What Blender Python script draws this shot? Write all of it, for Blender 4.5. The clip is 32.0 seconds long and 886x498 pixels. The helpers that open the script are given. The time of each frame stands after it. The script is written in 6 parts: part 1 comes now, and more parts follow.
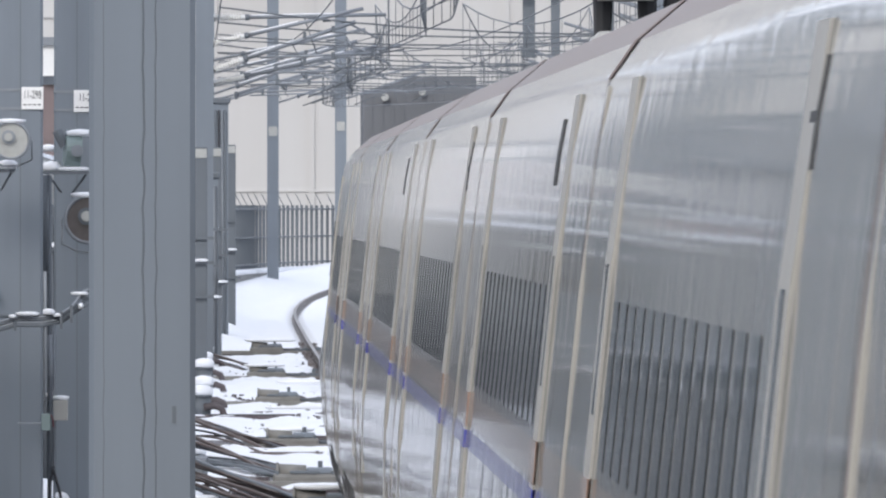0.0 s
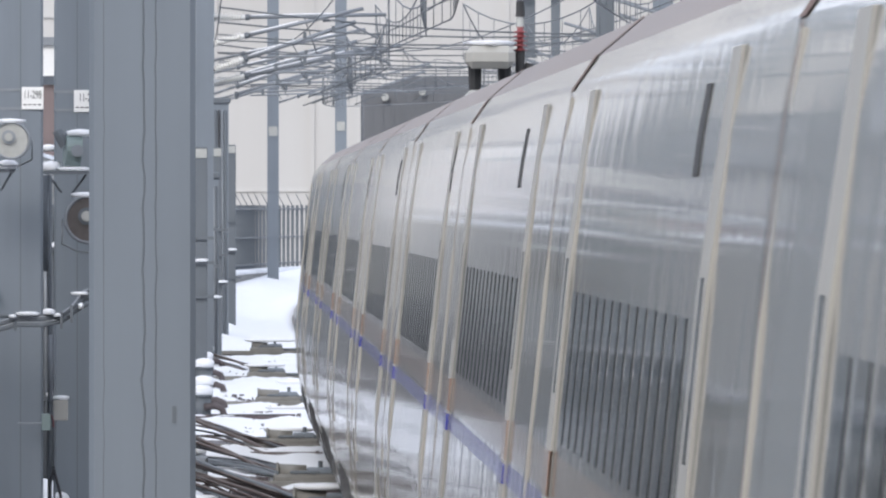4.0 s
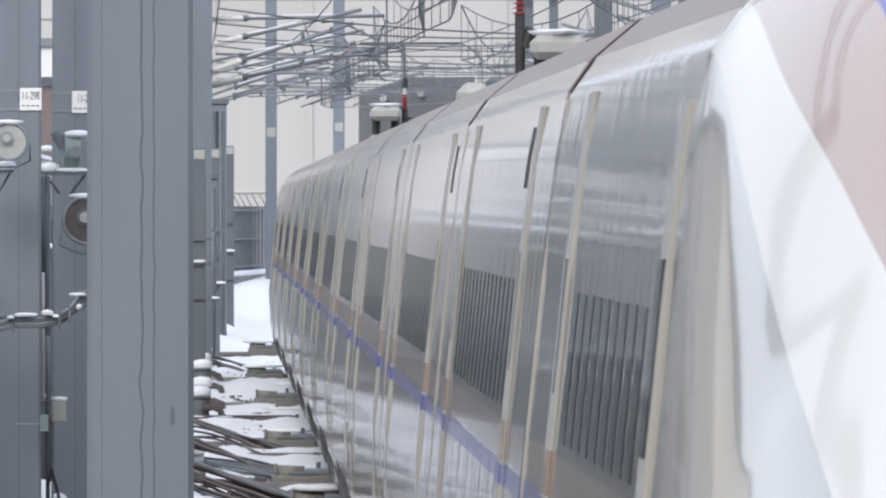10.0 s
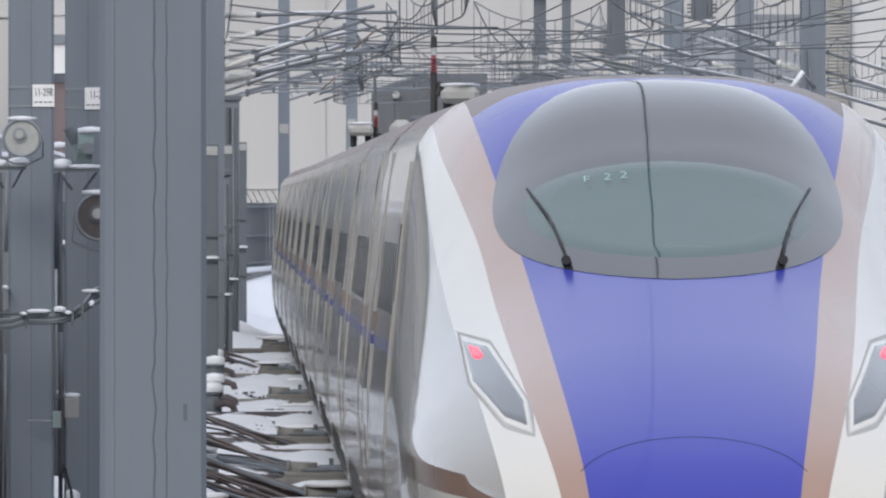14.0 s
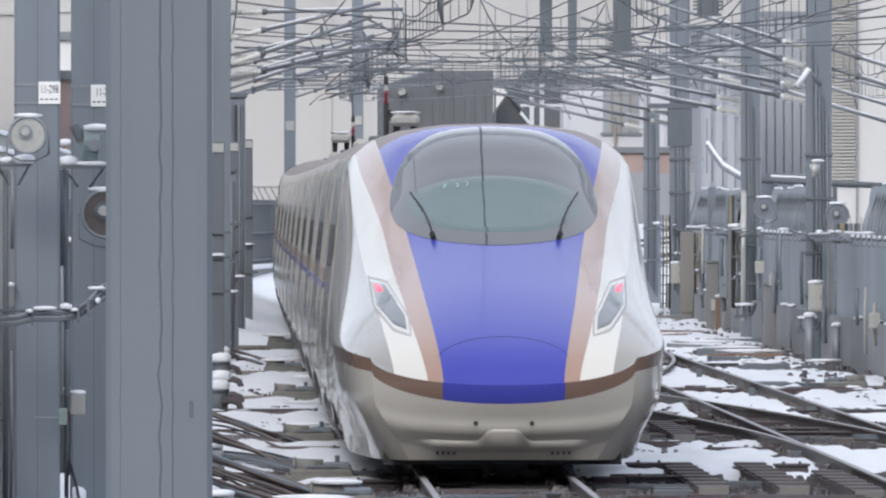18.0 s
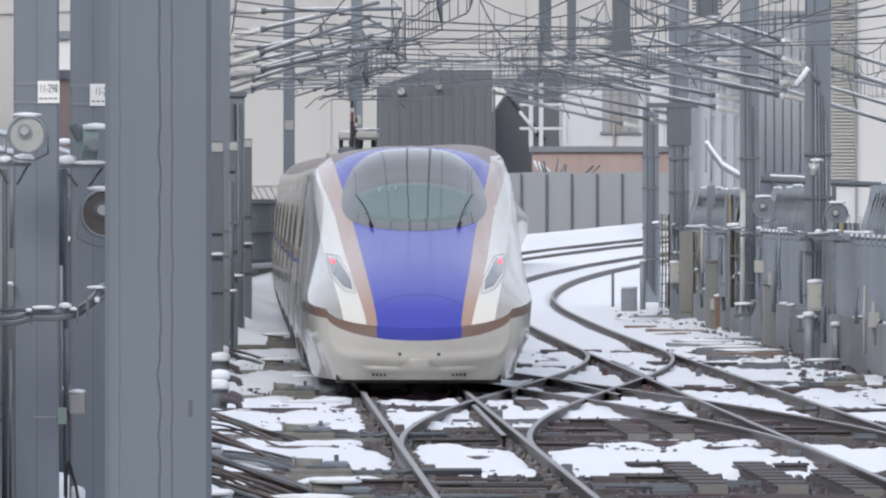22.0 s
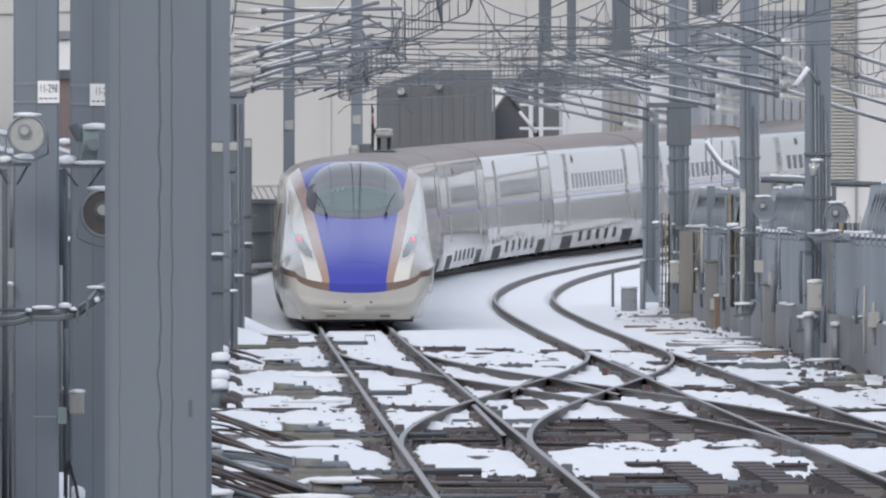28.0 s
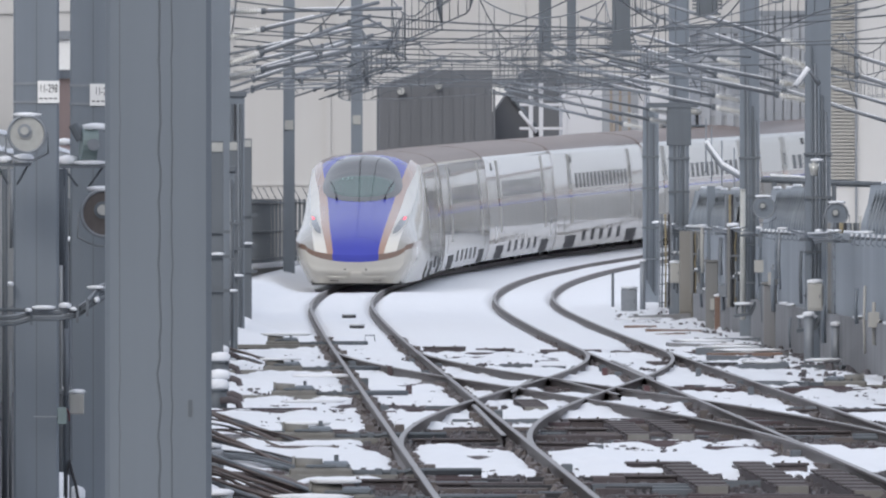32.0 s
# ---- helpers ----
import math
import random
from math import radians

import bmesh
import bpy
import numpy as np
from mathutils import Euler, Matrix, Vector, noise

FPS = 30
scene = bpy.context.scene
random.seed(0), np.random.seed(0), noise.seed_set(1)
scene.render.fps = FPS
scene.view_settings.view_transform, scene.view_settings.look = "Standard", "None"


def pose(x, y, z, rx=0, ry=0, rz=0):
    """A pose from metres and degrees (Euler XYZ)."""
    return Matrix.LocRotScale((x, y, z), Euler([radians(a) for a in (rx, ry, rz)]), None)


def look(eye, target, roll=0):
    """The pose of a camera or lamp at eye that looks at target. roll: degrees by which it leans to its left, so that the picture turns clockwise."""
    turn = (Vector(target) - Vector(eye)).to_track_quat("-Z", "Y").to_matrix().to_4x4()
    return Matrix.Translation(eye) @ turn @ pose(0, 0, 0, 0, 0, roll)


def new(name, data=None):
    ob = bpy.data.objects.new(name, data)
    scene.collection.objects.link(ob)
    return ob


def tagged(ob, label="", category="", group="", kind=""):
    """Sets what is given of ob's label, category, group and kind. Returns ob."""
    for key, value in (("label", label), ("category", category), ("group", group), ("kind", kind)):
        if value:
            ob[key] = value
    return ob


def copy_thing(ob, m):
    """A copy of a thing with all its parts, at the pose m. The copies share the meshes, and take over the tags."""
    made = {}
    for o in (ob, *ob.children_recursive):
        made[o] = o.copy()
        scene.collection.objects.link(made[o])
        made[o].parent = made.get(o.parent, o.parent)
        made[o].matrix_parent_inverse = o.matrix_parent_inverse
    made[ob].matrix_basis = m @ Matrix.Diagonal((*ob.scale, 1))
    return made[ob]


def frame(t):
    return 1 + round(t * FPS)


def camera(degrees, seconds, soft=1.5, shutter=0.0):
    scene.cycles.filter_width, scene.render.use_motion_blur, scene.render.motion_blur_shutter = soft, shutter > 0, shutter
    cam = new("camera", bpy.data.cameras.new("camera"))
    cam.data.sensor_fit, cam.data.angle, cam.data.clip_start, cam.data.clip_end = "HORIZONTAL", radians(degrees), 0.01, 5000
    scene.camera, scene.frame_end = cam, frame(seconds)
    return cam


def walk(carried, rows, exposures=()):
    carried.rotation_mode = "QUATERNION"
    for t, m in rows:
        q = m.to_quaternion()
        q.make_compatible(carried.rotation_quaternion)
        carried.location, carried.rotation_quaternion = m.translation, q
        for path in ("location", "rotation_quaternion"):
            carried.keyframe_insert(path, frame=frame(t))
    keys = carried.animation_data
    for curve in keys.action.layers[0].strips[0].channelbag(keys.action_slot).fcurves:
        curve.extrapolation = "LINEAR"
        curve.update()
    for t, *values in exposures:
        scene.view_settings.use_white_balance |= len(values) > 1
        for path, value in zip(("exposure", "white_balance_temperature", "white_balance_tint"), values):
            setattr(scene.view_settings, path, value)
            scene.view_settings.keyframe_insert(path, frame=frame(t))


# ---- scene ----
import functools

EYE = (0.0, 0.0, 2.78)
cam = camera(2.6417, 32.0, soft=2.2, shutter=0.5)


def aim(right, down):
    """Camera pose turned by so many milliradians to the right of the track's line and below the level."""
    a, b = right / 1000, down / 1000
    return look(EYE, (math.sin(a) * 100, math.cos(a) * 100, 2.78 - math.tan(b) * 100))


walk(cam, [
    (0.0, aim(11.912, 2.221)), (3.0, aim(11.897, 2.221)), (6.0, aim(11.941, 2.221)), (9.0, aim(11.985, 2.176)),
    (12.0, aim(12.029, 2.161)), (12.5, aim(12.029, 2.161)), (13.0, aim(12.177, 2.133)), (13.5, aim(12.265, 2.133)),
    (14.0, aim(11.338, 2.353)), (14.5, aim(10.970, 2.485)), (15.0, aim(10.997, 2.500)), (17.0, aim(11.015, 2.500)),
    (20.0, aim(11.059, 2.529)), (25.0, aim(11.073, 2.544)), (32.0, aim(11.073, 2.544))],
     exposures=[(0.0, 0.88), (3.5, 0.95), (7.0, 1.01), (9.0, 1.04), (10.0, 0.95), (11.0, 0.67), (14.0, 0.61), (17.0, 0.79), (20.0, 0.78), (22.0, 0.69), (24.0, 0.62), (28.0, 0.56), (32.0, 0.52)])

# ---- light: a bright overcast winter sky ----
world = bpy.data.worlds.new("overcast_sky")
scene.world = world
world.use_nodes = True
wn, wl = world.node_tree.nodes, world.node_tree.links
sky = wn.new("ShaderNodeTexSky")
sky.sky_type = "NISHITA"
sky.sun_disc = False
sky.sun_elevation, sky.sun_rotation = radians(38), radians(200)
sky.air_density, sky.dust_density = 1.0, 4.0
cloud = wn.new("ShaderNodeMix")
cloud.data_type = "RGBA"
cloud.inputs[0].default_value = 0.8
cloud.inputs[7].default_value = (6.5, 7.0, 8.15, 1)
wl.new(sky.outputs[0], cloud.inputs[6])
wl.new(cloud.outputs[2], wn["Background"].inputs[0])
wn["Background"].inputs[1].default_value = 0.1
sun = new("sun", bpy.data.lights.new("sun", "SUN"))
sun.data.energy, sun.data.angle, sun.data.color = 0.8, radians(25), (1.0, 0.97, 0.93)
sun.matrix_world = look((-40, -90, 80), (0, 30, 0))

# ---- materials ----


def material(name, colour, rough=0.6, metal=0.0, grain=8.0, vary=0.12, bump=0.1, streak=0.0, tint=None, coat=0.0, spec=0.5, gloss=0.0, wave=0.0):
    """Painted, weathered or natural surface: two scales of variation, optional vertical streaks, fine relief."""
    m = bpy.data.materials.new(name)
    m.use_nodes = True
    n, l = m.node_tree.nodes, m.node_tree.links
    b = n["Principled BSDF"]
    b.inputs["Roughness"].default_value, b.inputs["Metallic"].default_value = rough, metal
    b.inputs["Coat Weight"].default_value = coat
    b.inputs["Coat Roughness"].default_value = 0.04
    b.inputs["Coat Tint"].default_value = (1.0, 0.965, 0.9, 1)
    b.inputs["Specular IOR Level"].default_value = spec
    tc = n.new("ShaderNodeTexCoord")
    mp = n.new("ShaderNodeMapping")
    l.new(tc.outputs["Object"], mp.inputs[0])
    fine = n.new("ShaderNodeTexNoise")
    fine.inputs["Scale"].default_value, fine.inputs["Detail"].default_value = grain, 6
    big = n.new("ShaderNodeTexNoise")
    big.inputs["Scale"].default_value, big.inputs["Detail"].default_value = grain / 9, 3
    l.new(mp.outputs[0], big.inputs[0])
    if streak:
        mp2 = n.new("ShaderNodeMapping")
        mp2.inputs["Scale"].default_value = (1, 1, 0.06)
        l.new(tc.outputs["Object"], mp2.inputs[0])
        l.new(mp2.outputs[0], fine.inputs[0])
    else:
        l.new(mp.outputs[0], fine.inputs[0])
    other = tint or tuple(c * 0.55 for c in colour)
    mix = n.new("ShaderNodeMix")
    mix.data_type = "RGBA"
    add = n.new("ShaderNodeMath")
    add.operation = "MULTIPLY_ADD"
    l.new(fine.outputs[0], add.inputs[0])
    add.inputs[1].default_value = 0.6
    half = n.new("ShaderNodeMath")
    half.operation = "MULTIPLY"
    l.new(big.outputs[0], half.inputs[0])
    half.inputs[1].default_value = 0.6
    l.new(half.outputs[0], add.inputs[2])
    ramp = n.new("ShaderNodeMapRange")
    ramp.inputs[1].default_value, ramp.inputs[2].default_value = 0.42, 0.85
    ramp.inputs[3].default_value, ramp.inputs[4].default_value = 0.0, max(vary * 4, streak)
    l.new(add.outputs[0], ramp.inputs[0])
    l.new(ramp.outputs[0], mix.inputs[0])
    mix.inputs[6].default_value, mix.inputs[7].default_value = (*colour, 1), (*other, 1)
    l.new(mix.outputs[2], b.inputs["Base Color"])
    if gloss:
        rr = n.new("ShaderNodeMapRange")
        rr.inputs[1].default_value, rr.inputs[2].default_value = 0.3, 0.7
        rr.inputs[3].default_value, rr.inputs[4].default_value = rough, rough + gloss
        l.new(fine.outputs[0], rr.inputs[0])
        l.new(rr.outputs[0], b.inputs["Roughness"])
    if bump:
        bp = n.new("ShaderNodeBump")
        bp.inputs["Strength"].default_value, bp.inputs["Distance"].default_value = bump, 0.02
        l.new(fine.outputs[0], bp.inputs["Height"])
        l.new(bp.outputs[0], b.inputs["Normal"])
    if wave:
        mp3 = n.new("ShaderNodeMapping")
        mp3.inputs["Scale"].default_value = (0.3, 1.0, 0.8)
        l.new(tc.outputs["Object"], mp3.inputs[0])
        sw = n.new("ShaderNodeTexNoise")
        sw.inputs["Scale"].default_value, sw.inputs["Detail"].default_value = 1.7, 1.5
        l.new(mp3.outputs[0], sw.inputs[0])
        bw = n.new("ShaderNodeBump")
        bw.inputs["Strength"].default_value, bw.inputs["Distance"].default_value = wave, 0.02
        l.new(sw.outputs[0], bw.inputs["Height"])
        if bump:
            l.new(bp.outputs[0], bw.inputs["Normal"])
        l.new(bw.outputs[0], b.inputs["Normal"])
        l.new(bw.outputs[0], b.inputs["Coat Normal"])
    return m


def glow(name, colour, strength):
    m = material(name, colour, 0.3)
    b = m.node_tree.nodes["Principled BSDF"]
    b.inputs["Emission Color"].default_value = (*colour, 1)
    b.inputs["Emission Strength"].default_value = strength
    return m


STEEL = material("grey_painted_steel", (0.175, 0.203, 0.235), 0.55, 0.0, 6, 0.12, 0.06, 0.55, (0.125, 0.145, 0.17))
# Dark steel lightened: distance haze is put into its base colour.
STEEL_DARK = material("hazed_weathered_steel", (0.125, 0.142, 0.16), 0.6, 0.0, 5, 0.12, 0.1, 0.4)
GALV = material("galvanised_steel", (0.24, 0.26, 0.285), 0.5, 0.3, 12, 0.1, 0.08)
# Wire colour lightened for haze as well.
WIRE = material("hazed_weathered_copper_wire", (0.15, 0.165, 0.18), 0.6, 0.3, 12, 0.1, 0.0)
SNOW = material("snow", (0.77, 0.785, 0.815), 0.75, 0.0, 5, 0.06, 0.7, 0, (0.62, 0.635, 0.67))
# Ballast, rail and sleeper colours are raised to hold the haze.
BALLAST = material("dark_wet_ballast", (0.11, 0.101, 0.106), 0.75, 0.0, 9, 0.2, 0.9, 0, (0.055, 0.051, 0.056))
RAIL = material("brown_rail_steel", (0.14, 0.122, 0.118), 0.55, 0.2, 14, 0.15, 0.15)
RAILTOP = material("worn_rail_head", (0.27, 0.255, 0.25), 0.45, 0.5, 14, 0.1, 0.02)
SLEEPER = material("dark_timber_sleeper", (0.105, 0.09, 0.095), 0.8, 0.0, 10, 0.2, 0.5)
BEIGE = material("beige_concrete_wall", (0.545, 0.54, 0.53), 0.85, 0.0, 0.9, 0.1, 0.1, 0.45, (0.42, 0.40, 0.375))
CONCRETE = material("stained_concrete", (0.23, 0.23, 0.225), 0.85, 0.0, 2.5, 0.15, 0.25, 0.6)
PORCELAIN = material("white_porcelain", (0.72, 0.72, 0.70), 0.3, 0.0, 10, 0.05, 0.0)
DARKGAP = material("dark_bronze_rubber", (0.15, 0.085, 0.065), 0.7, 0.0, 8, 0.1, 0.05)
RUBBER = material("black_rubber", (0.02, 0.02, 0.022), 0.6, 0.0, 10, 0.1, 0.05)
# Side paint darkened for wet grime and for the dark surroundings it mirrors.
IVORY = material("darkened_ivory_train_paint", (0.21, 0.204, 0.192), 0.3, 0.0, 1.1, 0.06, 0.025, 0.35, (0.16, 0.153, 0.143), 0.92, 0.5, 0.0, 0.06)
# Lower copy; its colour streaks stand for broken reflections of snow.
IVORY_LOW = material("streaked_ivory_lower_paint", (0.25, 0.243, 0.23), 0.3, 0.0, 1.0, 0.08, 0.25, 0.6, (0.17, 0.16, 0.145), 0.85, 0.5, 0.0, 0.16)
# Cheek colour darkened for dirt and for the grey surroundings it mirrors.
CHEEK = material("darkened_glossy_nose_paint", (0.30, 0.29, 0.27), 0.2, 0.2, 1.6, 0.06, 0.0, 0.2, (0.22, 0.21, 0.195), 0.5, 0.5, 0.0, 0.06)
BLUE = material("deep_blue_train_paint", (0.055, 0.065, 0.37), 0.25, 0.0, 1.2, 0.05, 0.01, 0, (0.042, 0.05, 0.28), 0.18, 0.2)
COPPER = material("copper_brown_train_paint", (0.36, 0.235, 0.185), 0.25, 0.1, 2.0, 0.06, 0.0, 0, (0.29, 0.19, 0.15), 0.4)
BRONZE = material("dark_bronze_line_paint", (0.20, 0.135, 0.11), 0.25, 0.1, 2.0, 0.05, 0.0, 0, None, 0.6)
BLUE_LINE = material("glossy_blue_line_paint", (0.05, 0.06, 0.33), 0.2, 0.0, 1.6, 0.05, 0.006, 0.2, (0.04, 0.045, 0.24), 0.35, 0.3, 0.0, 0.06)
ROOFING = material("dirty_roof_paint", (0.18, 0.132, 0.115), 0.45, 0.0, 1.5, 0.14, 0.02, 0, (0.13, 0.10, 0.09), 0.1)
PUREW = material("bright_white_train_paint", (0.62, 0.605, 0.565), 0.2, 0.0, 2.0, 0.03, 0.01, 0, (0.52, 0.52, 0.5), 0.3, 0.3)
# Lighter copy of the train paint: light off the snow put into colour.
SNOWLIT = material("snowlit_lower_nose_paint", (0.50, 0.49, 0.46), 0.25, 0.0, 1.6, 0.08, 0.01, 0.4, (0.33, 0.315, 0.29), 0.5)
SKIRT = material("grey_dirty_skirt_paint", (0.24, 0.235, 0.22), 0.45, 0.0, 2.5, 0.15, 0.05, 0.5, (0.13, 0.125, 0.115))
DOOR = material("cream_door_paint", (0.40, 0.385, 0.35), 0.45, 0.0, 3.0, 0.06, 0.02, 0.2, None, 0.0)
LAMPGLASS = material("grey_lamp_glass", (0.14, 0.15, 0.16), 0.1, 0.0, 3.0, 0.03, 0.0, 0, None, 0.1, 0.3)
CANOPY = material("dark_grey_canopy", (0.045, 0.048, 0.052), 0.07, 0.0, 3, 0.06, 0.0, 0, None, 0.25)
GLASS = material("tinted_train_glass", (0.024, 0.03, 0.032), 0.05, 0.0, 3, 0.03, 0.0, 0, None, 0.0, 0.03)
SCREEN = material("teal_windscreen_glass", (0.062, 0.105, 0.096), 0.04, 0.0, 2, 0.04, 0.0, 0, None, 0.0, 0.6)
BOGIE = material("sooty_undercarriage", (0.05, 0.05, 0.052), 0.7, 0.2, 6, 0.15, 0.2)
RED_LENS = glow("red_tail_lamp", (0.9, 0.03, 0.06), 1.3)
WHITEP = material("white_enamel", (0.8, 0.8, 0.79), 0.4, 0.0, 10, 0.04, 0.0)
BLACKP = material("black_lettering", (0.03, 0.03, 0.035), 0.5, 0.0, 10, 0.04, 0.0)
STONE = material("dull_beige_paint", (0.40, 0.395, 0.37), 0.6, 0.0, 6, 0.1, 0.05, 0.3)
MESHY = material("dull_brown_reflector", (0.12, 0.105, 0.10), 0.4, 0.3, 14, 0.15, 0.05)
GREYB = material("grey_building_panel", (0.34, 0.36, 0.39), 0.6, 0.0, 1.5, 0.08, 0.08, 0.3)
REDP = material("red_brown_paint", (0.24, 0.055, 0.06), 0.5, 0.0, 6, 0.1, 0.05)

LENS = material("dull_lamp_glass", (0.44, 0.455, 0.45), 0.2, 0.1, 14, 0.1, 0.05, 0, None, 0.6)

# ---- building helpers ----


def h_section(w, dp, h, z0=0.03, web=0.02, fl=0.02):
    """Vertices and faces of an upright H-section."""
    a, b, c, d = w / 2, dp / 2, dp / 2 - fl, web / 2
    o = [(-a, -b), (a, -b), (a, -c), (d, -c), (d, c), (a, c), (a, b), (-a, b), (-a, c), (-d, c), (-d, -c), (-a, -c)]
    vs = [(x, y, z0) for x, y in o] + [(x, y, h) for x, y in o]
    return vs, [(i, (i + 1) % 12, (i + 1) % 12 + 12, i + 12) for i in range(12)] + [tuple(range(11, -1, -1)), tuple(range(12, 24))]


def thing(name, label, category="", group="", kind="", at=(0, 0, 0), rz=0):
    ob = new(name)
    ob.matrix_basis = pose(*at, 0, 0, rz)
    return tagged(ob, label, category, group, kind)


def link(name, verts, faces, mats, parent=None, label="", smooth=False, mat_of=None):
    me = bpy.data.meshes.new(name)
    me.from_pydata([tuple(v) for v in verts], [], [tuple(f) for f in faces])
    for m in (mats if isinstance(mats, (list, tuple)) else [mats]):
        me.materials.append(m)
    if mat_of:
        me.polygons.foreach_set("material_index", [mat_of(i) for i in range(len(me.polygons))])
    if smooth:
        me.polygons.foreach_set("use_smooth", [True] * len(me.polygons))
    me.update()
    ob = new(name, me)
    if parent:
        ob.parent = parent
    if label:
        ob["label"] = label
    return ob


def part(name, bm, mat, parent=None, label="", smooth=False):
    """Link a bmesh as one mesh object."""
    me = bpy.data.meshes.new(name)
    bm.to_mesh(me)
    bm.free()
    for m in (mat if isinstance(mat, (list, tuple)) else [mat]):
        me.materials.append(m)
    if smooth:
        me.polygons.foreach_set("use_smooth", [True] * len(me.polygons))
    ob = new(name, me)
    if parent:
        ob.parent = parent
    if label:
        ob["label"] = label
    return ob


def add_box(bm, x0, x1, y0, y1, z0, z1, bevel=0.0):
    r = bmesh.ops.create_cube(bm, size=1)
    m = Matrix.Translation(((x0 + x1) / 2, (y0 + y1) / 2, (z0 + z1) / 2)) @ Matrix.Diagonal((abs(x1 - x0), abs(y1 - y0), abs(z1 - z0), 1))
    bmesh.ops.transform(bm, matrix=m, verts=r["verts"])
    if bevel:
        es = list({e for v in r["verts"] for e in v.link_edges})
        bmesh.ops.bevel(bm, geom=es, offset=bevel, segments=1, affect="EDGES")


def box(name, x0, x1, y0, y1, z0, z1, mat, parent=None, label="", bevel=0.0):
    bm = bmesh.new()
    add_box(bm, x0, x1, y0, y1, z0, z1, bevel)
    return part(name, bm, mat, parent, label)


def add_rod(bm, a, b, r, r2=None, sides=8):
    a, b = Vector(a), Vector(b)
    q = (b - a).to_track_quat("Z", "Y").to_matrix().to_4x4()
    res = bmesh.ops.create_cone(bm, cap_ends=True, segments=sides, radius1=r, radius2=r if r2 is None else r2, depth=(b - a).length)
    bmesh.ops.transform(bm, matrix=Matrix.Translation((a + b) / 2) @ q, verts=res["verts"])


def rod(name, a, b, r, mat, parent=None, label="", r2=None, sides=8):
    bm = bmesh.new()
    add_rod(bm, a, b, r, r2, sides)
    return part(name, bm, mat, parent, label, smooth=False)


def tube(points, r, sides=6):
    """Vertices and faces of a round bar along a line of points."""
    pts = [Vector(p) for p in points]
    vs, fs = [], []
    for i, p in enumerate(pts):
        d = (pts[min(i + 1, len(pts) - 1)] - pts[max(i - 1, 0)]).normalized()
        u = d.cross(Vector((0, 0, 1)) if abs(d.z) < 0.95 else Vector((1, 0, 0))).normalized()
        w = u.cross(d)
        for k in range(sides):
            a = 2 * math.pi * k / sides
            vs.append(p + r * (math.cos(a) * u + math.sin(a) * w))
    for i in range(len(pts) - 1):
        for k in range(sides):
            k2 = (k + 1) % sides
            fs.append((i * sides + k, i * sides + k2, (i + 1) * sides + k2, (i + 1) * sides + k))
    fs.append(tuple(range(sides - 1, -1, -1)))
    fs.append(tuple((len(pts) - 1) * sides + k for k in range(sides)))
    return vs, fs


def bar(name, points, r, mat, parent=None, label="", sides=6):
    vs, fs = tube(points, r, sides)
    return link(name, vs, fs, mat, parent, label, True)


def sag(a, b, drop=0.0, n=8):
    a, b = Vector(a), Vector(b)
    return [a.lerp(b, i / n) - Vector((0, 0, drop * 4 * (i / n) * (1 - i / n))) for i in range(n + 1)]


def lump(name, size, mat=None, seed=0, parent=None, at=(0, 0, 0)):
    """A rounded cap of snow."""
    bm = bmesh.new()
    bmesh.ops.create_icosphere(bm, subdivisions=2, radius=1)
    for v in bm.verts:
        n = noise.noise(v.co * 1.7 + Vector((seed * 3.1, seed, 0)))
        v.co *= 1 + 0.16 * n
        if v.co.z > 0:
            k = 1 + 0.35 * v.co.z
            v.co = Vector((v.co.x * k, v.co.y * k, 0.8 * v.co.z ** 0.75))
        if v.co.z < -0.25:
            v.co.z = -0.25
        v.co = Vector((v.co.x * size[0], v.co.y * size[1], (v.co.z + 0.25) * size[2]))
        v.co += Vector(at)
    return part(name, bm, mat or SNOW, parent, "", True)


def ribbed(a, b, r, n=9):
    """A porcelain rod insulator with sheds."""
    a, b = Vector(a), Vector(b)
    q = (b - a).to_track_quat("Z", "Y")
    u, v = q @ Vector((1, 0, 0)), q @ Vector((0, 1, 0))
    vs, fs, sides = [], [], 10
    rings = []
    for i in range(n):
        f0 = 0.08 + 0.84 * i / n
        f1 = 0.08 + 0.84 * (i + 0.55) / n
        rings += [(f0, 0.42), (f0 + 0.008, 1.0), (f0 + 0.25 * (f1 - f0), 0.95), (f1 - 0.2 * (f1 - f0), 0.42)]
    rings = [(0, 0.5)] + rings + [(1, 0.5)]
    for f, k in rings:
        c = a.lerp(b, f)
        for s in range(sides):
            an = 2 * math.pi * s / sides
            vs.append(c + r * k * (math.cos(an) * u + math.sin(an) * v))
    for i in range(len(rings) - 1):
        for s in range(sides):
            s2 = (s + 1) % sides
            fs.append((i * sides + s, i * sides + s2, (i + 1) * sides + s2, (i + 1) * sides + s))
    return vs, fs


# ---- the line of the track ----


def rise(y):
    """Height of the rails: level, then a gentle climb round the curve."""
    s = max(0.0, y - 313)
    return 4.78e-8 * s ** 3 if s < 334 else 4.78e-8 * 334 ** 3 + 0.016 * (s - 334)


def line_table():
    """Points of the main track's centre line by metres run: straight, then an easing curve to the right."""
    rows, x, y, a, s = [], 2.68, -400.0, 0.0, -400.0
    while s < 1000:
        rows.append((s, x, y, a))
        k = 1.0e-5 * min(max(0.0, s - 440), 175)
        if s > 800:
            k = 0.0
        a += k * 2
        x += math.sin(a) * 2
        y += math.cos(a) * 2
        s += 2
    return rows


LINE = line_table()


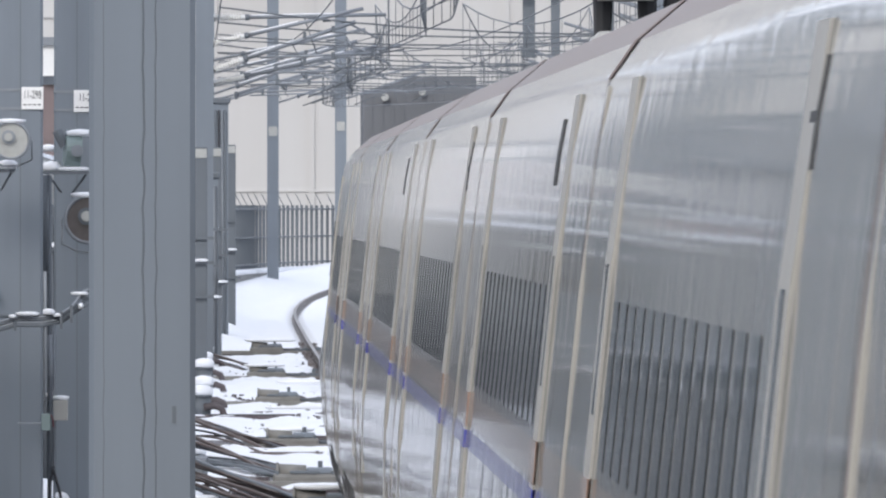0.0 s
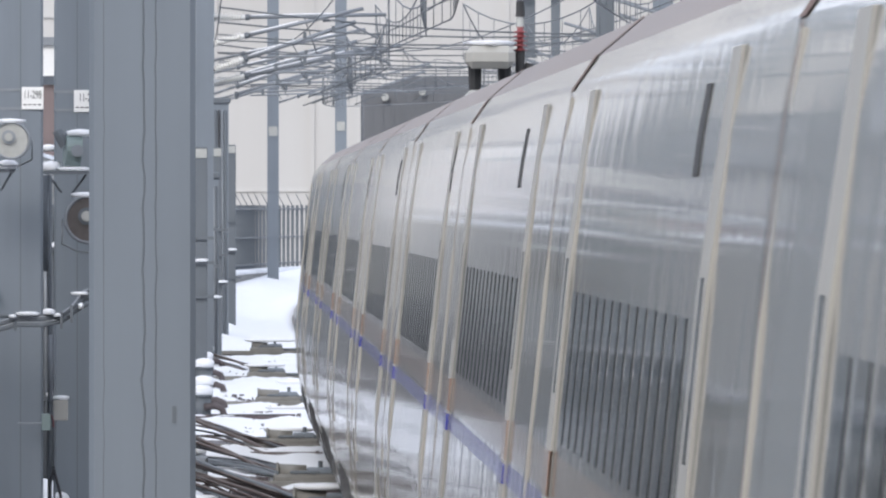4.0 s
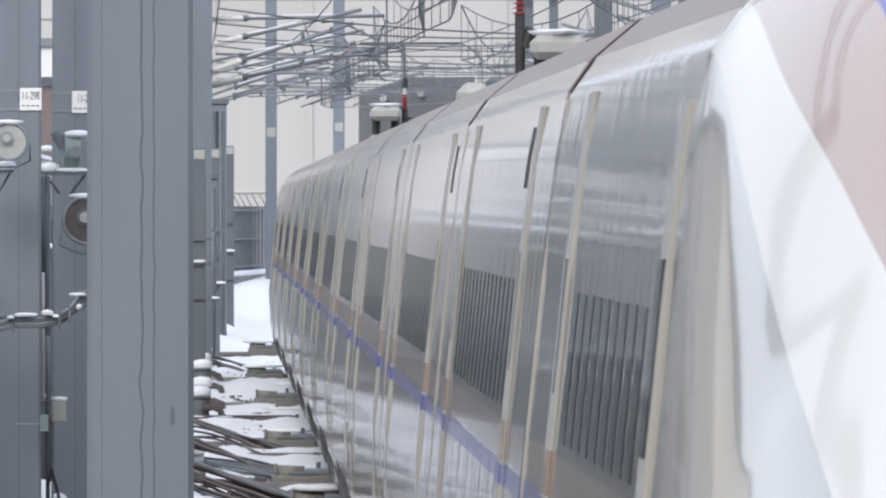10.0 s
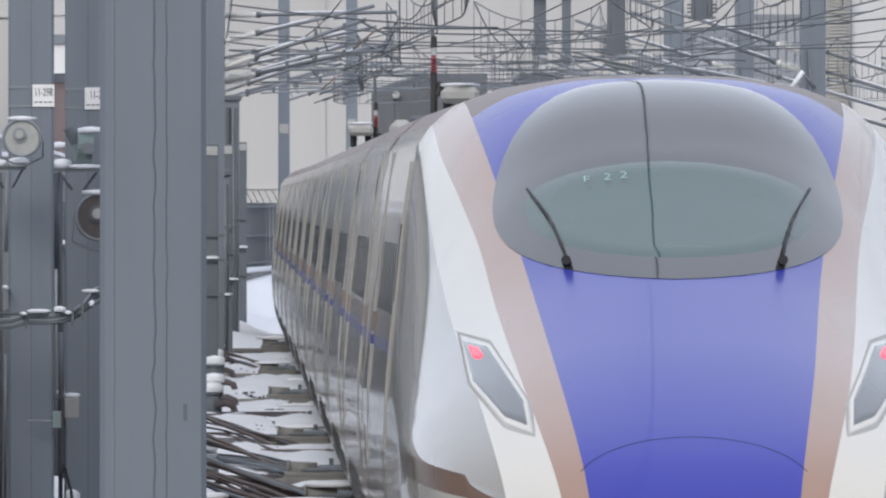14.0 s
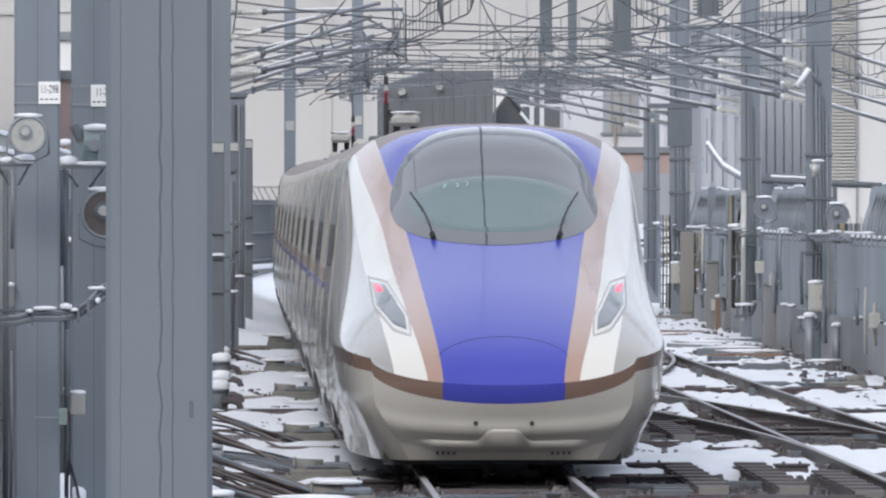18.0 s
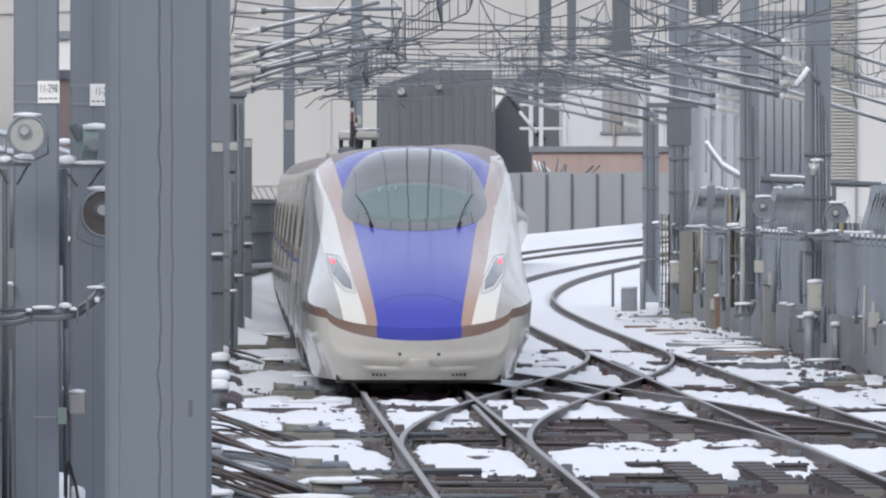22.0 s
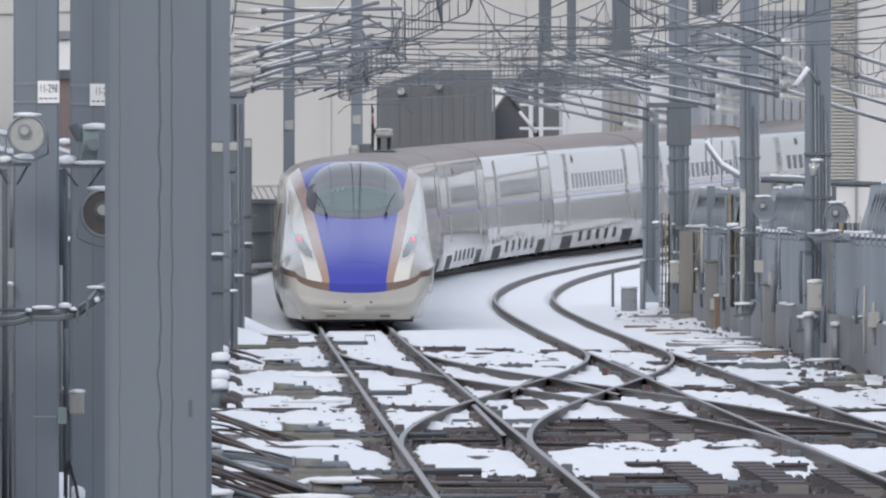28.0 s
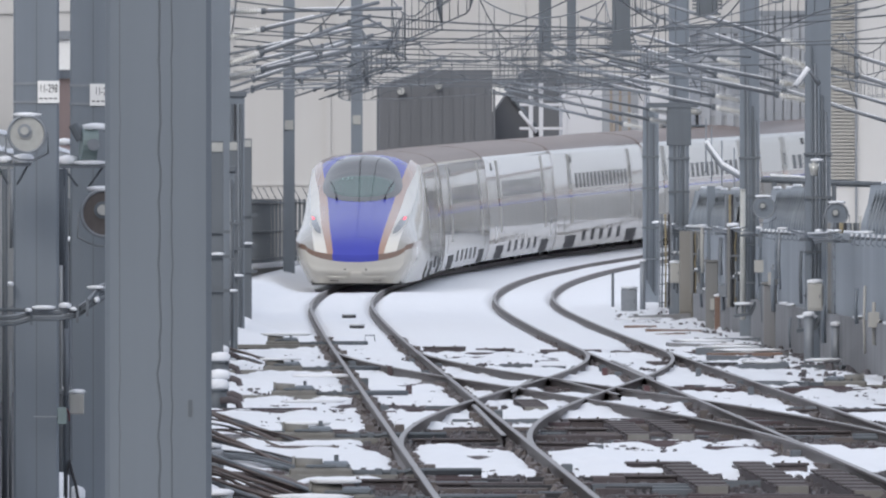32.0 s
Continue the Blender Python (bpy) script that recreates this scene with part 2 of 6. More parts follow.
def on_line(s, off=0.0):
    """Place on the main track s metres along, off metres to its right, with its heading."""
    i = min(max(int((s + 400) // 2), 0), len(LINE) - 2)
    f = (s - LINE[i][0]) / 2
    x, y, a = (LINE[i][k] + f * (LINE[i + 1][k] - LINE[i][k]) for k in (1, 2, 3))
    return Vector((x + off * math.cos(a), y - off * math.sin(a), rise(s))), a

# ---- ground ----


def smooth(a, b, v):
    t = min(max((v - a) / (b - a), 0), 1)
    return t * t * (3 - 2 * t)


def ground():
    xs = [-3000, -600, -120, -40] + [-14 + i * 0.5 for i in range(121)] + [80, 200, 700, 3000]
    ys = [-2500, -400, 0, 80] + [120 + i * 2.0 for i in range(300)] + [800, 1000, 1500, 4000]
    vs = []
    for y in ys:
        cx = on_line(min(max(y, -300), 900))[0].x
        for x in xs:
            up = rise(min(y, 900)) * smooth(-7.0, -3.1, x - cx)
            vs.append((x, y, up - 0.2 + (0.012 * noise.noise((x * 2, y * 1.3, 0)) if -14 <= x <= 46 else 0)))
    n = len(xs)
    fs = [(j * n + i, j * n + i + 1, (j + 1) * n + i + 1, (j + 1) * n + i) for j in range(len(ys) - 1) for i in range(n - 1)]
    return tagged(link("ground", vs, fs, BALLAST), "dark wet railway ballast under melting snow", "ground", kind="structure")


ground()
# stretches along the line where heated switch beds keep the ground bare: left of, between and right of the tracks
MELT_LEFT = ((176, 197), (205, 210), (234, 244), (289, 292), (329, 333), (374, 379))
MELT_MAIN = ((176, 202), (223, 241), (270, 275), (303, 307), (352, 356))
MELT_RIGHT = ((176, 207), (229, 253), (293, 299), (335, 340), (366, 372))


def snow_depth(x, y, o):
    """Snow lies in a thin crust, gone along the rails and over the switch beds; o: metres right of the main track's centre."""
    n1 = noise.noise((x * 0.55, y * 0.05, 3))
    n2 = noise.noise((x * 2.3, y * 0.22, 8))
    n3 = noise.noise((x * 7.0, y * 0.8, 5))
    h = 0.115 + 0.03 * n1 + 0.012 * n2
    for c in (0.0, 4.6):
        for g in (-0.75, 0.75):
            h -= 0.10 * (1 - smooth(0.07, 0.2 + 0.05 * n2, abs(o - c - g)))
    bare = 0.0
    for k, zone in ((MELT_LEFT, 1 - smooth(-1.2, -0.9, o)), (MELT_MAIN, smooth(-1.2, -0.9, o) * (1 - smooth(1.1, 1.6, o))), (MELT_RIGHT, smooth(1.1, 1.6, o))):
        for i, (a, b) in enumerate(k):
            yy = y + (6 + 0.012 * y) * n1 + 3.0 * noise.noise((x * 0.9, y * 0.09, 14)) + 0.9 * n2 + (2.5 * math.sin(o * 0.9 + i * 2.1) if o > 1.1 else 0)
            bare = max(bare, zone * smooth(a - 2.0, a + 1.0, yy) * (1 - smooth(b - 1.0, b + 2.0, yy)))
    h -= bare * (0.19 + 0.08 * n2 + 0.03 * n3)
    h -= (0.035 + 0.09 * n2 + 0.04 * n3) * (1 - smooth(372, 385, y))
    h -= 0.2 * smooth(7.5, 8.2, o + 0.5 * n1) * (1 - smooth(470, 490, y)) * (1 if n2 + 0.4 * n3 < 0.12 else 0)
    h += 0.34 * smooth(1.5, 2.8, -o + 0.3 * n1) * smooth(385, 410, y)
    h -= 0.5 * smooth(12.5, 14, o)
    return h


def snow_cover():
    xs = [-3.2 + i * 0.11 for i in range(185)]
    ys = [150 + i * 0.55 for i in range(430)] + [386.5 + i * 2.2 for i in range(120)]
    vs, n = [], len(xs)
    for y in ys:
        b = rise(y)
        ox = on_line(y)[0].x
        for x in xs:
            vs.append((x + ox, y, b - 0.2 + snow_depth(x + ox, y, x)))
    fs = [(j * n + i, j * n + i + 1, (j + 1) * n + i + 1, (j + 1) * n + i) for j in range(len(ys) - 1) for i in range(n - 1)]
    return tagged(link("snow_cover", vs, fs, SNOW, None, "", True), "uneven melting snow lying between the rails", "snow", kind="stuff")


snow_cover()


def snow_bank():
    """Snow between the parapet and the main track, added for the train's lower side to mirror; sunk where it would show
    between the columns.
    """
    xs = [-3.42 + i * 0.14 for i in range(22)]
    ys = [90 + i * 1.1 for i in range(212)]
    vs, n = [], len(xs)
    for y in ys:
        for x in xs:
            h = 0.10 + 0.10 * noise.noise((x * 0.7, y * 0.06, 9)) + 0.06 * noise.noise((x * 1.9, y * 0.3, 4)) - 0.12 * smooth(-0.75, -0.45, x) - 0.03 * smooth(-2.6, -3.2, x)
            h -= 0.16 * smooth(0.05, 0.3, noise.noise((x * 1.1, y * 0.11, 21))) + (0.4 if y > 181 and x < -0.0098 * y else 0.0)
            vs.append((x, y, -0.2 + h))
    fs = [(j * n + i, j * n + i + 1, (j + 1) * n + i + 1, (j + 1) * n + i) for j in range(len(ys) - 1) for i in range(n - 1)]
    return tagged(link("snow_bank", vs, fs, SNOW, None, "", True), "uneven bank of snow beside the main track", "snow", kind="stuff")


snow_bank()

RAIL_SECTION = [(-0.07, -0.17), (-0.07, -0.155), (-0.012, -0.135), (-0.012, -0.045), (-0.036, -0.03), (-0.036, -0.004), (-0.03, 0.0),
                (0.03, 0.0), (0.036, -0.004), (0.036, -0.03), (0.012, -0.045), (0.012, -0.135), (0.07, -0.155), (0.07, -0.17)]


def rail(points, parent, name="rail", lift=0.0):
    """A flat-bottomed rail along a line of points (place, heading); the running surface is worn bright."""
    vs, fs, n = [], [], len(RAIL_SECTION)
    for p, a in points:
        for u, v in RAIL_SECTION:
            vs.append((p.x + u * math.cos(a), p.y - u * math.sin(a), p.z + v + lift))
    for i in range(len(points) - 1):
        for k in range(n):
            k2 = (k + 1) % n
            fs.append((i * n + k, i * n + k2, (i + 1) * n + k2, (i + 1) * n + k))
    return link(name, vs, fs, [RAIL, RAILTOP], parent, "", False, lambda i: 1 if i % n == 6 else 0)


def track(name, off, s0, s1, label):
    t = thing(name, label, "railway track", "tracks")
    for g in (-0.75, 0.75):
        rail([on_line(s0 + i * 4, off + g) for i in range(int((s1 - s0) / 4) + 1)], t)
    return t


MAIN = track("railway_track", 0.0, -200, 860, "curving main track with brown steel rails in snow")
SECOND = track("railway_track", 4.6, 100, 860, "parallel track with brown rails curving away through snow")


def crossover(y0, y1, x0, x1, label):
    """An S-shaped connecting track between the two lines."""
    t = thing("crossover_track", label, "railway track", "crossovers")
    for g in (-0.75, 0.75):
        pts = []
        for i in range(41):
            u = i / 40
            e = u * u * (3 - 2 * u)
            a = math.atan2((x1 - x0) * 6 * u * (1 - u), y1 - y0)
            pts.append((Vector((x0 + (x1 - x0) * e + g * math.cos(a), y0 + (y1 - y0) * u - g * math.sin(a), rise(y0 + (y1 - y0) * u) - 0.004)), a))
        rail(pts, t)
    return t


crossover(214, 358, 2.68, 7.28, "crossover rails climbing from the main track to the second")
crossover(214, 358, 7.28, 2.68, "crossover rails running from the second track to the main")

# ---- the train ----
HALF = [(0.0, 3.60), (0.5, 3.585), (0.95, 3.52), (1.25, 3.41), (1.41, 3.275), (1.49, 3.16), (1.53, 2.95), (1.57, 2.65), (1.60, 2.35), (1.635, 2.02), (1.645, 1.89),
        (1.648, 1.875), (1.655, 1.80), (1.685, 1.45), (1.69, 1.15), (1.67, 0.75), (1.62, 0.45), (1.54, 0.22)]
ROOF_TO = 4


def side_x(z):
    for (x0, z0), (x1, z1) in zip(HALF, HALF[1:]):
        if z1 <= z <= z0:
            return x0 + (x1 - x0) * (z0 - z) / (z0 - z1)
    return 1.69


@functools.lru_cache(None)
def side_lean(z):
    """Outward and upward parts of the direction that the side faces at height z, eased from facet to facet."""
    def lean(k):
        (x0, z0), (x1, z1) = HALF[k - 1], HALF[k + 1]
        return math.atan2(x1 - x0, z0 - z1)
    for k in range(4, len(HALF) - 2):
        (x0, z0), (x1, z1) = HALF[k], HALF[k + 1]
        if z1 <= z <= z0:
            f = (z0 - z) / (z0 - z1)
            a = lean(k) * (1 - f) + lean(k + 1) * f
            return math.cos(a), math.sin(a)
    a = lean(4) if z > 2 else lean(len(HALF) - 2)
    return math.cos(a), math.sin(a)


def face_out(ob, upright=0.0):
    """Let a piece of the side shade as one smooth surface with its neighbours; upright: how much steeper it stands."""
    me = ob.data
    bm = bmesh.new()
    bm.from_mesh(me)
    for f in bm.faces:
        c = f.calc_center_median()
        cx, cz = side_lean(round(c.z, 4))
        if f.normal.x * math.copysign(cx, c.x) + f.normal.z * cz < 0:
            f.normal_flip()
    bm.to_mesh(me)
    bm.free()
    ns = []
    for v in me.vertices:
        cx, cz = side_lean(round(v.co.z, 4))
        ns.append((math.copysign(cx, v.co.x), 0.0, cz - upright))
    me.polygons.foreach_set("use_smooth", [True] * len(me.polygons))
    me.normals_split_custom_set_from_vertices(ns)
    return ob


def strip(name, i0, i1, y0, y1, mat, parent, label="", both=False, n=2):
    """Part of a car's shell between two points of its section, on one side or over the top."""
    sec = [(-x, z) for x, z in HALF[i0:i1 + 1]][::-1] + HALF[i0:i1 + 1][1 if i0 == 0 else 0:] if both else HALF[i0:i1 + 1]
    vs = [(x, y0 + (y1 - y0) * j / n, z) for j in range(n + 1) for x, z in sec]
    m = len(sec)
    fs = [(j * m + i, j * m + i + 1, (j + 1) * m + i + 1, (j + 1) * m + i) for j in range(n) for i in range(m - 1)]
    return link(name, vs, fs, mat, parent, label, True)


def side_panel(name, sgn, y0, y1, z0, z1, mat, parent, proud=0.006, label="", round_to=0.0):
    """A panel that follows the side of the car, slightly proud of it, with its own thickness."""
    zs = [z0 + (z1 - z0) * i / 4 for i in range(5)]
    ys = [y0, y0 + min(0.12, (y1 - y0) / 3), y1 - min(0.12, (y1 - y0) / 3), y1]
    vs, fs = [], []
    for lift in (proud, -0.02):
        for k, y in enumerate(ys):
            for i, z in enumerate(zs):
                zz = z
                if round_to and k in (0, 3) and i in (0, 4):
                    zz = z + (round_to if i == 0 else -round_to)
                vs.append((sgn * (side_x(zz) + lift), y, zz))
    for k in range(3):
        for i in range(4):
            a = k * 5 + i
            fs.append((a, a + 5, a + 6, a + 1))
    ring = [0, 1, 2, 3, 4, 9, 14, 19, 18, 17, 16, 15, 10, 5]
    for a, b in zip(ring, ring[1:] + ring[:1]):
        fs.append((a, b, b + 20, a + 20))
    return link(name, vs, fs, mat, parent, label)


def ends(name, y, mat, parent, inset=0.0):
    sec = [(-x * (1 - inset), z) for x, z in HALF[::-1]] + [(x * (1 - inset), z) for x, z in HALF[1:]]
    return link(name, [(x, y, z) for x, z in sec], [tuple(range(len(sec)))], mat, parent)


def bogie(y, car):
    b = bmesh.new()
    for s in (-1, 1):
        add_box(b, s * 1.0, s * 1.25, y - 1.9, y + 1.9, 0.42, 0.68, 0.04)
        for dy in (-1.25, 1.25):
            add_rod(b, (s * 0.68, y + dy, 0.43), (s * 0.82, y + dy, 0.43), 0.43, sides=20)
    for dy in (-1.25, 1.25):
        add_rod(b, (-0.9, y + dy, 0.43), (0.9, y + dy, 0.43), 0.09)
    add_box(b, -1.0, 1.0, y - 0.3, y + 0.3, 0.45, 0.7)
    return part("bogie", b, BOGIE, car, "sooty steel bogie with wheels")


def car_body(car, y0, y1, rear=4.1, front=3.9, first=5.3):
    """Shell, belts, windows and doors of a car between y0 and y1 in its own space."""
    strip("roof", 0, ROOF_TO, y0, y1, ROOFING, car, "dusty brown roof", True, 6)
    for s in (-1, 1):
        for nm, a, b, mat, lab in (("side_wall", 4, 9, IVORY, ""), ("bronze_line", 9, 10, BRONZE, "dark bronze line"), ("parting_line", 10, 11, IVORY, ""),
                                   ("blue_line", 11, 12, BLUE_LINE, "thin deep blue line"), ("lower_wall", 12, 15, IVORY_LOW, ""), ("skirt", 15, 17, IVORY_LOW, "streaked ivory skirt")):
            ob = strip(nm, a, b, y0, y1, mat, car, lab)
            if s < 0:
                ob.data.transform(Matrix.Diagonal((-1, 1, 1, 1)))
            face_out(ob)
    n = int((y1 - y0 - first - 4.1) / 1.04)
    for s in (-1, 1):
        for i in range(n):
            y = y0 + first + i * 1.04
            face_out(side_panel("window", s, y + 0.2, y + 0.84, 2.06, 2.52, GLASS, car, 0.002), 0.04)
        for y in [v for v in (y0 + rear if rear else None, y1 - front) if v is not None]:
            d = side_panel("door", s, y - 0.4, y + 0.4, 1.0, 3.14, DOOR, car, 0.010, "cream sliding door in a raised frame")
            side_panel("door_window", s, y - 0.13, y + 0.13, 2.2, 2.62, GLASS, d, 0.0115)
            # The bronze line goes on here; the lighter copper stands for its missing reflection.
            side_panel("door_band", s, y - 0.4, y + 0.4, 1.885, 2.025, COPPER, d, 0.013, "bronze line across the door, copper-toned for its missing sheen")
            side_panel("door_line", s, y - 0.4, y + 0.4, 1.80, 1.87, BLUE, d, 0.013)
            for dy in (-0.45, 0.45):
                side_panel("door_seal", s, y + dy - 0.02, y + dy + 0.02, 0.7, 3.14, SKIRT, car, 0.004)
        for y in (y0 + 2.2, y1 - 1.7):
            side_panel("access_hatch", s, y - 0.3, y + 0.3, 0.7, 1.2, IVORY, car, 0.006)
        for i in range(5):
            y = y0 + 7.5 + i * (y1 - y0 - 15) / 4
            side_panel("vent_grille", s, y - 0.45, y + 0.45, 0.4, 0.72, BOGIE, car, 0.004, "dark underfloor vent grille")
        for y in (y0 + 3.9, y1 - 3.9):
            side_panel("bogie_opening", s, y - 1.4, y + 1.4, 0.23, 0.62, BOGIE, car, 0.005, "dark bogie opening")
    for y in (y0 + 3.9, y1 - 3.9):
        bogie(y, car)
    box("underframe", -1.3, 1.3, y0 + 0.4, y1 - 0.4, 0.5, 1.0, BOGIE, car, "dark underframe equipment")


def pantograph(car, y, x, red, c0, c1, top):
    """A slender T-shaped pantograph on a red insulator, with pale covers on dark legs. x: its post; red: foot of the insulator; c0, c1: the cover, measured from the post; top: height of the head."""
    p = part("pantograph", (lambda b: (add_box(b, -0.62, 0.5, y - 1.1, y + 1.1, 3.60, 3.66, 0.02), b)[1])(bmesh.new()), STEEL_DARK, car, "T-shaped pantograph on a red insulator")
    rod("post", (x, y, 3.62), (x, y, red + 0.02), 0.042, BOGIE, p, "sooty post", sides=12)
    rod("post_joint", (x + 0.05, y, red - 0.26), (x + 0.1, y, red - 0.1), 0.05, BOGIE, p)
    vs, fs = ribbed((x, y, red), (x, y, red + 0.24), 0.068, 5)
    link("insulator", vs, fs, REDP, p, "red ribbed insulator", True)
    rod("insulator_cap", (x, y, red + 0.23), (x, y, red + 0.33), 0.04, LENS, p, "pale cap", 0.03)
    rod("head_joint", (x, y, red + 0.32), (x, y, red + 0.46), 0.042, BOGIE, p, "", 0.035)
    rod("arm", (x, y, red + 0.3), (x - 0.02, y, top), 0.024, STEEL_DARK, p)
    bar("pan_head", [(x - 0.62, y, top), (x + 0.78, y, top)], 0.02, STEEL_DARK, p)
    for sx, tip in ((-1, 0.36), (1, 0.34)):
        ex = x + (-0.62 if sx < 0 else 0.78)
        bar("horn", [(ex, y, top), (ex + sx * 0.12, y, top - 0.05), (ex + sx * tip, y, top - 0.26)], 0.012, BRONZE if sx < 0 else STEEL_DARK, p, "down-turned horn of the head")
    a, b = x + min(c0, c1), x + max(c0, c1)
    for k, (u, v, dy) in enumerate(((a, b, 0.0),)):
        up = 0.0
        bm = bmesh.new()
        add_box(bm, u, v, y - 0.5 + dy, y + 0.5 + dy, 4.0 + up, 4.2 + up, 0.06)
        cover = part("noise_cover", bm, STONE, p, "pale rounded cover")
        for f in (0.2, 0.8):
            rod("cover_leg", (u + (v - u) * f, y + dy, 3.6), (u + (v - u) * f, y + dy, 4.02 + up), 0.045, BOGIE, cover, "", 0.06)
        lump("snow_top", ((v - u) * 0.52, 0.5, 0.05), SNOW, y + k, cover, ((u + v) / 2, y + dy, 4.2 + up))
    bm = bmesh.new()
    add_box(bm, x - 0.56, x - 0.28, y - 3.4, y - 2.2, 3.5, 3.79, 0.08)
    part("roof_fairing", bm, STONE, p, "low pale fairing")
    box("switch_case", x - 0.3, x + 0.03, y - 2.6, y - 1.6, 3.55, 3.84, STEEL_DARK, p, "dark switch case", 0.03)
    return p


def gangway(car, y0, y1):
    """Cover between two cars: dark bronze over the roof; flush ivory sides with cream edges and a bronze seam."""
    hood = strip("gangway_hood", 0, 5, y0, y1, DARKGAP, car, "bronze rubber hood over the roof", True)
    hood.data.transform(Matrix.Diagonal((1.002, 1, 1.001, 1)))
    m = (y0 + y1) / 2
    for s in (-1, 1):
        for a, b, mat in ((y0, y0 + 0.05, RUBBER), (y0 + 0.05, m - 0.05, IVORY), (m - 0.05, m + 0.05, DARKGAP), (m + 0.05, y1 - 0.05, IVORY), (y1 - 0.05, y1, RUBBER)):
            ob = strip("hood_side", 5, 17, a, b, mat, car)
            if s < 0:
                ob.data.transform(Matrix.Diagonal((-1, 1, 1, 1)))
        side_panel("cover_edge", s, y0 - 0.06, y0 - 0.01, 0.7, 3.14, DOOR, car, 0.008, "thin cream edge strip")


def coach():
    car = thing("train_car", "ivory high-speed train coach with blue and bronze lines", "train car", "train cars")
    car_body(car, -12.25, 12.25)
    for y in (-12.25, 12.25):
        ends("end_wall", y, IVORY, car)
    gangway(car, 12.25, 12.75)
    return car




def table(s, rows):
    """Smooth, never overshooting interpolation of a table."""
    n = len(rows)
    if s >= rows[-1][0]:
        return rows[-1][1]
    i = 0
    while i < n - 2 and s > rows[i + 1][0]:
        i += 1

    def secant(k):
        return (rows[k + 1][1] - rows[k][1]) / (rows[k + 1][0] - rows[k][0])

    def slope(k):
        if k == 0 or k == n - 1:
            return secant(min(k, n - 2))
        p, q = secant(k - 1), secant(k)
        return 2 * p * q / (p + q) if p * q > 0 else 0.0
    (a, va), (b, vb) = rows[i], rows[i + 1]
    h = b - a
    u = max(0.0, (s - a) / h)
    return va * (2 * u ** 3 - 3 * u * u + 1) + slope(i) * h * (u ** 3 - 2 * u * u + u) + vb * (3 * u * u - 2 * u ** 3) + slope(i + 1) * h * (u ** 3 - u * u)


TOP = [(0, 0.93), (0.12, 1.09), (0.4, 1.29), (1, 1.54), (2, 1.84), (3.2, 2.12), (4.5, 2.42), (5.5, 2.72), (6.5, 3.06), (7.5, 3.34), (8.5, 3.51), (9.5, 3.58), (10.5, 3.60)]
WIDE = [(0, 1.34), (0.12, 1.46), (0.4, 1.55), (1, 1.62), (2, 1.67), (4, 1.69), (10.5, 1.69)]
WAIST = [(0, 1.20), (0.12, 1.23), (0.4, 1.26), (1, 1.29), (2, 1.31), (4.5, 1.29), (7.5, 1.22), (10.5, 1.15)]
# half-widths of the painted stripes by height
BLUE_X = [(0.9, 0.60), (1.12, 0.625), (1.87, 0.785), (2.49, 0.93), (3.0, 1.075), (3.4, 1.19), (3.65, 1.24)]
COP_X = [(0.9, 0.75), (1.09, 0.785), (1.72, 0.975), (2.12, 1.085), (2.5, 1.165), (2.8, 1.265), (3.12, 1.375), (3.4, 1.41)]
WHT_X = [(0.9, 1.08), (1.1, 1.11), (1.54, 1.215), (2.2, 1.38), (3.1, 1.485), (3.4, 1.49)]


@functools.lru_cache(None)
def edge(s, which):
    """Where a stripe's edge lies on the nose s metres behind the tip."""
    rows = (BLUE_X, COP_X, WHT_X)[which]
    a, b = 0.0, table(s, WIDE)
    for _ in range(26):
        m = (a + b) / 2
        if m < table(hood_z(m, s), rows):
            a = m
        else:
            b = m
    return min(a, table(s, WIDE) - 0.02 * (3 - which))


def body_z(x):
    for (x0, z0), (x1, z1) in zip(HALF, HALF[1:15]):
        if x0 <= x <= x1 and x1 > x0:
            return z0 + (z1 - z0) * (x - x0) / (x1 - x0)
    return 1.15


def hood_z(x, s):
    """Height of the nose's upper surface, x metres off its middle, s metres behind its tip."""
    x = abs(x)
    w, t, b = table(s, WIDE), table(s, TOP), table(s, WAIST)
    p = 2.3 + 1.2 * smooth(2, 10.5, s)
    z = b + (t - b) * max(0.0, 1 - min(1, x / w) ** p) ** (1 / 1.9)
    f = smooth(6.5, 10.5, s)
    return z + (body_z(x) - z) * f


def hood_normal(x, s):
    """Outward direction of the nose's upper surface, for x from its middle to its rim."""
    w = table(s, WIDE)
    x = min(x, w * 0.9993)
    e = min(0.07, (w - x) * 0.6)
    nx = (hood_z(x + e, s) - hood_z(x - e, s)) / (2 * e)
    a, b = max(0.0, s - 0.15), s + 0.15
    xa = x * table(a, WIDE) / w
    xb = x * table(b, WIDE) / w
    ns = (hood_z(xb, b) - hood_z(xa, a) - nx * (xb - xa)) / (b - a)
    return Vector((-nx, -ns, 1)).normalized()


def tip(x, s):
    """How far the blunt tip bulges forward of its rim."""
    return 0.28 * (1 - min(1.0, abs(x) / 1.34) ** 2) * max(0.0, 1 - s) ** 2


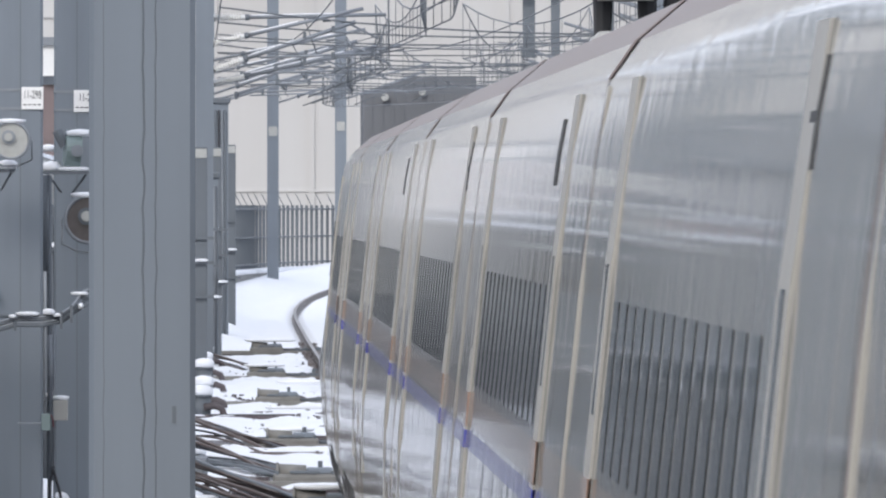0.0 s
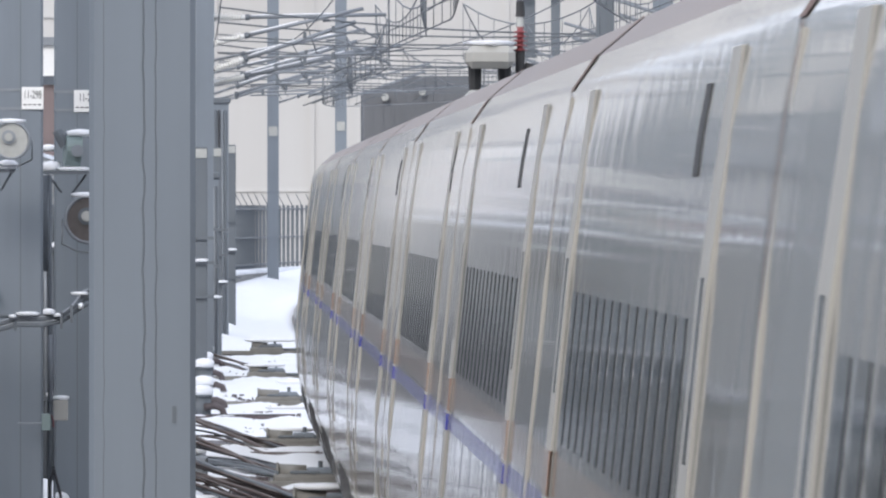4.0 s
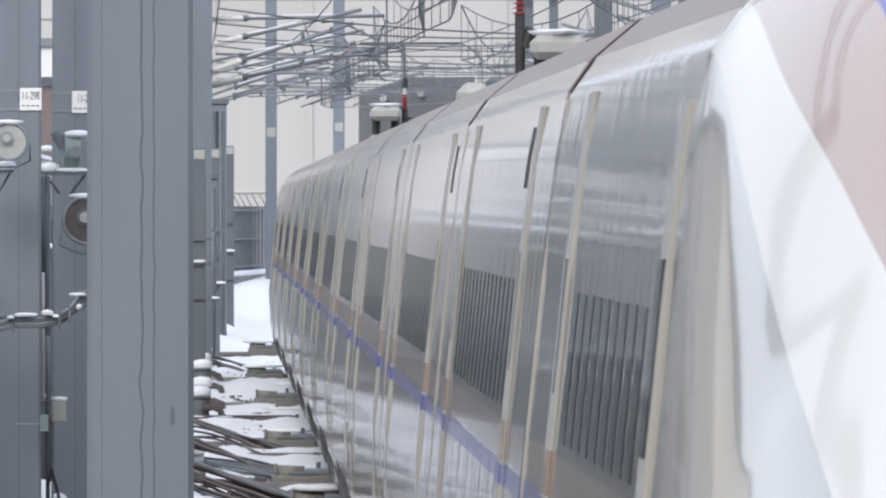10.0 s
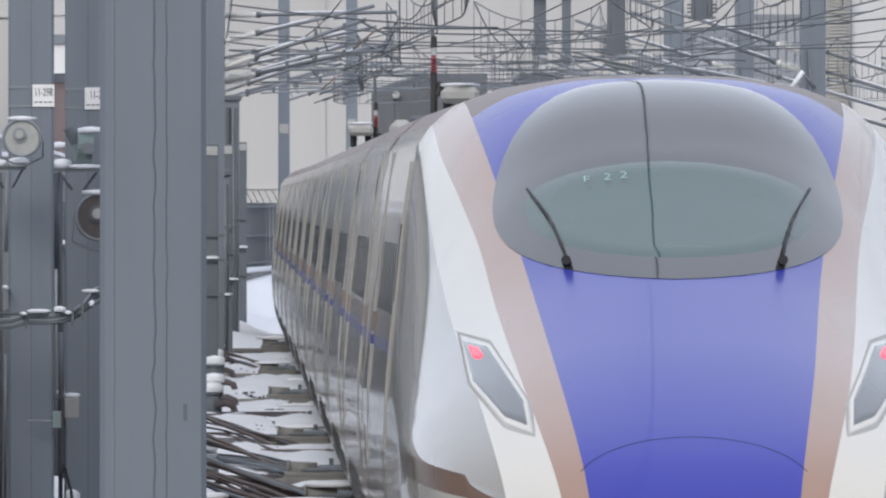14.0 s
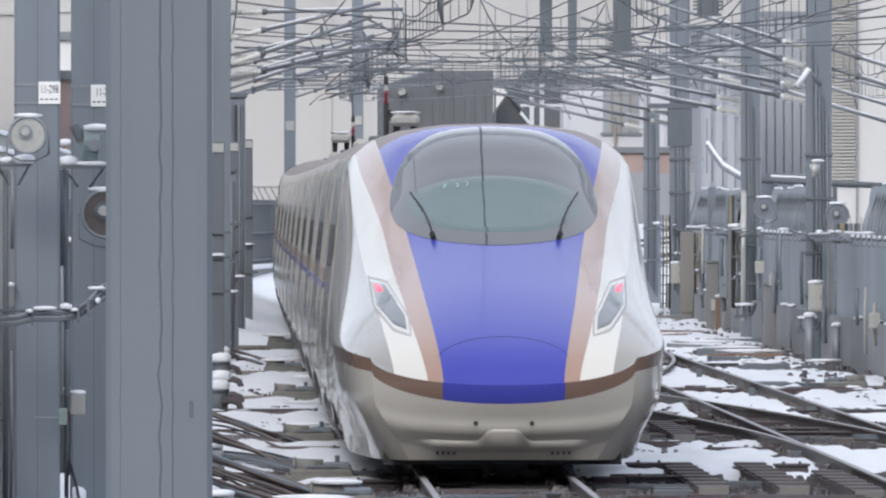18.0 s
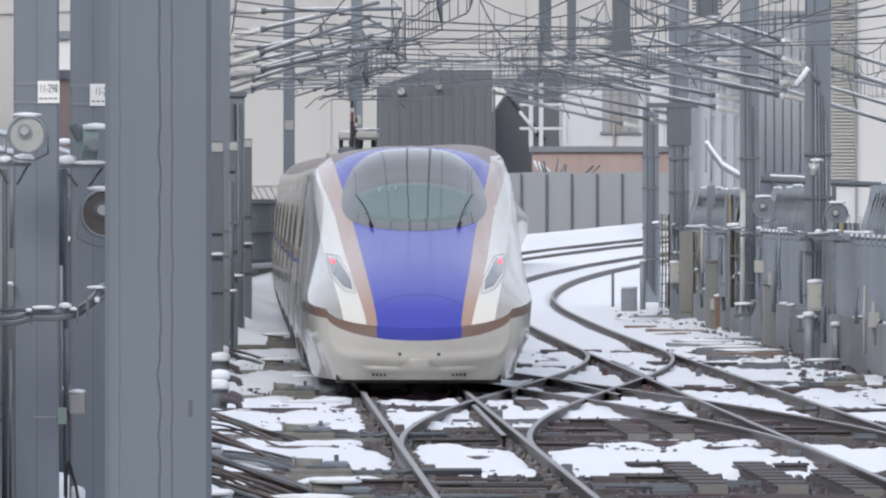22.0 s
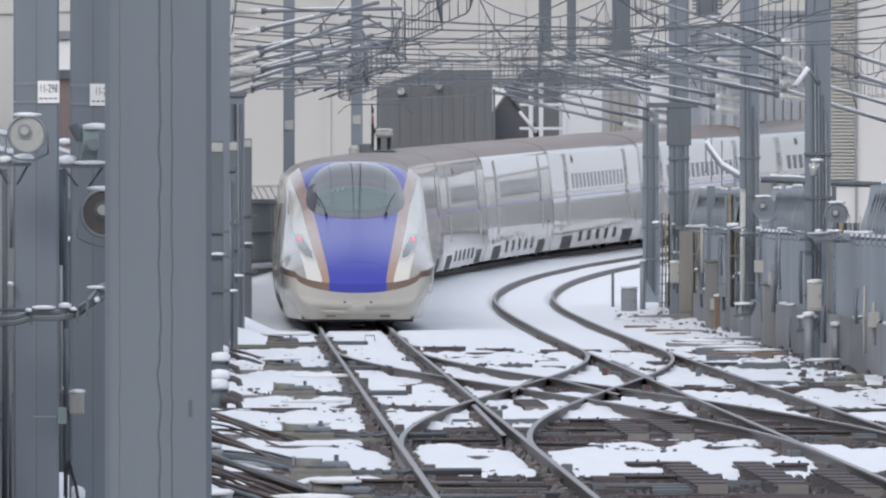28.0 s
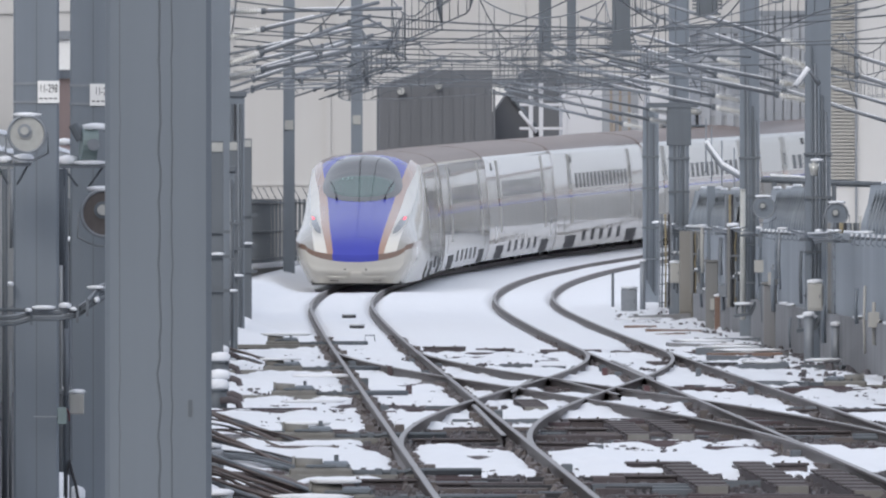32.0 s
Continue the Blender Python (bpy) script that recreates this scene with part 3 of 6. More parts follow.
def nose_shell(car, length=10.5):
    ss = [0, 0.06, 0.12, 0.25, 0.4, 0.55, 0.75] + [1 + 0.25 * i for i in range(39)]
    zones = (("hood", BLUE, lambda s: 0.0, lambda s: edge(s, 0), 10, "deep blue nose hood"), ("cab_roof", ROOFING, lambda s: 0.0, lambda s: edge(s, 0), 10, "dusty brown roof behind the canopy"),
             ("copper_stripe", COPPER, lambda s: edge(s, 0), lambda s: edge(s, 1), 5, "copper-brown stripe"),
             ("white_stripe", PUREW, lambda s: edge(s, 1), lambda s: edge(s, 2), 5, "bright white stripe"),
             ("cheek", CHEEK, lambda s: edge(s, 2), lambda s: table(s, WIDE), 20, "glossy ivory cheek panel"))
    for nm, mat, lo, hi, k, lab in zones:
        for sg in (-1, 1):
            vs, ns = [], []
            use = [s for s in ss if s <= 8.75] if nm == "hood" else ([s for s in ss if s >= 8.75] if nm == "cab_roof" else ss)
            for s in use:
                for i in range(k + 1):
                    f = i / k
                    if nm == "cheek":
                        f = 1 - (1 - f) ** 2.2
                    x = lo(s) + (hi(s) - lo(s)) * f
                    vs.append((sg * x, s - tip(x, s), hood_z(x, s)))
                    d = hood_normal(x, s)
                    ns.append((sg * d.x, d.y, d.z))
            fs = [(j * (k + 1) + i, j * (k + 1) + i + 1, (j + 1) * (k + 1) + i + 1, (j + 1) * (k + 1) + i)[::sg] for j in range(len(use) - 1) for i in range(k)]
            ob = link(nm, vs, fs, mat, car, lab, True)
            ob.data.normals_split_custom_set_from_vertices(ns)

    def tuck(f):
        """How far the lower nose draws in: nearly upright, then a chamfer down to the skirt's edge."""
        return 0.04 * f / 0.45 if f < 0.45 else 0.04 + 0.36 * (f - 0.45) / 0.55

    def lower(x, s, f):
        """Place on the side below the waist: f runs from the waist down to the skirt's edge."""
        b = table(s, WAIST)
        z = b + (0.17 - b) * f
        return (x - tuck(f) * (1 - 0.5 * smooth(0, 8, s)), s + 0.3 * f * f * (1 - smooth(0, 1.5, s)), z)
    for sg in (-1, 1):
        for nm, mat, f0, f1, lab in (("bronze_band", BRONZE, 0.0, 0.13, "dark bronze band round the nose"), ("lower_nose", SNOWLIT, 0.13, 0.82, "lower nose lightened for light off the snow"), ("nose_skirt", SNOWLIT, 0.82, 1.0, "nose skirt lightened for light off the snow")):
            vs = []
            for s in ss:
                cut = 1 - smooth(2.5, 5, s)
                a0, a1 = (0.0, 0.13 * cut + 0.003) if f0 == 0 else ((0.13 * cut + 0.003, f1) if f0 == 0.13 else (f0, f1))
                for i in range(5):
                    x, y, z = lower(table(s, WIDE), s, a0 + (a1 - a0) * i / 4)
                    vs.append((sg * x, y, z))
            fs = [(j * 5 + i, j * 5 + i + 1, (j + 1) * 5 + i + 1, (j + 1) * 5 + i) for j in range(len(ss) - 1) for i in range(4)]
            link(nm, vs, fs, mat, car, lab, True)
    # blunt front face, from the hood's edge down to the skirt
    cols = 32

    def face(x, f):
        zt = hood_z(x, 0)
        z = zt + (0.17 - zt) * f
        return (x * (1 - tuck(f) / 1.34), -tip(x, 0) * (1 - f * f) + 0.3 * f * f - 0.08 * math.exp(-((f - 0.62) / 0.1) ** 2), z)
    def band_foot(x):
        return 0.25 - 0.12 * (x / 1.34) ** 2
    for nm, mat, lo, hi, f0, f1, lab in (("front_band", BRONZE, -1.34, -0.62, 0.0, None, ""), ("front_band", BRONZE, 0.62, 1.34, 0.0, None, ""), ("front_hood", BLUE, -0.62, 0.62, 0.0, None, "blue tip of the nose"),
                                    ("front_lip", SNOWLIT, -1.34, 1.34, None, 0.82, "lower nose lightened for light off the snow"), ("front_skirt", SNOWLIT, -1.34, 1.34, 0.82, 1.0, "front skirt lightened for light off the snow")):
        vs, rows_ = [], 8
        for i in range(cols + 1):
            x = lo + (hi - lo) * i / cols
            top = band_foot(x) if f0 is None else f0
            end = band_foot(x) if f1 is None else f1
            for j in range(rows_ + 1):
                vs.append(face(x, top + (end - top) * j / rows_))
        n = rows_ + 1
        fs = [(i * n + j, i * n + j + 1, (i + 1) * n + j + 1, (i + 1) * n + j) for i in range(cols) for j in range(rows_)]
        link(nm, vs, fs, mat, car, lab, True)
    for x in (-0.3, 0.3):
        p = face(x, 0.51)
        rod("jacking_hole", (p[0], p[1] + 0.05, p[2]), (p[0], p[1] - 0.012, p[2]), 0.026, BOGIE, car)
    for sg in (-1, 1):
        for i in range(4):
            p = face(sg * (0.66 + 0.075 * i), 0.9)
            box("intake_slot", p[0] - 0.016, p[0] + 0.016, p[1] - 0.02, p[1] + 0.06, p[2] - 0.026, p[2] + 0.026, RUBBER, car)
    # coupler hatch: a lip across the lower face that rises in a hump over the middle
    vs, fs, hn = [], [], 40
    for i in range(hn + 1):
        x = 1.12 * (-1 + 2 * i / hn)
        topf = 0.585 + 0.16 * smooth(0.12, 0.34, abs(x))
        out = 0.055 * (1 - smooth(0.8, 1.12, abs(x)))
        for f, o in ((topf, -0.004), (topf + 0.03, out), (0.84, 0.7 * out), (0.92, -0.01)):
            q = face(x, f)
            vs.append((q[0], q[1] - o, q[2]))
    for i in range(hn):
        for j in range(3):
            fs.append((i * 4 + j, i * 4 + j + 1, i * 4 + 5 + j, i * 4 + 4 + j))
    link("coupler_hatch", vs, fs, SNOWLIT, car, "lipped coupler hatch with a central hump", True)
    box("snow_plough", -1.2, 1.2, 0.6, 1.2, 0.12, 0.6, BOGIE, car, "dark plough under the nose")


def canopy_z(x, s):
    q = (abs(x) / 1.08) ** 2 + ((s - 6.3) / 2.2) ** 2
    return hood_z(x, s) + 0.09 * max(0.0, 1 - q) ** 0.8


def find_s(x, z, surface):
    """How far behind the tip the nose reaches height z, x metres off its middle."""
    a, b = 0.0, 10.4
    for _ in range(30):
        m = (a + b) / 2
        if surface(x, m) < z:
            a = m
        else:
            b = m
    return a


def skin(name, outline, surface, mat, car, lift, label="", rings=7, cut=0.0):
    """A pane or plate over the nose. outline: corners as seen from ahead (x, height), in order; filled by rings towards its middle."""
    pts = []
    for (x0, z0), (x1, z1) in zip(outline, outline[1:] + outline[:1]):
        pts += [(x0 + (x1 - x0) * i / 6, z0 + (z1 - z0) * i / 6) for i in range(6)]
    cx, cz = sum(p[0] for p in pts) / len(pts), sum(p[1] for p in pts) / len(pts)
    vs, fs, n = [], [], len(pts)
    for r in range(rings + 1):
        f = 1 - r / rings * (1 - cut) * 0.999
        for x, z in pts:
            xx, zz = cx + (x - cx) * f, cz + (z - cz) * f
            s = find_s(xx, zz, surface)
            e = 0.05
            nx = (surface(xx + e, s) - surface(xx - e, s)) / (2 * e)
            ns = (surface(xx, s + e) - surface(xx, max(0, s - e))) / (2 * e)
            nv = Vector((-nx, -ns, 1)).normalized() * lift * (1 if r else -0.5)
            vs.append((xx + nv.x, s + nv.y, zz + nv.z))
    for r in range(rings):
        for k in range(n):
            k2 = (k + 1) % n
            fs.append((r * n + k, r * n + k2, (r + 1) * n + k2, (r + 1) * n + k))
    return link(name, vs, fs, mat, car, label, True)


def canopy(car):
    vs, fs, sides, rings = [], [], 48, 10
    for r in range(rings + 1):
        q = r / rings
        for k in range(sides):
            a = 2 * math.pi * k / sides
            x, s = 1.08 * q * math.cos(a), 6.3 + 2.2 * q * math.sin(a)
            vs.append((x, s, canopy_z(x, s) + 0.004))
    for r in range(rings):
        for k in range(sides):
            k2 = (k + 1) % sides
            fs.append((r * sides + k, r * sides + k2, (r + 1) * sides + k2, (r + 1) * sides + k))
    c = link("canopy", vs, fs, CANOPY, car, "dark grey canopy round the windscreen", True)
    lens = [(0.96 * math.cos(a), 2.79 + (0.27 if math.sin(a) > 0 else 0.36) * math.copysign(abs(math.sin(a)) ** (1.2 if math.sin(a) > 0 else 0.62), math.sin(a))) for a in [2 * math.pi * k / 24 for k in range(24)]]
    skin("windscreen", lens, canopy_z, SCREEN, car, 0.012, "curved teal-tinted windscreen", 8)
    for sg in (-1, 1):
        def on(x, z):
            s = find_s(x, z, canopy_z)
            return (x, s - 0.03, z + 0.03)
        wiper = bar("wiper", [on(sg * 0.66, 2.43), on(sg * 0.68, 2.5), on(sg * 0.72, 2.6), on(sg * 0.76, 2.69)], 0.011, RUBBER, car, "black windscreen wiper")
        bar("blade", [on(sg * 0.72, 2.61), on(sg * 0.79, 2.73), on(sg * 0.87, 2.84)], 0.010, RUBBER, wiper)
        rod("pivot", Vector(on(sg * 0.66, 2.41)) + Vector((0, 0.08, 0)), Vector(on(sg * 0.66, 2.41)) - Vector((0, 0.05, 0)), 0.03, RUBBER, wiper)
    return c


def end_car():
    car = thing("train_end_car", "high-speed train end car with long blue and ivory nose", "train car", "train cars")
    nose_shell(car)
    canopy(car)
    for sg in (-1, 1):
        def mir(o):
            return [(sg * x, z) for x, z in o] if sg > 0 else [(sg * x, z) for x, z in o][::-1]
        skin("surround_seam", mir([(1.338, 2.025), (1.14, 1.975), (0.92, 1.6), (0.895, 1.375), (1.10, 1.45), (1.30, 1.70)]), hood_z, STONE, car, 0.009, "thin grey seam round the lamp")
        skin("lamp_surround", mir([(1.33, 2.015), (1.145, 1.965), (0.928, 1.6), (0.905, 1.39), (1.095, 1.46), (1.292, 1.705)]), hood_z, PUREW, car, 0.012, "white lamp surround")
        lamp = skin("tail_lamp", mir([(1.31, 1.97), (1.165, 1.94), (0.96, 1.60), (0.94, 1.44), (1.085, 1.495), (1.27, 1.72)]), hood_z, LAMPGLASS, car, 0.022, "dark lens of the lamp unit")
        skin("red_light", mir([(1.275, 1.925), (1.20, 1.905), (1.165, 1.85), (1.20, 1.82), (1.25, 1.835)]), hood_z, RED_LENS, lamp, 0.03, "lit red tail light", 3)
    # joint of the removable nose cap, an arc over the blue hood
    arc = []
    for i in range(25):
        x = -0.66 + 1.32 * i / 24
        z = 1.12 + 0.29 * (1 - (x / 0.70) ** 2) ** 0.5
        q = find_s(x, z, hood_z)
        arc.append((x, q - tip(x, q) - 0.002, z + 0.003))
    bar("cap_joint", arc, 0.0015, RUBBER, car, "thin dark joint of the nose cap")
    car_body(car, 10.5, 26.95, None, 3.9, 2.2)
    for s in (-1, 1):
        d = side_panel("cab_door", s, 11.1, 11.8, 1.2, 3.05, DOOR, car, 0.012, "narrow cab door")
        side_panel("cab_window", s, 11.2, 11.7, 2.15, 2.65, GLASS, d, 0.017)
    ends("end_wall", 26.95, IVORY, car)
    gangway(car, 26.95, 27.45)
    return car


TAIL = end_car()
COACH = coach()
TRAIN = [COACH] + [None if k in (3, 8) else copy_thing(COACH, Matrix()) for k in range(1, 10)]
HEAD = copy_thing(TAIL, Matrix())
PANTO = coach()
PANTO["label"] = "ivory high-speed train coach carrying a pantograph"
pantograph(PANTO, 7.1, -0.14, 4.36, 0.08, 0.55, 4.92)
TRAIN[3] = PANTO
PANTO_FAR = coach()
PANTO_FAR["label"] = "ivory high-speed train coach carrying a pantograph"
pantograph(PANTO_FAR, -6.1, 0.03, 4.14, -0.05, -0.49, 5.09)
TRAIN[8] = PANTO_FAR

# destination displays, at a different place on each coach
for c, y in zip(TRAIN, (5.6, 2.3, 5.0, 6.5, 7.8, 4.0, 6.3, 4.0, 7.6, 5.0)):
    for s in (-1, 1):
        side_panel("destination_display", s, y - 12.7, y - 12.2, 2.85, 3.07, BOGIE, c, 0.003, "dark destination display panel")

# metres along the line of the tail's tip, second by second
RUN = [(0, -118.3), (2, -90.8), (4, -62.2), (6, -29.6), (7, -13.2), (8, 3.4), (9, 20.6), (10, 38.1), (11, 56.2), (12, 74.9), (13, 94.0), (15, 132.9),
       (17, 173.7), (19, 215.5), (23, 302.0), (28, 414.0), (32, 515.0)]


def run(t):
    """Smooth interpolation of RUN."""
    n = len(RUN)
    i = max(k for k in range(n - 1) if RUN[k][0] <= t)

    def slope(k):
        a, b = RUN[max(k - 1, 0)], RUN[min(k + 1, n - 1)]
        return (b[1] - a[1]) / (b[0] - a[0])
    (t0, p0), (t1, p1) = RUN[i], RUN[i + 1]
    h = t1 - t0
    u = (t - t0) / h
    return -1.2 + ((2 * u ** 3 - 3 * u * u + 1) * p0 + (u ** 3 - 2 * u * u + u) * h * slope(i) + (3 * u * u - 2 * u ** 3) * p1 + (u ** 3 - u * u) * h * slope(i + 1))


def seat(a, b, base, flip=False, sway=(0.0, 0.0)):
    """Pose of a car whose pivots stand at a and b metres along the line; base: its origin's distance behind a, in its own space; sway: how far each pivot lies right of the line."""
    pa, pb = on_line(a, sway[0])[0], on_line(b, sway[1])[0]
    d = (pb - pa).normalized()
    if flip:
        d, pa = -d, pb
    x = d.cross(Vector((0, 0, 1))).normalized()
    z = x.cross(d)
    o = pa - d * base
    return Matrix(((x.x, d.x, z.x, o.x), (x.y, d.y, z.y, o.y), (x.z, d.z, z.z, o.z), (0, 0, 0, 1)))


def motions():
    """The train runs away from the platform and round the curve."""
    times = [i for i in range(33)]
    walk(TAIL, [(t, seat(run(t) + 6, run(t) + 22, 6, False, (0.047, 0.012))) for t in times])
    for k, c in enumerate(TRAIN):
        mid = 27.2 + 12.5 + 25 * k
        walk(c, [(t, seat(run(t) + mid - 8.7, run(t) + mid + 8.7, -8.7)) for t in times])
    walk(HEAD, [(t, seat(run(t) + 304.4 - 22, run(t) + 304.4 - 6, 6, True)) for t in times])

# ---- platform under the camera ----
box("platform", -6.0, 0.88, -160, 86, -0.2, 1.25, CONCRETE)
tagged(bpy.data.objects["platform"], "grey concrete station platform", "platform", kind="structure")


def box_column(px, d, w, z0, z1, label, mat=None, seam=True):
    """A welded box column with a base plate and a weld seam down its face."""
    c = thing("steel_column", label, "column", "steel columns", at=(px, d, z0))
    box("shaft", -w / 2, w / 2, -w / 2, w / 2, 0.03, z1 - z0, mat or STEEL, c, "", w * 0.05)
    box("base_plate", -w / 2 - 0.1, w / 2 + 0.1, -w / 2 - 0.1, w / 2 + 0.1, 0, 0.03, STEEL_DARK, c)
    if seam:
        box("weld_seam", 0.0, w * 0.018, -w / 2 - 0.003, -w / 2 + 0.01, 0.03, z1 - z0, STEEL_DARK, c)
    return c


def strap(c, w, z):
    """A thin steel band round a column, z above its foot."""
    bm = bmesh.new()
    add_box(bm, -w / 2 - 0.006, w / 2 + 0.006, -w / 2 - 0.006, w / 2 + 0.006, z - 0.012, z + 0.012)
    part("strap", bm, GALV, c)


def letters(body, size, at, mat, parent, name="lettering"):
    cu = bpy.data.curves.new(name, "FONT")
    cu.body, cu.size, cu.extrude = body, size, 0.001
    cu.align_x, cu.align_y = "CENTER", "CENTER"
    tmp = bpy.data.objects.new("tmp", cu)
    me = bpy.data.meshes.new_from_object(tmp)
    bpy.data.objects.remove(tmp)
    me.materials.append(mat)
    ob = new(name, me)
    ob.matrix_basis = pose(*at, 90)
    ob.parent = parent
    return ob


def number_plate(c, x, y, z, text, w=0.205, h=0.21):
    """A white enamel mast-number plate with black figures and a row of small print."""
    p = box("mast_number_plate", x - w / 2, x + w / 2, y - 0.012, y, z - h / 2, z + h / 2, WHITEP, c, "white enamel number plate", 0.004)
    figures = letters(text, 0.098, (x, y - 0.014, z + 0.03), BLACKP, p)
    figures.data.transform(Matrix.Diagonal((0.62, 1.1, 1, 1)))
    for i in range(4):
        box("small_print", x - 0.085 + i * 0.045, x - 0.055 + i * 0.045, y - 0.014, y - 0.011, z - 0.066, z - 0.054, BLACKP, p)
    return p





def snow_cap(x, y, z, sx, sy, sz, seed=1):
    ob = lump("snow_cap", (sx, sy, sz), SNOW, seed)
    ob.matrix_basis = pose(x, y, z)
    return tagged(ob, "small rounded cap of fresh snow", "snow", "snow caps")


def floodlight(x, y, z, r, label, dark=False, tilt=0):
    """A round floodlight facing the track, with a rim, a reflector, a lamp and a yoke."""
    f = thing("floodlight", label, "floodlight", "floodlights", at=(x, y, z), rz=tilt)
    bm = bmesh.new()
    for a, b, ra, rb in ((0.0, 0.14, r, r * 0.72), (0.14, 0.3, r * 0.72, r * 0.45)):
        add_rod(bm, (0, a, 0), (0, b, 0), ra, rb, 28)
    part("housing", bm, GALV, f)
    vs, fs, n = [], [], 28
    for k in range(n):
        a = 2 * math.pi * k / n
        for rr, yy in ((r * 1.03, -0.03), (r * 0.9, -0.035), (r * 0.88, 0.0), (r * 1.03, 0.02)):
            vs.append((rr * math.cos(a), yy, rr * math.sin(a)))
    for k in range(n):
        for j in range(4):
            fs.append((k * 4 + j, k * 4 + (j + 1) % 4, (k + 1) % n * 4 + (j + 1) % 4, (k + 1) % n * 4 + j))
    link("rim", vs, fs, GALV, f, "", True)
    rod("lens", (0, -0.012, 0), (0, -0.006, 0), r * 0.9, {True: MESHY, False: LENS}.get(dark, STEEL), f, "dull lamp glass", sides=28)
    rod("lamp_socket", (-0.02, -0.05, 0.03), (-0.02, -0.008, 0.03), r * 0.36, STEEL_DARK if dark else GALV, f, sides=20)
    rod("lamp_bulb", (-0.02, -0.07, 0.03), (-0.02, -0.045, 0.03), r * 0.22, LENS, f, sides=16)
    bar("yoke", [(-r * 1.1, 0.08, 0), (-r * 1.1, 0.08, -r * 1.0), (-r * 0.4, 0.08, -r * 1.35), (r * 0.4, 0.08, -r * 1.35), (r * 1.1, 0.08, -r * 1.0), (r * 1.1, 0.08, 0)], 0.011, GALV, f)
    lump("snow_rim", (r * 0.75, 0.12, r * 0.22), SNOW, x, f, (0, 0.06, r * 0.9))
    return f



TEAL = material("grey_green_enamel", (0.20, 0.26, 0.26), 0.45, 0, 8, 0.1, 0.05)

# columns close to the camera
NEAR = box_column(-0.299, 80, 0.442, 1.25, 6.5, "wide grey painted steel platform column with weather streaks", None, False)
box("scar", 0.125, 0.141, -0.221 - 0.004, -0.221 + 0.01, 1.35 - 0.72 + 0.0, 1.35 - 0.65, STEEL_DARK, NEAR, "dark scuff mark")
for x0, amp, r, seed in ((0.056, 0.008, 0.0035, 3), (0.005, 0.012, 0.005, 7), (-0.16, 0.004, 0.0018, 5)):
    bar("stain_line", [(x0 + amp * noise.noise((k * 0.55, seed, 1)) + 0.35 * amp * noise.noise((k * 1.7, seed, 6)), -0.2215 + 0.6 * r, 0.03 + k * 0.065) for k in range(80)], r, STEEL_DARK, NEAR, "dark wandering stain")
COLA = box_column(-1.816, 180, 0.424, -0.2, 7.5, "grey steel line column with a white number plate")
COLB = box_column(-1.308, 183, 0.431, -0.2, 7.5, "grey steel line column carrying cables and a floodlight")
for c, w, d in ((COLA, 0.424, 180), (COLB, 0.431, 183)):
    for z in (3.871 + 0.2, 3.696 + 0.2):
        strap(c, w, z)
number_plate(COLA, 0.116, -0.212 - 0.008, 3.791 + 0.2, "11-298")
number_plate(COLB, 0.075, -0.215 - 0.008, 3.781 + 0.2, "11-2")

# lamps and brackets on the line columns
floodlight(-1.890, 178.5, 3.394, 0.178, "round pale floodlight with snow on its rim")
floodlight(-1.185, 181.5, 2.657, 0.230, "round floodlight with a dark brown reflector", True)
floodlight(10.606, 382, 2.634, 0.225, "round grey floodlight on the barrier", "grey")
floodlight(11.109, 352, 2.521, 0.217, "round grey floodlight on the mast", "grey")


def shelf(x0, x1, d, py_z, label):
    s = thing("bracket_shelf", label, "bracket", "bracket shelves", at=((x0 + x1) / 2, d, py_z))
    w = (x1 - x0) / 2
    box("top_plate", -w, w, -0.15, 0.15, -0.03, 0.0, STEEL_DARK, s)
    for sx in (-0.8, 0.8):
        bar("brace", [(sx * w, 0, -0.03), (sx * w * 0.3, 0, -0.2)], 0.012, STEEL_DARK, s)
    return s


shelf(-2.201, -1.853, 179, 3.127, "steel bracket shelf under a floodlight, snow on top")
shelf(-1.622, -1.167, 182, 3.112, "steel bracket shelf with a lamp housing, snow on top")


def cap_row(rows, seed=0):
    for i, (x, y, z, sx, sz) in enumerate(rows):
        snow_cap(x, y, z, sx, 0.12, sz, seed + i)


cap_row([(-2.095, 179, 3.127, 0.063, 0.063), (-1.927, 178.95, 3.127, 0.095, 0.084),
         (-1.547, 182, 3.112, 0.091, 0.096), (-1.328, 181.95, 3.112, 0.161, 0.043),
         (-1.586, 184, 3.305, 0.081, 0.065)])
lamp_box = thing("lamp_housing", "grey-green lamp housing seen from behind, snow on top", "floodlight", at=(-1.295, 182, 3.112))
bm = bmesh.new()
add_rod(bm, (0.02, 0, 0.182), (-0.118, -0.02, 0.193), 0.182, 0.145, 20)
part("shell", bm, TEAL, lamp_box)
rod("socket", (-0.118, 0, 0.236), (-0.193, 0, 0.385), 0.048, STEEL_DARK, lamp_box)
rod("clamp", (0, -0.24, 0.193), (0, -0.18, 0.193), 0.059, GALV, lamp_box, sides=12)
lump("snow_rim", (0.128, 0.14, 0.064), SNOW, 4, lamp_box, (0.02, 0, 0.332))

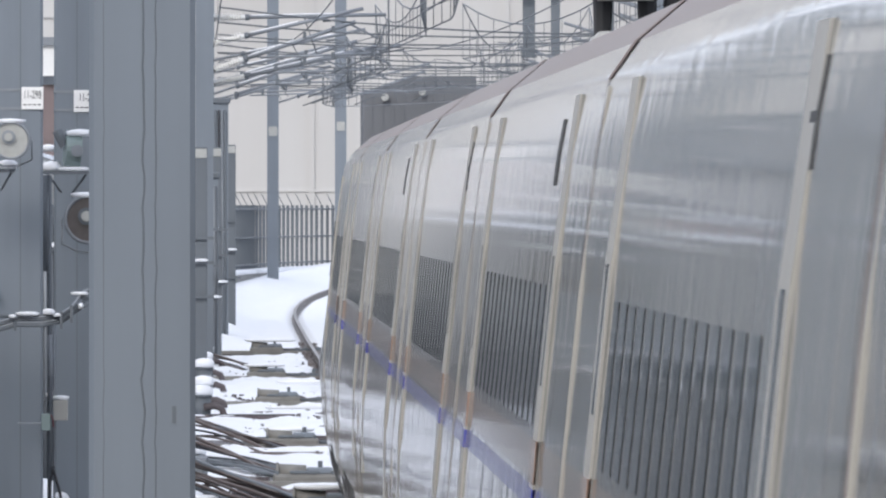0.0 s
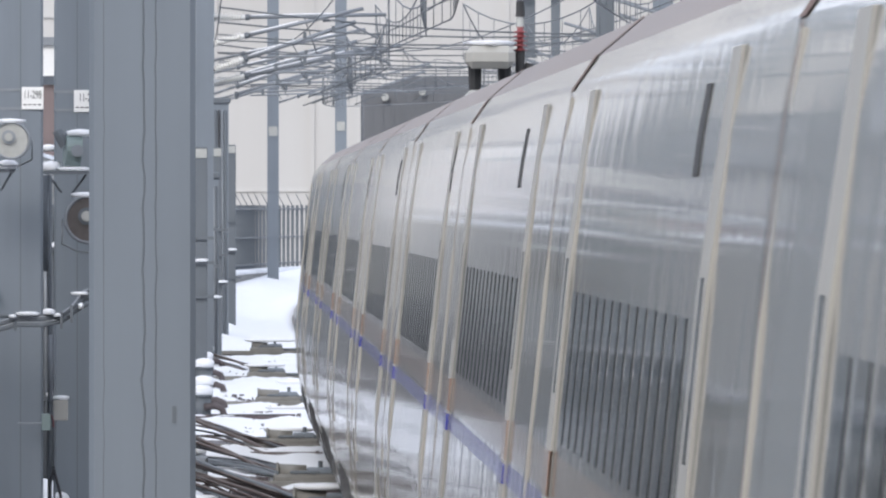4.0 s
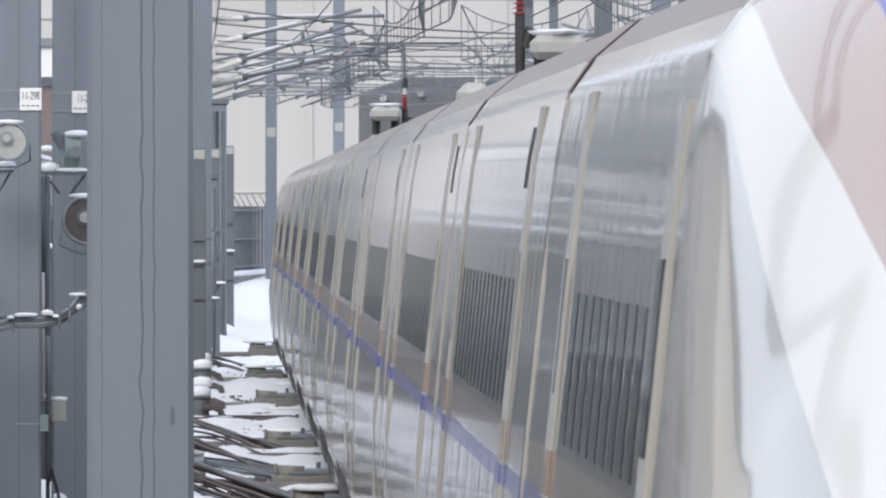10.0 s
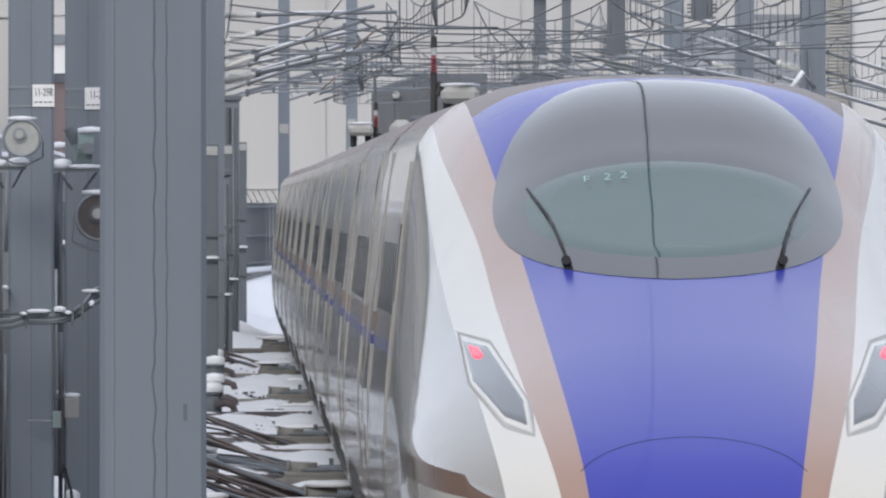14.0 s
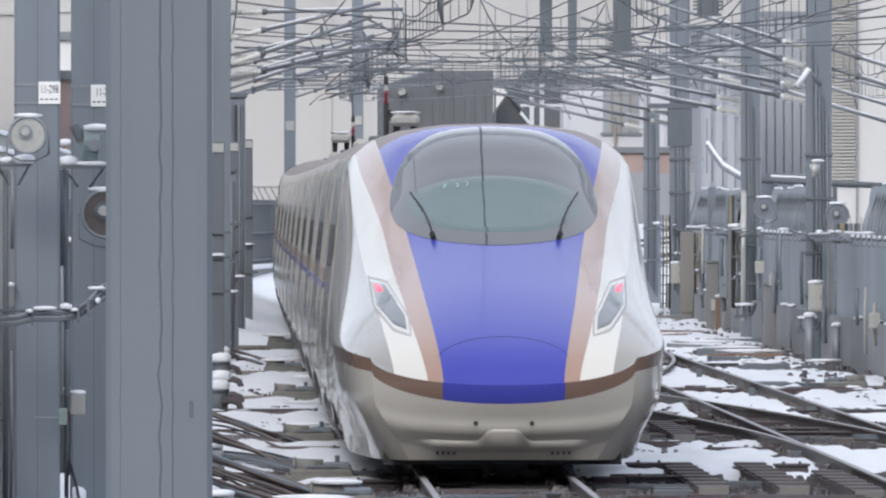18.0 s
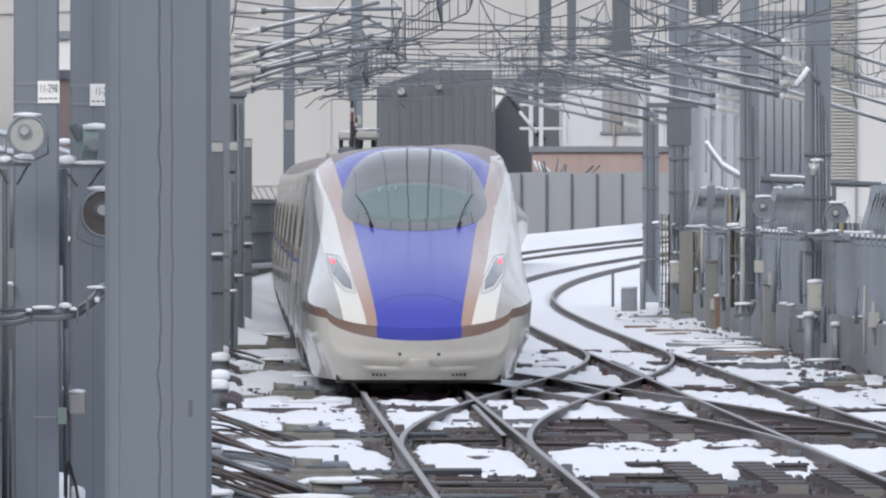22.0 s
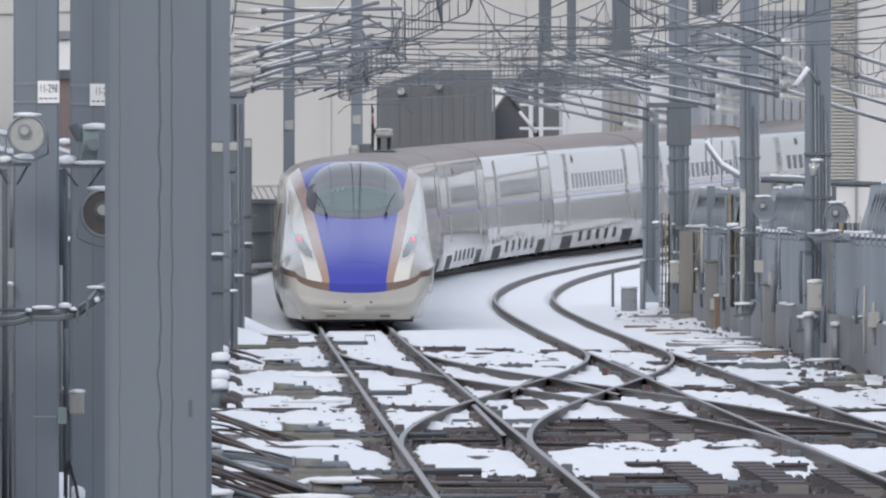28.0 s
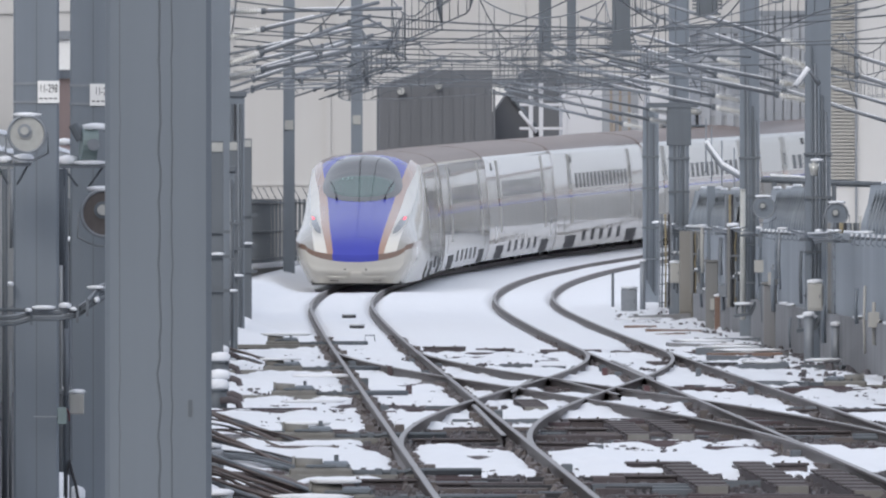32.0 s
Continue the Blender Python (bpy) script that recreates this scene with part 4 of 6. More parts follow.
cable = thing("cable_bundle", "grey cable bundle clipped across the columns, snow on top", "cable", at=(0, 179, 0))
for k, dz in enumerate((0.0, 0.028, 0.055, 0.08)):
    pts = [(-2.253, -0.3, 1.611 + dz), (-1.990, -0.32, 1.627 + dz), (-1.843, -0.34, 1.669 + dz), (-1.595, -0.34, 1.669 + dz), (-1.421, -0.3, 1.701 + dz),
           (-1.327, -0.2, 1.764 + dz), (-1.221, 0.1, 1.901 + dz), (-1.116, 0.3, 1.938 + dz)]
    bar("cable", pts, 0.014, (STEEL_DARK, GALV, STEEL_DARK, GALV)[k], cable)
for x, z in ((-1.848, 1.701), (-1.421, 1.722), (-1.327, 1.780)):
    box("cable_clip", x - 0.012, x + 0.012, -0.38, -0.26, z - 0.08, z + 0.08, STEEL_DARK, cable)
bar("support_rail", [(-2.253, -0.25, 1.759), (-1.358, -0.25, 1.759), (-1.116, 0.2, 1.911)], 0.018, STEEL_DARK, cable)
cap_row([(-1.737, 178.68, 1.764, 0.111, 0.037), (-1.874, 178.66, 1.743, 0.037, 0.032), (-1.537, 178.7, 1.774, 0.058, 0.053),
         (-1.453, 178.7, 1.753, 0.042, 0.032), (-1.253, 179.1, 1.953, 0.084, 0.032), (-1.242, 178.9, 1.827, 0.026, 0.053), (-2.054, 179.7, 1.981, 0.032, 0.037)], 20)

junction = thing("junction_box", "small beige junction box capped with snow", "junction box", at=(-1.443, 180.6, 0.768))
box("case", -0.069, 0.069, -0.08, 0.08, 0, 0.192, STONE, junction, "", 0.008)
box("hinge", -0.075, -0.064, -0.09, 0.0, 0.03, 0.08, GALV, junction)
lump("snow_top", (0.075, 0.09, 0.043), SNOW, 2, junction, (0, 0, 0.192))
clamp = thing("pipe_clamp", "grey-green conduit bracket on a steel column", "bracket", at=(-1.572, 179.6, 0.763))
box("plate", -0.042, 0.042, -0.05, 0.05, -0.079, 0.079, TEAL, clamp, "", 0.006)
rod("bolt", (-0.265, -0.03, -0.01), (0.032, -0.03, -0.01), 0.008, GALV, clamp)
conduits = thing("conduit_pipes", "grey conduit pipes and loose cables between columns", "pipe", at=(0, 181, 0))
for px, r, z0, z1, m in ((-1.549, 0.024, -0.015, 3.073, STEEL_DARK), (-1.544, 0.03, 0.943, 1.572, GALV), (-1.507, 0.012, -0.026, 1.689, GALV), (-1.592, 0.03, 2.168, 3.073, STEEL_DARK),
                         (-2.124, 0.03, -0.026, 3.073, STEEL_DARK), (-2.071, 0.018, -0.026, 1.369, GALV), (-2.060, 0.02, 2.327, 3.073, GALV), (-1.560, 0.02, 2.141, 2.913, GALV)):
    bar("pipe", [(px, -0.1, z0), (px + 0.004, -0.1, (z0 + z1) / 2), (px, -0.1, z1)], r, m, conduits)
bar("loose_cable", [(-1.512, -0.15, 0.331), (-1.554, -0.16, 0.145), (-1.544, -0.16, -0.068)], 0.012, BLACKP, conduits)
bar("loose_cable", [(-1.512, -0.15, 0.305), (-1.453, -0.16, 0.092), (-1.427, -0.16, -0.068)], 0.016, BLACKP, conduits)
bar("red_cable", [(-1.544, -0.3, 0.826), (-1.517, -0.3, 0.784), (-1.512, -0.3, 0.704)], 0.007, REDP, conduits)
cap_row([(-1.453, 182.5, -0.067, 0.075, 0.129)], 31)

relay_post = thing("relay_post", "dark grey cable post standing behind the line columns", "post", at=(-1.755, 206, -0.2))
box("shaft", -0.13, 0.13, -0.1, 0.1, 0.03, 3.0, STEEL_DARK, relay_post, "", 0.012)
box("base_plate", -0.2, 0.2, -0.2, 0.2, 0, 0.03, STEEL_DARK, relay_post)
for px, r in ((-0.06, 0.022), (0.01, 0.018), (0.07, 0.026)):
    bar("riser_cable", [(px, -0.13, 0.05), (px + 0.01, -0.13, 1.4), (px, -0.13, 2.9)], r, GALV if r < 0.025 else STEEL, relay_post)
for z in (0.9, 1.7, 2.5):
    box("clamp", -0.14, 0.14, -0.17, -0.09, z, z + 0.04, STEEL_DARK, relay_post)
    lump("snow_lump", (0.08, 0.05, 0.05), SNOW, z, relay_post, (0.03, -0.14, z + 0.04))

# ---- catenary ----


def h_mast(name, at, w, top, label, depth=None):
    """A rolled H-section mast on a base plate; at: its foot."""
    m = thing(name, label, "catenary mast", "catenary masts", at=at)
    h = top - at[2]
    dp = depth or w * 0.8
    vs, fs = h_section(w, dp, h)
    link("shaft", vs, fs, STEEL, m)
    box("base_plate", -w / 2 - 0.12, w / 2 + 0.12, -dp / 2 - 0.12, dp / 2 + 0.12, 0, 0.03, STEEL_DARK, m)
    return m





def snow_line(name, a, b, r, parent, seed=0):
    """A ragged strip of snow lying along the top of a bar."""
    a, b = Vector(a), Vector(b)
    pts = []
    n = max(6, int((b - a).length / 0.12))
    for i in range(n + 1):
        p = a.lerp(b, i / n)
        pts.append(p + Vector((0, 0, r * (0.7 + 0.35 * noise.noise((i * 0.7, seed, 1))))))
    return bar(name, pts, r * 0.8, SNOW, parent, "", 5)


def cantilever(m, sgn, reach, base, top, strut, zc, snow=True, seed=0, dy=0.0, slim=False):
    """Hinged bracket: two insulators, top tube, strut, registration tube, steady arm. base: height of the mast's foot; top, strut: heights of each tube's ends."""
    bx = sgn * 0.12

    def arm(name, a, b, r, ins=0.6):
        a, b = Vector(a), Vector(b)
        f = ins / (b - a).length
        mid = a.lerp(b, f)
        t = bar(name, [mid, b], r, GALV, m, "", 8)
        vs, fs = ribbed(a, mid, 0.055 if slim else 0.1, 11)
        link("insulator", vs, fs, GALV if slim else PORCELAIN, t, "slim grey insulator" if slim else "ribbed white porcelain insulator", True)
        rod("end_clamp", a.lerp(b, f * 0.97), a.lerp(b, f * 1.1), r * 1.7, STEEL_DARK, t)
        if snow:
            up = Vector((0, 0, r * 0.75))
            snow_line("snow_strip", mid.lerp(b, 0.04) + up, mid.lerp(b, 0.45 + 0.3 * (seed % 2)) + up, r * 0.5, t, seed)
        return t
    arm("top_tube", (bx, dy, top[0] - base), (sgn * reach, dy, top[1] - base), 0.032)
    arm("strut", (bx, dy, strut[0] - base), (sgn * reach * 0.95, dy, strut[1] - base), 0.036)
    bar("registration_tube", [(sgn * reach * 0.35, dy, strut[0] + 0.22 - base), (sgn * reach * 1.1, dy, zc + 0.38 - base)], 0.022, GALV, m, "", 8)
    bar("steady_arm", [(sgn * reach * 1.1, dy, zc + 0.3 - base), (sgn * reach * 0.98, dy + 0.05, zc + 0.24 - base), (sgn * reach * 0.8, dy + 0.1, zc + 0.03 - base)], 0.018, WIRE, m, "", 6)
    bar("stay", [(sgn * reach * 0.55, dy, top[0] - base), (sgn * reach * 0.62, dy, zc + 0.2 - base)], 0.012, WIRE, m, "", 5)


for i, (x, s, w, top, lab) in enumerate((
        (-0.166, 332, 0.31, 7.8, "grey steel catenary mast with snowy brackets"), (-0.175, 372, 0.31, 8.0, "grey steel catenary mast with porcelain insulators"),
        (-0.207, 414, 0.31, 8.0, "grey steel catenary mast behind the cable posts"), (-0.188, 456, 0.3, 8.2, "grey steel catenary mast at the start of the curve"), (-0.146, 498, 0.3, 8.4, "grey steel catenary mast on the curve"),
        (1.646, 538, 0.32, 9.2, "grey steel catenary mast in front of the fence"), (3.768, 572, 0.34, 9.8, "grey steel catenary mast at the far fence"))):
    up = rise(s)
    at = (x, s, up - 0.2)
    m = h_mast("catenary_mast", at, w, top, lab)
    reach = on_line(s)[0].x - x + (0.25 if i % 2 else -0.1)
    cantilever(m, 1, reach, at[2], (5.59 + up, 6.2 + up), (5.13 + up, 5.97 + up), 5.05 + up, i < 3, i, 0.0, i > 0)
    if i < 1:
        cantilever(m, 1, reach + 0.4, at[2], (6.04 + up, 6.1 + up), (4.9 + up, 5.55 + up), 5.2 + up, i < 2, i + 9, 0.7)
    if i < 3:
        for k, (f, z) in enumerate(((0.8, 6.0), (0.88, 5.55))):
            x1 = reach * f
            bar("pull_off_arm", [(x1 - 0.15, 0.1, z + up - at[2] - 0.02), (x1 + 0.05, 0.1, z + up - at[2]), (x1 + 0.3, 0.1, z + up - at[2] - 0.06), (x1 + 0.8, 0.1, z + up - at[2] - 0.32)], 0.022, GALV, m, "bent pull-off arm")
            for j in range(3):
                box("clamp", reach * (0.45 + 0.18 * j) - 0.03, reach * (0.45 + 0.18 * j) + 0.03, -0.05, 0.05, z + up - at[2] - 0.22 - 0.1 * (2 - j), z + up - at[2] - 0.1 - 0.1 * (2 - j), STEEL_DARK, m)
    if i:
        box("band_plate", -0.12, 0.12, -w * 0.4 - 0.03, -w * 0.4 - 0.004, 4.206 + 0.2, 4.471 + 0.2, LENS, m, "pale plate on the mast")
for i, (px, s, w, lab) in enumerate(((10.798, 353, 0.47, "stout grey steel catenary mast by the noise barrier"), (10.812, 400, 0.40, "grey steel catenary mast behind the barrier panels"), (10.742, 460, 0.48, "grey steel catenary mast with a dark cap"),
                                  (10.679, 488, 0.40, "grey steel catenary mast at the end of the barrier"))):
    at = (px, s, rise(s) - 0.2)
    m = h_mast("catenary_mast", at, w, 5.15 if i == 3 else 8.6, lab)
    reach = px - on_line(s, 4.6)[0].x
    if i < 3:
        cantilever(m, -1, reach, at[2], (5.55, 6.6), (5.2, 6.3), 5.1, True, i + 20)
    cantilever(m, -1, reach + 0.5, at[2], (4.85, 5.6), (4.6, 5.35), 5.2, i < 2, i + 30, 0.6)
    if i < 2:
        cantilever(m, 1, 3.6, at[2], (5.6, 4.55), (5.25, 4.25), 4.5, True, i + 40, 0.0, True)
    if i == 2:
        box("collar", -w / 2 - 0.05, w / 2 + 0.05, -w / 2, w / 2, 4.038 + 0.1, 4.945 + 0.1, STEEL_DARK, m, "dark steel collar")
        box("cap_beam", -0.75, 0.45, -w / 2 - 0.02, w / 2 + 0.02, 4.945 + 0.1, 5.039 + 0.12, STEEL_DARK, m, "dark cap beam")
    for k in range(5):
        bar("mast_conduit", [(w * (0.3 - 0.14 * k), -w * 0.4 - 0.03, 0.3 + 0.1 * k), (w * (0.3 - 0.14 * k) + 0.02, -w * 0.4 - 0.03, 2.6), (w * (0.3 - 0.14 * k), -w * 0.4 - 0.03, 4.6 + 0.3 * k)], 0.018, (GALV, STEEL_DARK, STEEL)[k % 3], m)
    for z in (1.2, 2.0, 3.0, 3.8):
        box("mast_band", -w / 2 - 0.02, w / 2 + 0.02, -w * 0.4 - 0.05, w * 0.4 + 0.02, z, z + 0.05, STEEL_DARK, m)


def wires(off, s0, s1, stagger, label, zt=5.95, zc=5.05, span=42):
    """Messenger and contact wire of one track with droppers."""
    w = thing("overhead_wires", label, "overhead wire", "overhead wires")
    contact, carrier = [], []
    n = int((s1 - s0) / 5)
    for i in range(n + 1):
        s = s0 + (s1 - s0) * i / n
        u = ((s - s0) / span) % 1
        side = stagger * (1 - 2 * abs(((s - s0) / span) % 2 - 1))
        p, a = on_line(s, off + side)
        contact.append(p + Vector((0, 0, zc)))
        carrier.append(p + Vector((0, 0, zt - 0.55 * 4 * u * (1 - u))))
    bar("contact_wire", contact, 0.011, WIRE, w, "", 5)
    bar("messenger_wire", carrier, 0.012, WIRE, w, "", 5)
    for c, k in zip(contact[::1], carrier[::1]):
        if (k - c).length > 0.1:
            bar("dropper", [c, k], 0.006, WIRE, w, "", 4)
    return w


wires(0.0, 22, 640, 0.2, "contact and messenger wires over the main track")
wires(0.45, 230, 600, -0.25, "overlapping contact wires beside the main track", 6.45, 5.5, 38)
wires(4.6, 22, 640, -0.2, "contact and messenger wires over the second track")
wires(4.1, 240, 600, 0.25, "overlapping contact wires beside the second track", 6.5, 5.5, 40)
wires(2.3, 215, 420, 0.9, "contact wires over the crossover", 6.1, 5.2, 50)
wires(9.4, 250, 560, 0.2, "contact and messenger wires over a further track", 6.1, 5.15, 45)
wires(13.6, 260, 600, 0.2, "contact and messenger wires over an outer track", 6.1, 5.15, 45)

# portal beams over the tracks with drop posts
for s in (60, 110, 160, 210, 260):
    for x in (-3.3, 16.2):
        h_mast("portal_mast", (x, s, -0.2), 0.32, 7.2, "grey steel mast carrying a portal beam")
for s, zb in ((60, 6.55), (110, 6.55), (160, 6.55), (210, 6.55), (260, 6.55), (313, 6.55), (420, 7.35), (505, 8.3)):
    g = thing("portal_beam", "grey lattice beam spanning the tracks", "gantry", "portal beams", at=(0, s, zb))
    xo = on_line(s)[0].x - 2.68
    for dz in (0, 0.55):
        for dy in (-0.3, 0.3):
            bar("chord", [((-3.4 if s < 300 else -0.6) + xo, dy, dz), (16.0 + xo, dy, dz)], 0.045, STEEL, g, "", 6)
    for i in range(27):
        bar("lacing", [(-0.6 + xo + i * 0.61, -0.3, 0 if i % 2 else 0.55), (xo + i * 0.61 + 0.01, -0.3, 0.55 if i % 2 else 0)], 0.022, STEEL, g, "", 5)


def drop_post(x, y, z0, z1, w, label):
    d = thing("drop_post", label, "catenary support", "drop posts", at=(x, y, z0))
    h = z1 - z0
    vs, fs = h_section(w, w * 0.8, h, 0.04)
    link("shaft", vs, fs, STEEL_DARK, d)
    box("foot_plate", -w * 0.62, w * 0.62, -w * 0.55, w * 0.55, 0, 0.04, STEEL_DARK, d)
    for sx in (-1, 1):
        for k in range(3):
            box("flange_bolt", sx * w * 0.5, sx * w * 0.7, -0.05, 0.05, 0.1 + 0.06 * k, 0.13 + 0.06 * k, STEEL_DARK, d)
    return d


drop_post(6.370, 313, 5.220, 6.55, 0.295, "dark steel drop post with a bolted foot plate")
drop_post(7.770, 313.0, 5.790, 6.55, 0.350, "short dark steel drop post with a bolted foot plate")
drop_post(6.881, 420, 6.029, 7.35, 0.272, "grey steel drop post over the tracks")
drop_post(8.971, 505, 6.419, 8.3, 0.238, "grey steel drop post over the curve")


def loose_wire(points, r, label):
    w = thing("feeder_wire", label, "wire", "feeder wires")
    bar("wire", points, r, WIRE, w, "", 5)
    return w


for i in range(9):
    x0 = 0.2 + 1.9 * i
    loose_wire(sag((x0, 205 + 12 * i, 6.3), (on_line(470, x0 - 3.0 - 0.5 * i)[0].x, 470, 6.6 + 0.1 * (i % 3)), 0.5, 14), 0.012, "dark feeder wire sagging over the tracks")
for i, s in enumerate((325, 352, 378, 405, 432, 468, 505, 540)):
    a, b = on_line(s, -2.6)[0], on_line(s + 6 * (-1) ** i, 9.0)[0]
    loose_wire(sag(a + Vector((0, 0, 6.15)), b + Vector((0, 0, 6.0 + 0.25 * (i % 3))), 0.35, 10), 0.016, "cross-span wire between masts")
    loose_wire(sag(a + Vector((0, 0.5, 5.6)), b + Vector((0, 0.5, 5.5 + 0.2 * (i % 2))), 0.12, 10), 0.012, "lower cross-span wire between masts")

# set number glimpsed behind the windscreen
TEAL = material("pale_teal_lettering", (0.30, 0.46, 0.42), 0.4, 0.0, 10, 0.04, 0.0)
NUM_S = find_s(-0.40, 2.93, canopy_z)
for ch, dx in (("F", -0.13), ("2", 0.0), ("2", 0.1)):
    num = letters(ch, 0.095, (0, 0, 0), TEAL, TAIL, "set_number")
    num.matrix_basis = pose(-0.38 + dx, NUM_S - 0.07, 2.945 + 0.12 * dx, 38, 0, 0)
    num["label"] = "pale figure of the set number on the windscreen"

# ---- fence on the outside of the curve ----
FENCE = thing("steel_fence", "dark steel fence on a low snowy concrete wall", "fence")


def fence_at(u):
    """Place along the fence, u from 0 to 1, leaving the track's line as it bends away."""
    p, a = on_line(470 + 122 * u, -3.05)
    return p


N = 62
wall_v, cap_v, wf = [], [], []
for i in range(41):
    p = fence_at(i / 40)
    g = rise(p.y) - 0.25
    wall_v += [(p.x, p.y, min(g, 0.6)), (p.x, p.y, 0.92), (p.x - 0.25, p.y + 0.3, 0.92), (p.x - 0.25, p.y + 0.3, min(g, 0.6))]
    k = 0.03 * noise.noise((i * 0.9, 2, 2))
    cap_v += [(p.x + 0.03, p.y - 0.1, 0.90), (p.x + 0.02, p.y - 0.1, 1.02 + k), (p.x - 0.22, p.y + 0.2, 1.05 + k), (p.x - 0.24, p.y + 0.3, 0.90)]
for i in range(40):
    for j in range(4):
        wf.append((i * 4 + j, i * 4 + (j + 1) % 4, i * 4 + 4 + (j + 1) % 4, i * 4 + 4 + j))
link("low_wall", wall_v, wf, CONCRETE, FENCE, "grey stained concrete wall")
link("ledge_snow", cap_v, wf, SNOW, FENCE, "snow along the ledge", True)
slat = None
for i in range(N):
    p = fence_at(i / (N - 1))
    if slat is None:
        slat = box("slat", -0.045, 0.045, -0.03, 0.03, 0, 1.86, STEEL_DARK, FENCE)
        slat.location = (p.x - 0.1, p.y + 0.1, 0.95)
    else:
        o = slat.copy()
        scene.collection.objects.link(o)
        o.location = (p.x - 0.1, p.y + 0.1, 0.95)
for z in (1.15, 1.9, 2.7):
    bar("fence_rail", [fence_at(i / 30) * 1 + Vector((-0.1, 0.13, z - fence_at(i / 30).z)) for i in range(31)], 0.03, STEEL_DARK, FENCE)
for i in range(0, N, 2):
    p = fence_at(i / (N - 1))
    bar("spike_arm", [(p.x - 0.1, p.y + 0.1, 2.8), (p.x - 0.28, p.y + 0.1, 3.15)], 0.014, STEEL_DARK, FENCE)

# ---- noise barrier along the second track ----
BARRIER = thing("noise_barrier", "grey steel noise barrier panels on a stained concrete base", "noise barrier")
OFF = 8.25
TAN = material("ochre_concrete", (0.25, 0.24, 0.22), 0.85, 0.0, 2.0, 0.12, 0.2, 0.4)
PANEL = material("grey_barrier_panel", (0.33, 0.365, 0.40), 0.55, 0.1, 2.0, 0.1, 0.1, 0.75, (0.17, 0.195, 0.22))
STAIN = material("streaked_base_concrete", (0.27, 0.275, 0.285), 0.85, 0.0, 1.6, 0.15, 0.3, 0.85, (0.13, 0.13, 0.135))
for k in range(46):
    s = 268 + k * 4.7
    a, b = on_line(s, OFF)[0], on_line(s + 4.7, OFF)[0]
    g = rise(s) - 0.2
    low = 333 < s < 360 or 394 < s < 414 or s > 457
    top = 2.18 if low else 3.0 + 0.04 * (k // 4 % 2)
    vs, fs = [], []
    rows = 7
    for j in range(rows + 1):
        z = 0.72 + (top - 0.72) * j / rows
        q = -0.2 * smooth(2.15, 3.0, z)
        for p, t in ((a, q), (b, q)):
            vs.append((p.x - t, p.y, z))
    for j in range(rows):
        fs.append((2 * j, 2 * j + 1, 2 * j + 3, 2 * j + 2))
    n = len(vs)
    vs += [(v[0] + 0.12, v[1], v[2]) for v in vs]
    fs += [tuple(i + n for i in f[::-1]) for f in fs]
    fs += [(2 * rows, 2 * rows + 1, 2 * rows + 1 + n, 2 * rows + n)]
    link("panel", vs, fs, PANEL, BARRIER)
    if k % 9 == 0:
        box("panel_post", a.x - 0.08, a.x + 0.1, a.y - 0.07, a.y + 0.07, 0.72, top + 0.06, STEEL, BARRIER)
    vs = [(a.x - 0.1, a.y, g), (b.x - 0.1, b.y, g), (b.x - 0.1, b.y, 0.72), (a.x - 0.1, a.y, 0.72), (b.x + 0.2, b.y, 0.72), (a.x + 0.2, a.y, 0.72), (b.x + 0.2, b.y, g), (a.x + 0.2, a.y, g)]
    link("base_block", vs, [(0, 1, 2, 3), (3, 2, 4, 5), (5, 4, 6, 7), (0, 3, 5, 7), (1, 6, 4, 2)], STAIN, BARRIER)
    if k % 3 != 1:
        lean = 0.2 * smooth(2.15, 3.0, top) + 0.05
        snow_line("cap_snow", (a.x + lean, a.y, top), (b.x + lean, b.y, top), 0.04, BARRIER, k)

TRAY = thing("cable_tray", "cable tray with snowy cables along the barrier", "cable tray")
for s0, s1 in ((270, 298), (334, 362), (392, 424), (452, 476)):
    for j in range(5):
        pts = []
        for i in range(15):
            s = s0 + (s1 - s0) * i / 14
            p = on_line(s, OFF - 0.2 - 0.05 * j)[0]
            pts.append((p.x, p.y, 2.08 + 0.035 * j + 0.05 * noise.noise((s * 0.12, j * 5, 0)) - 0.06 * math.sin(math.pi * i / 14)))
        bar("cable", pts, 0.014, (STEEL_DARK, GALV, GALV, STEEL, STEEL_DARK)[j], TRAY)
    snow_line("cable_snow", pts[2], pts[8], 0.02, TRAY, s0)
for i in (1, 5, 14, 17, 26, 30, 39, 42):
    p = on_line(272 + i * 4.7, OFF)[0]
    box("tray_bracket", p.x - 0.5, p.x, p.y - 0.03, p.y + 0.03, 2.03, 2.08, STEEL_DARK, TRAY)
random.seed(5)
for i in range(16):
    s = random.uniform(275, 480)
    p = on_line(s, OFF - random.uniform(0.2, 0.45))[0]
    snow_cap(p.x, p.y, 2.2 + random.uniform(-0.02, 0.04), random.uniform(0.06, 0.14), random.uniform(0.1, 0.3), random.uniform(0.04, 0.08), i)


def post(name, x, y, z0, z1, r, mat, label, cat, cap=True, group=""):
    p = thing(name, label, cat, group, at=(x, y, z0))
    bm = bmesh.new()
    add_rod(bm, (0, 0, 0), (0, 0, z1 - z0), r, r, 14)
    part("tube", bm, mat, p, "", True)
    bm = bmesh.new()
    add_rod(bm, (0, 0, z1 - z0), (0, 0, z1 - z0 + 0.03), r * 1.15, r * 1.0, 14)
    part("collar", bm, mat, p, "", True)
    if cap:
        lump("snow_top", (r * 1.2, r * 1.2, r * 0.9), SNOW, x, p, (0, 0, z1 - z0 + 0.03))
    return p


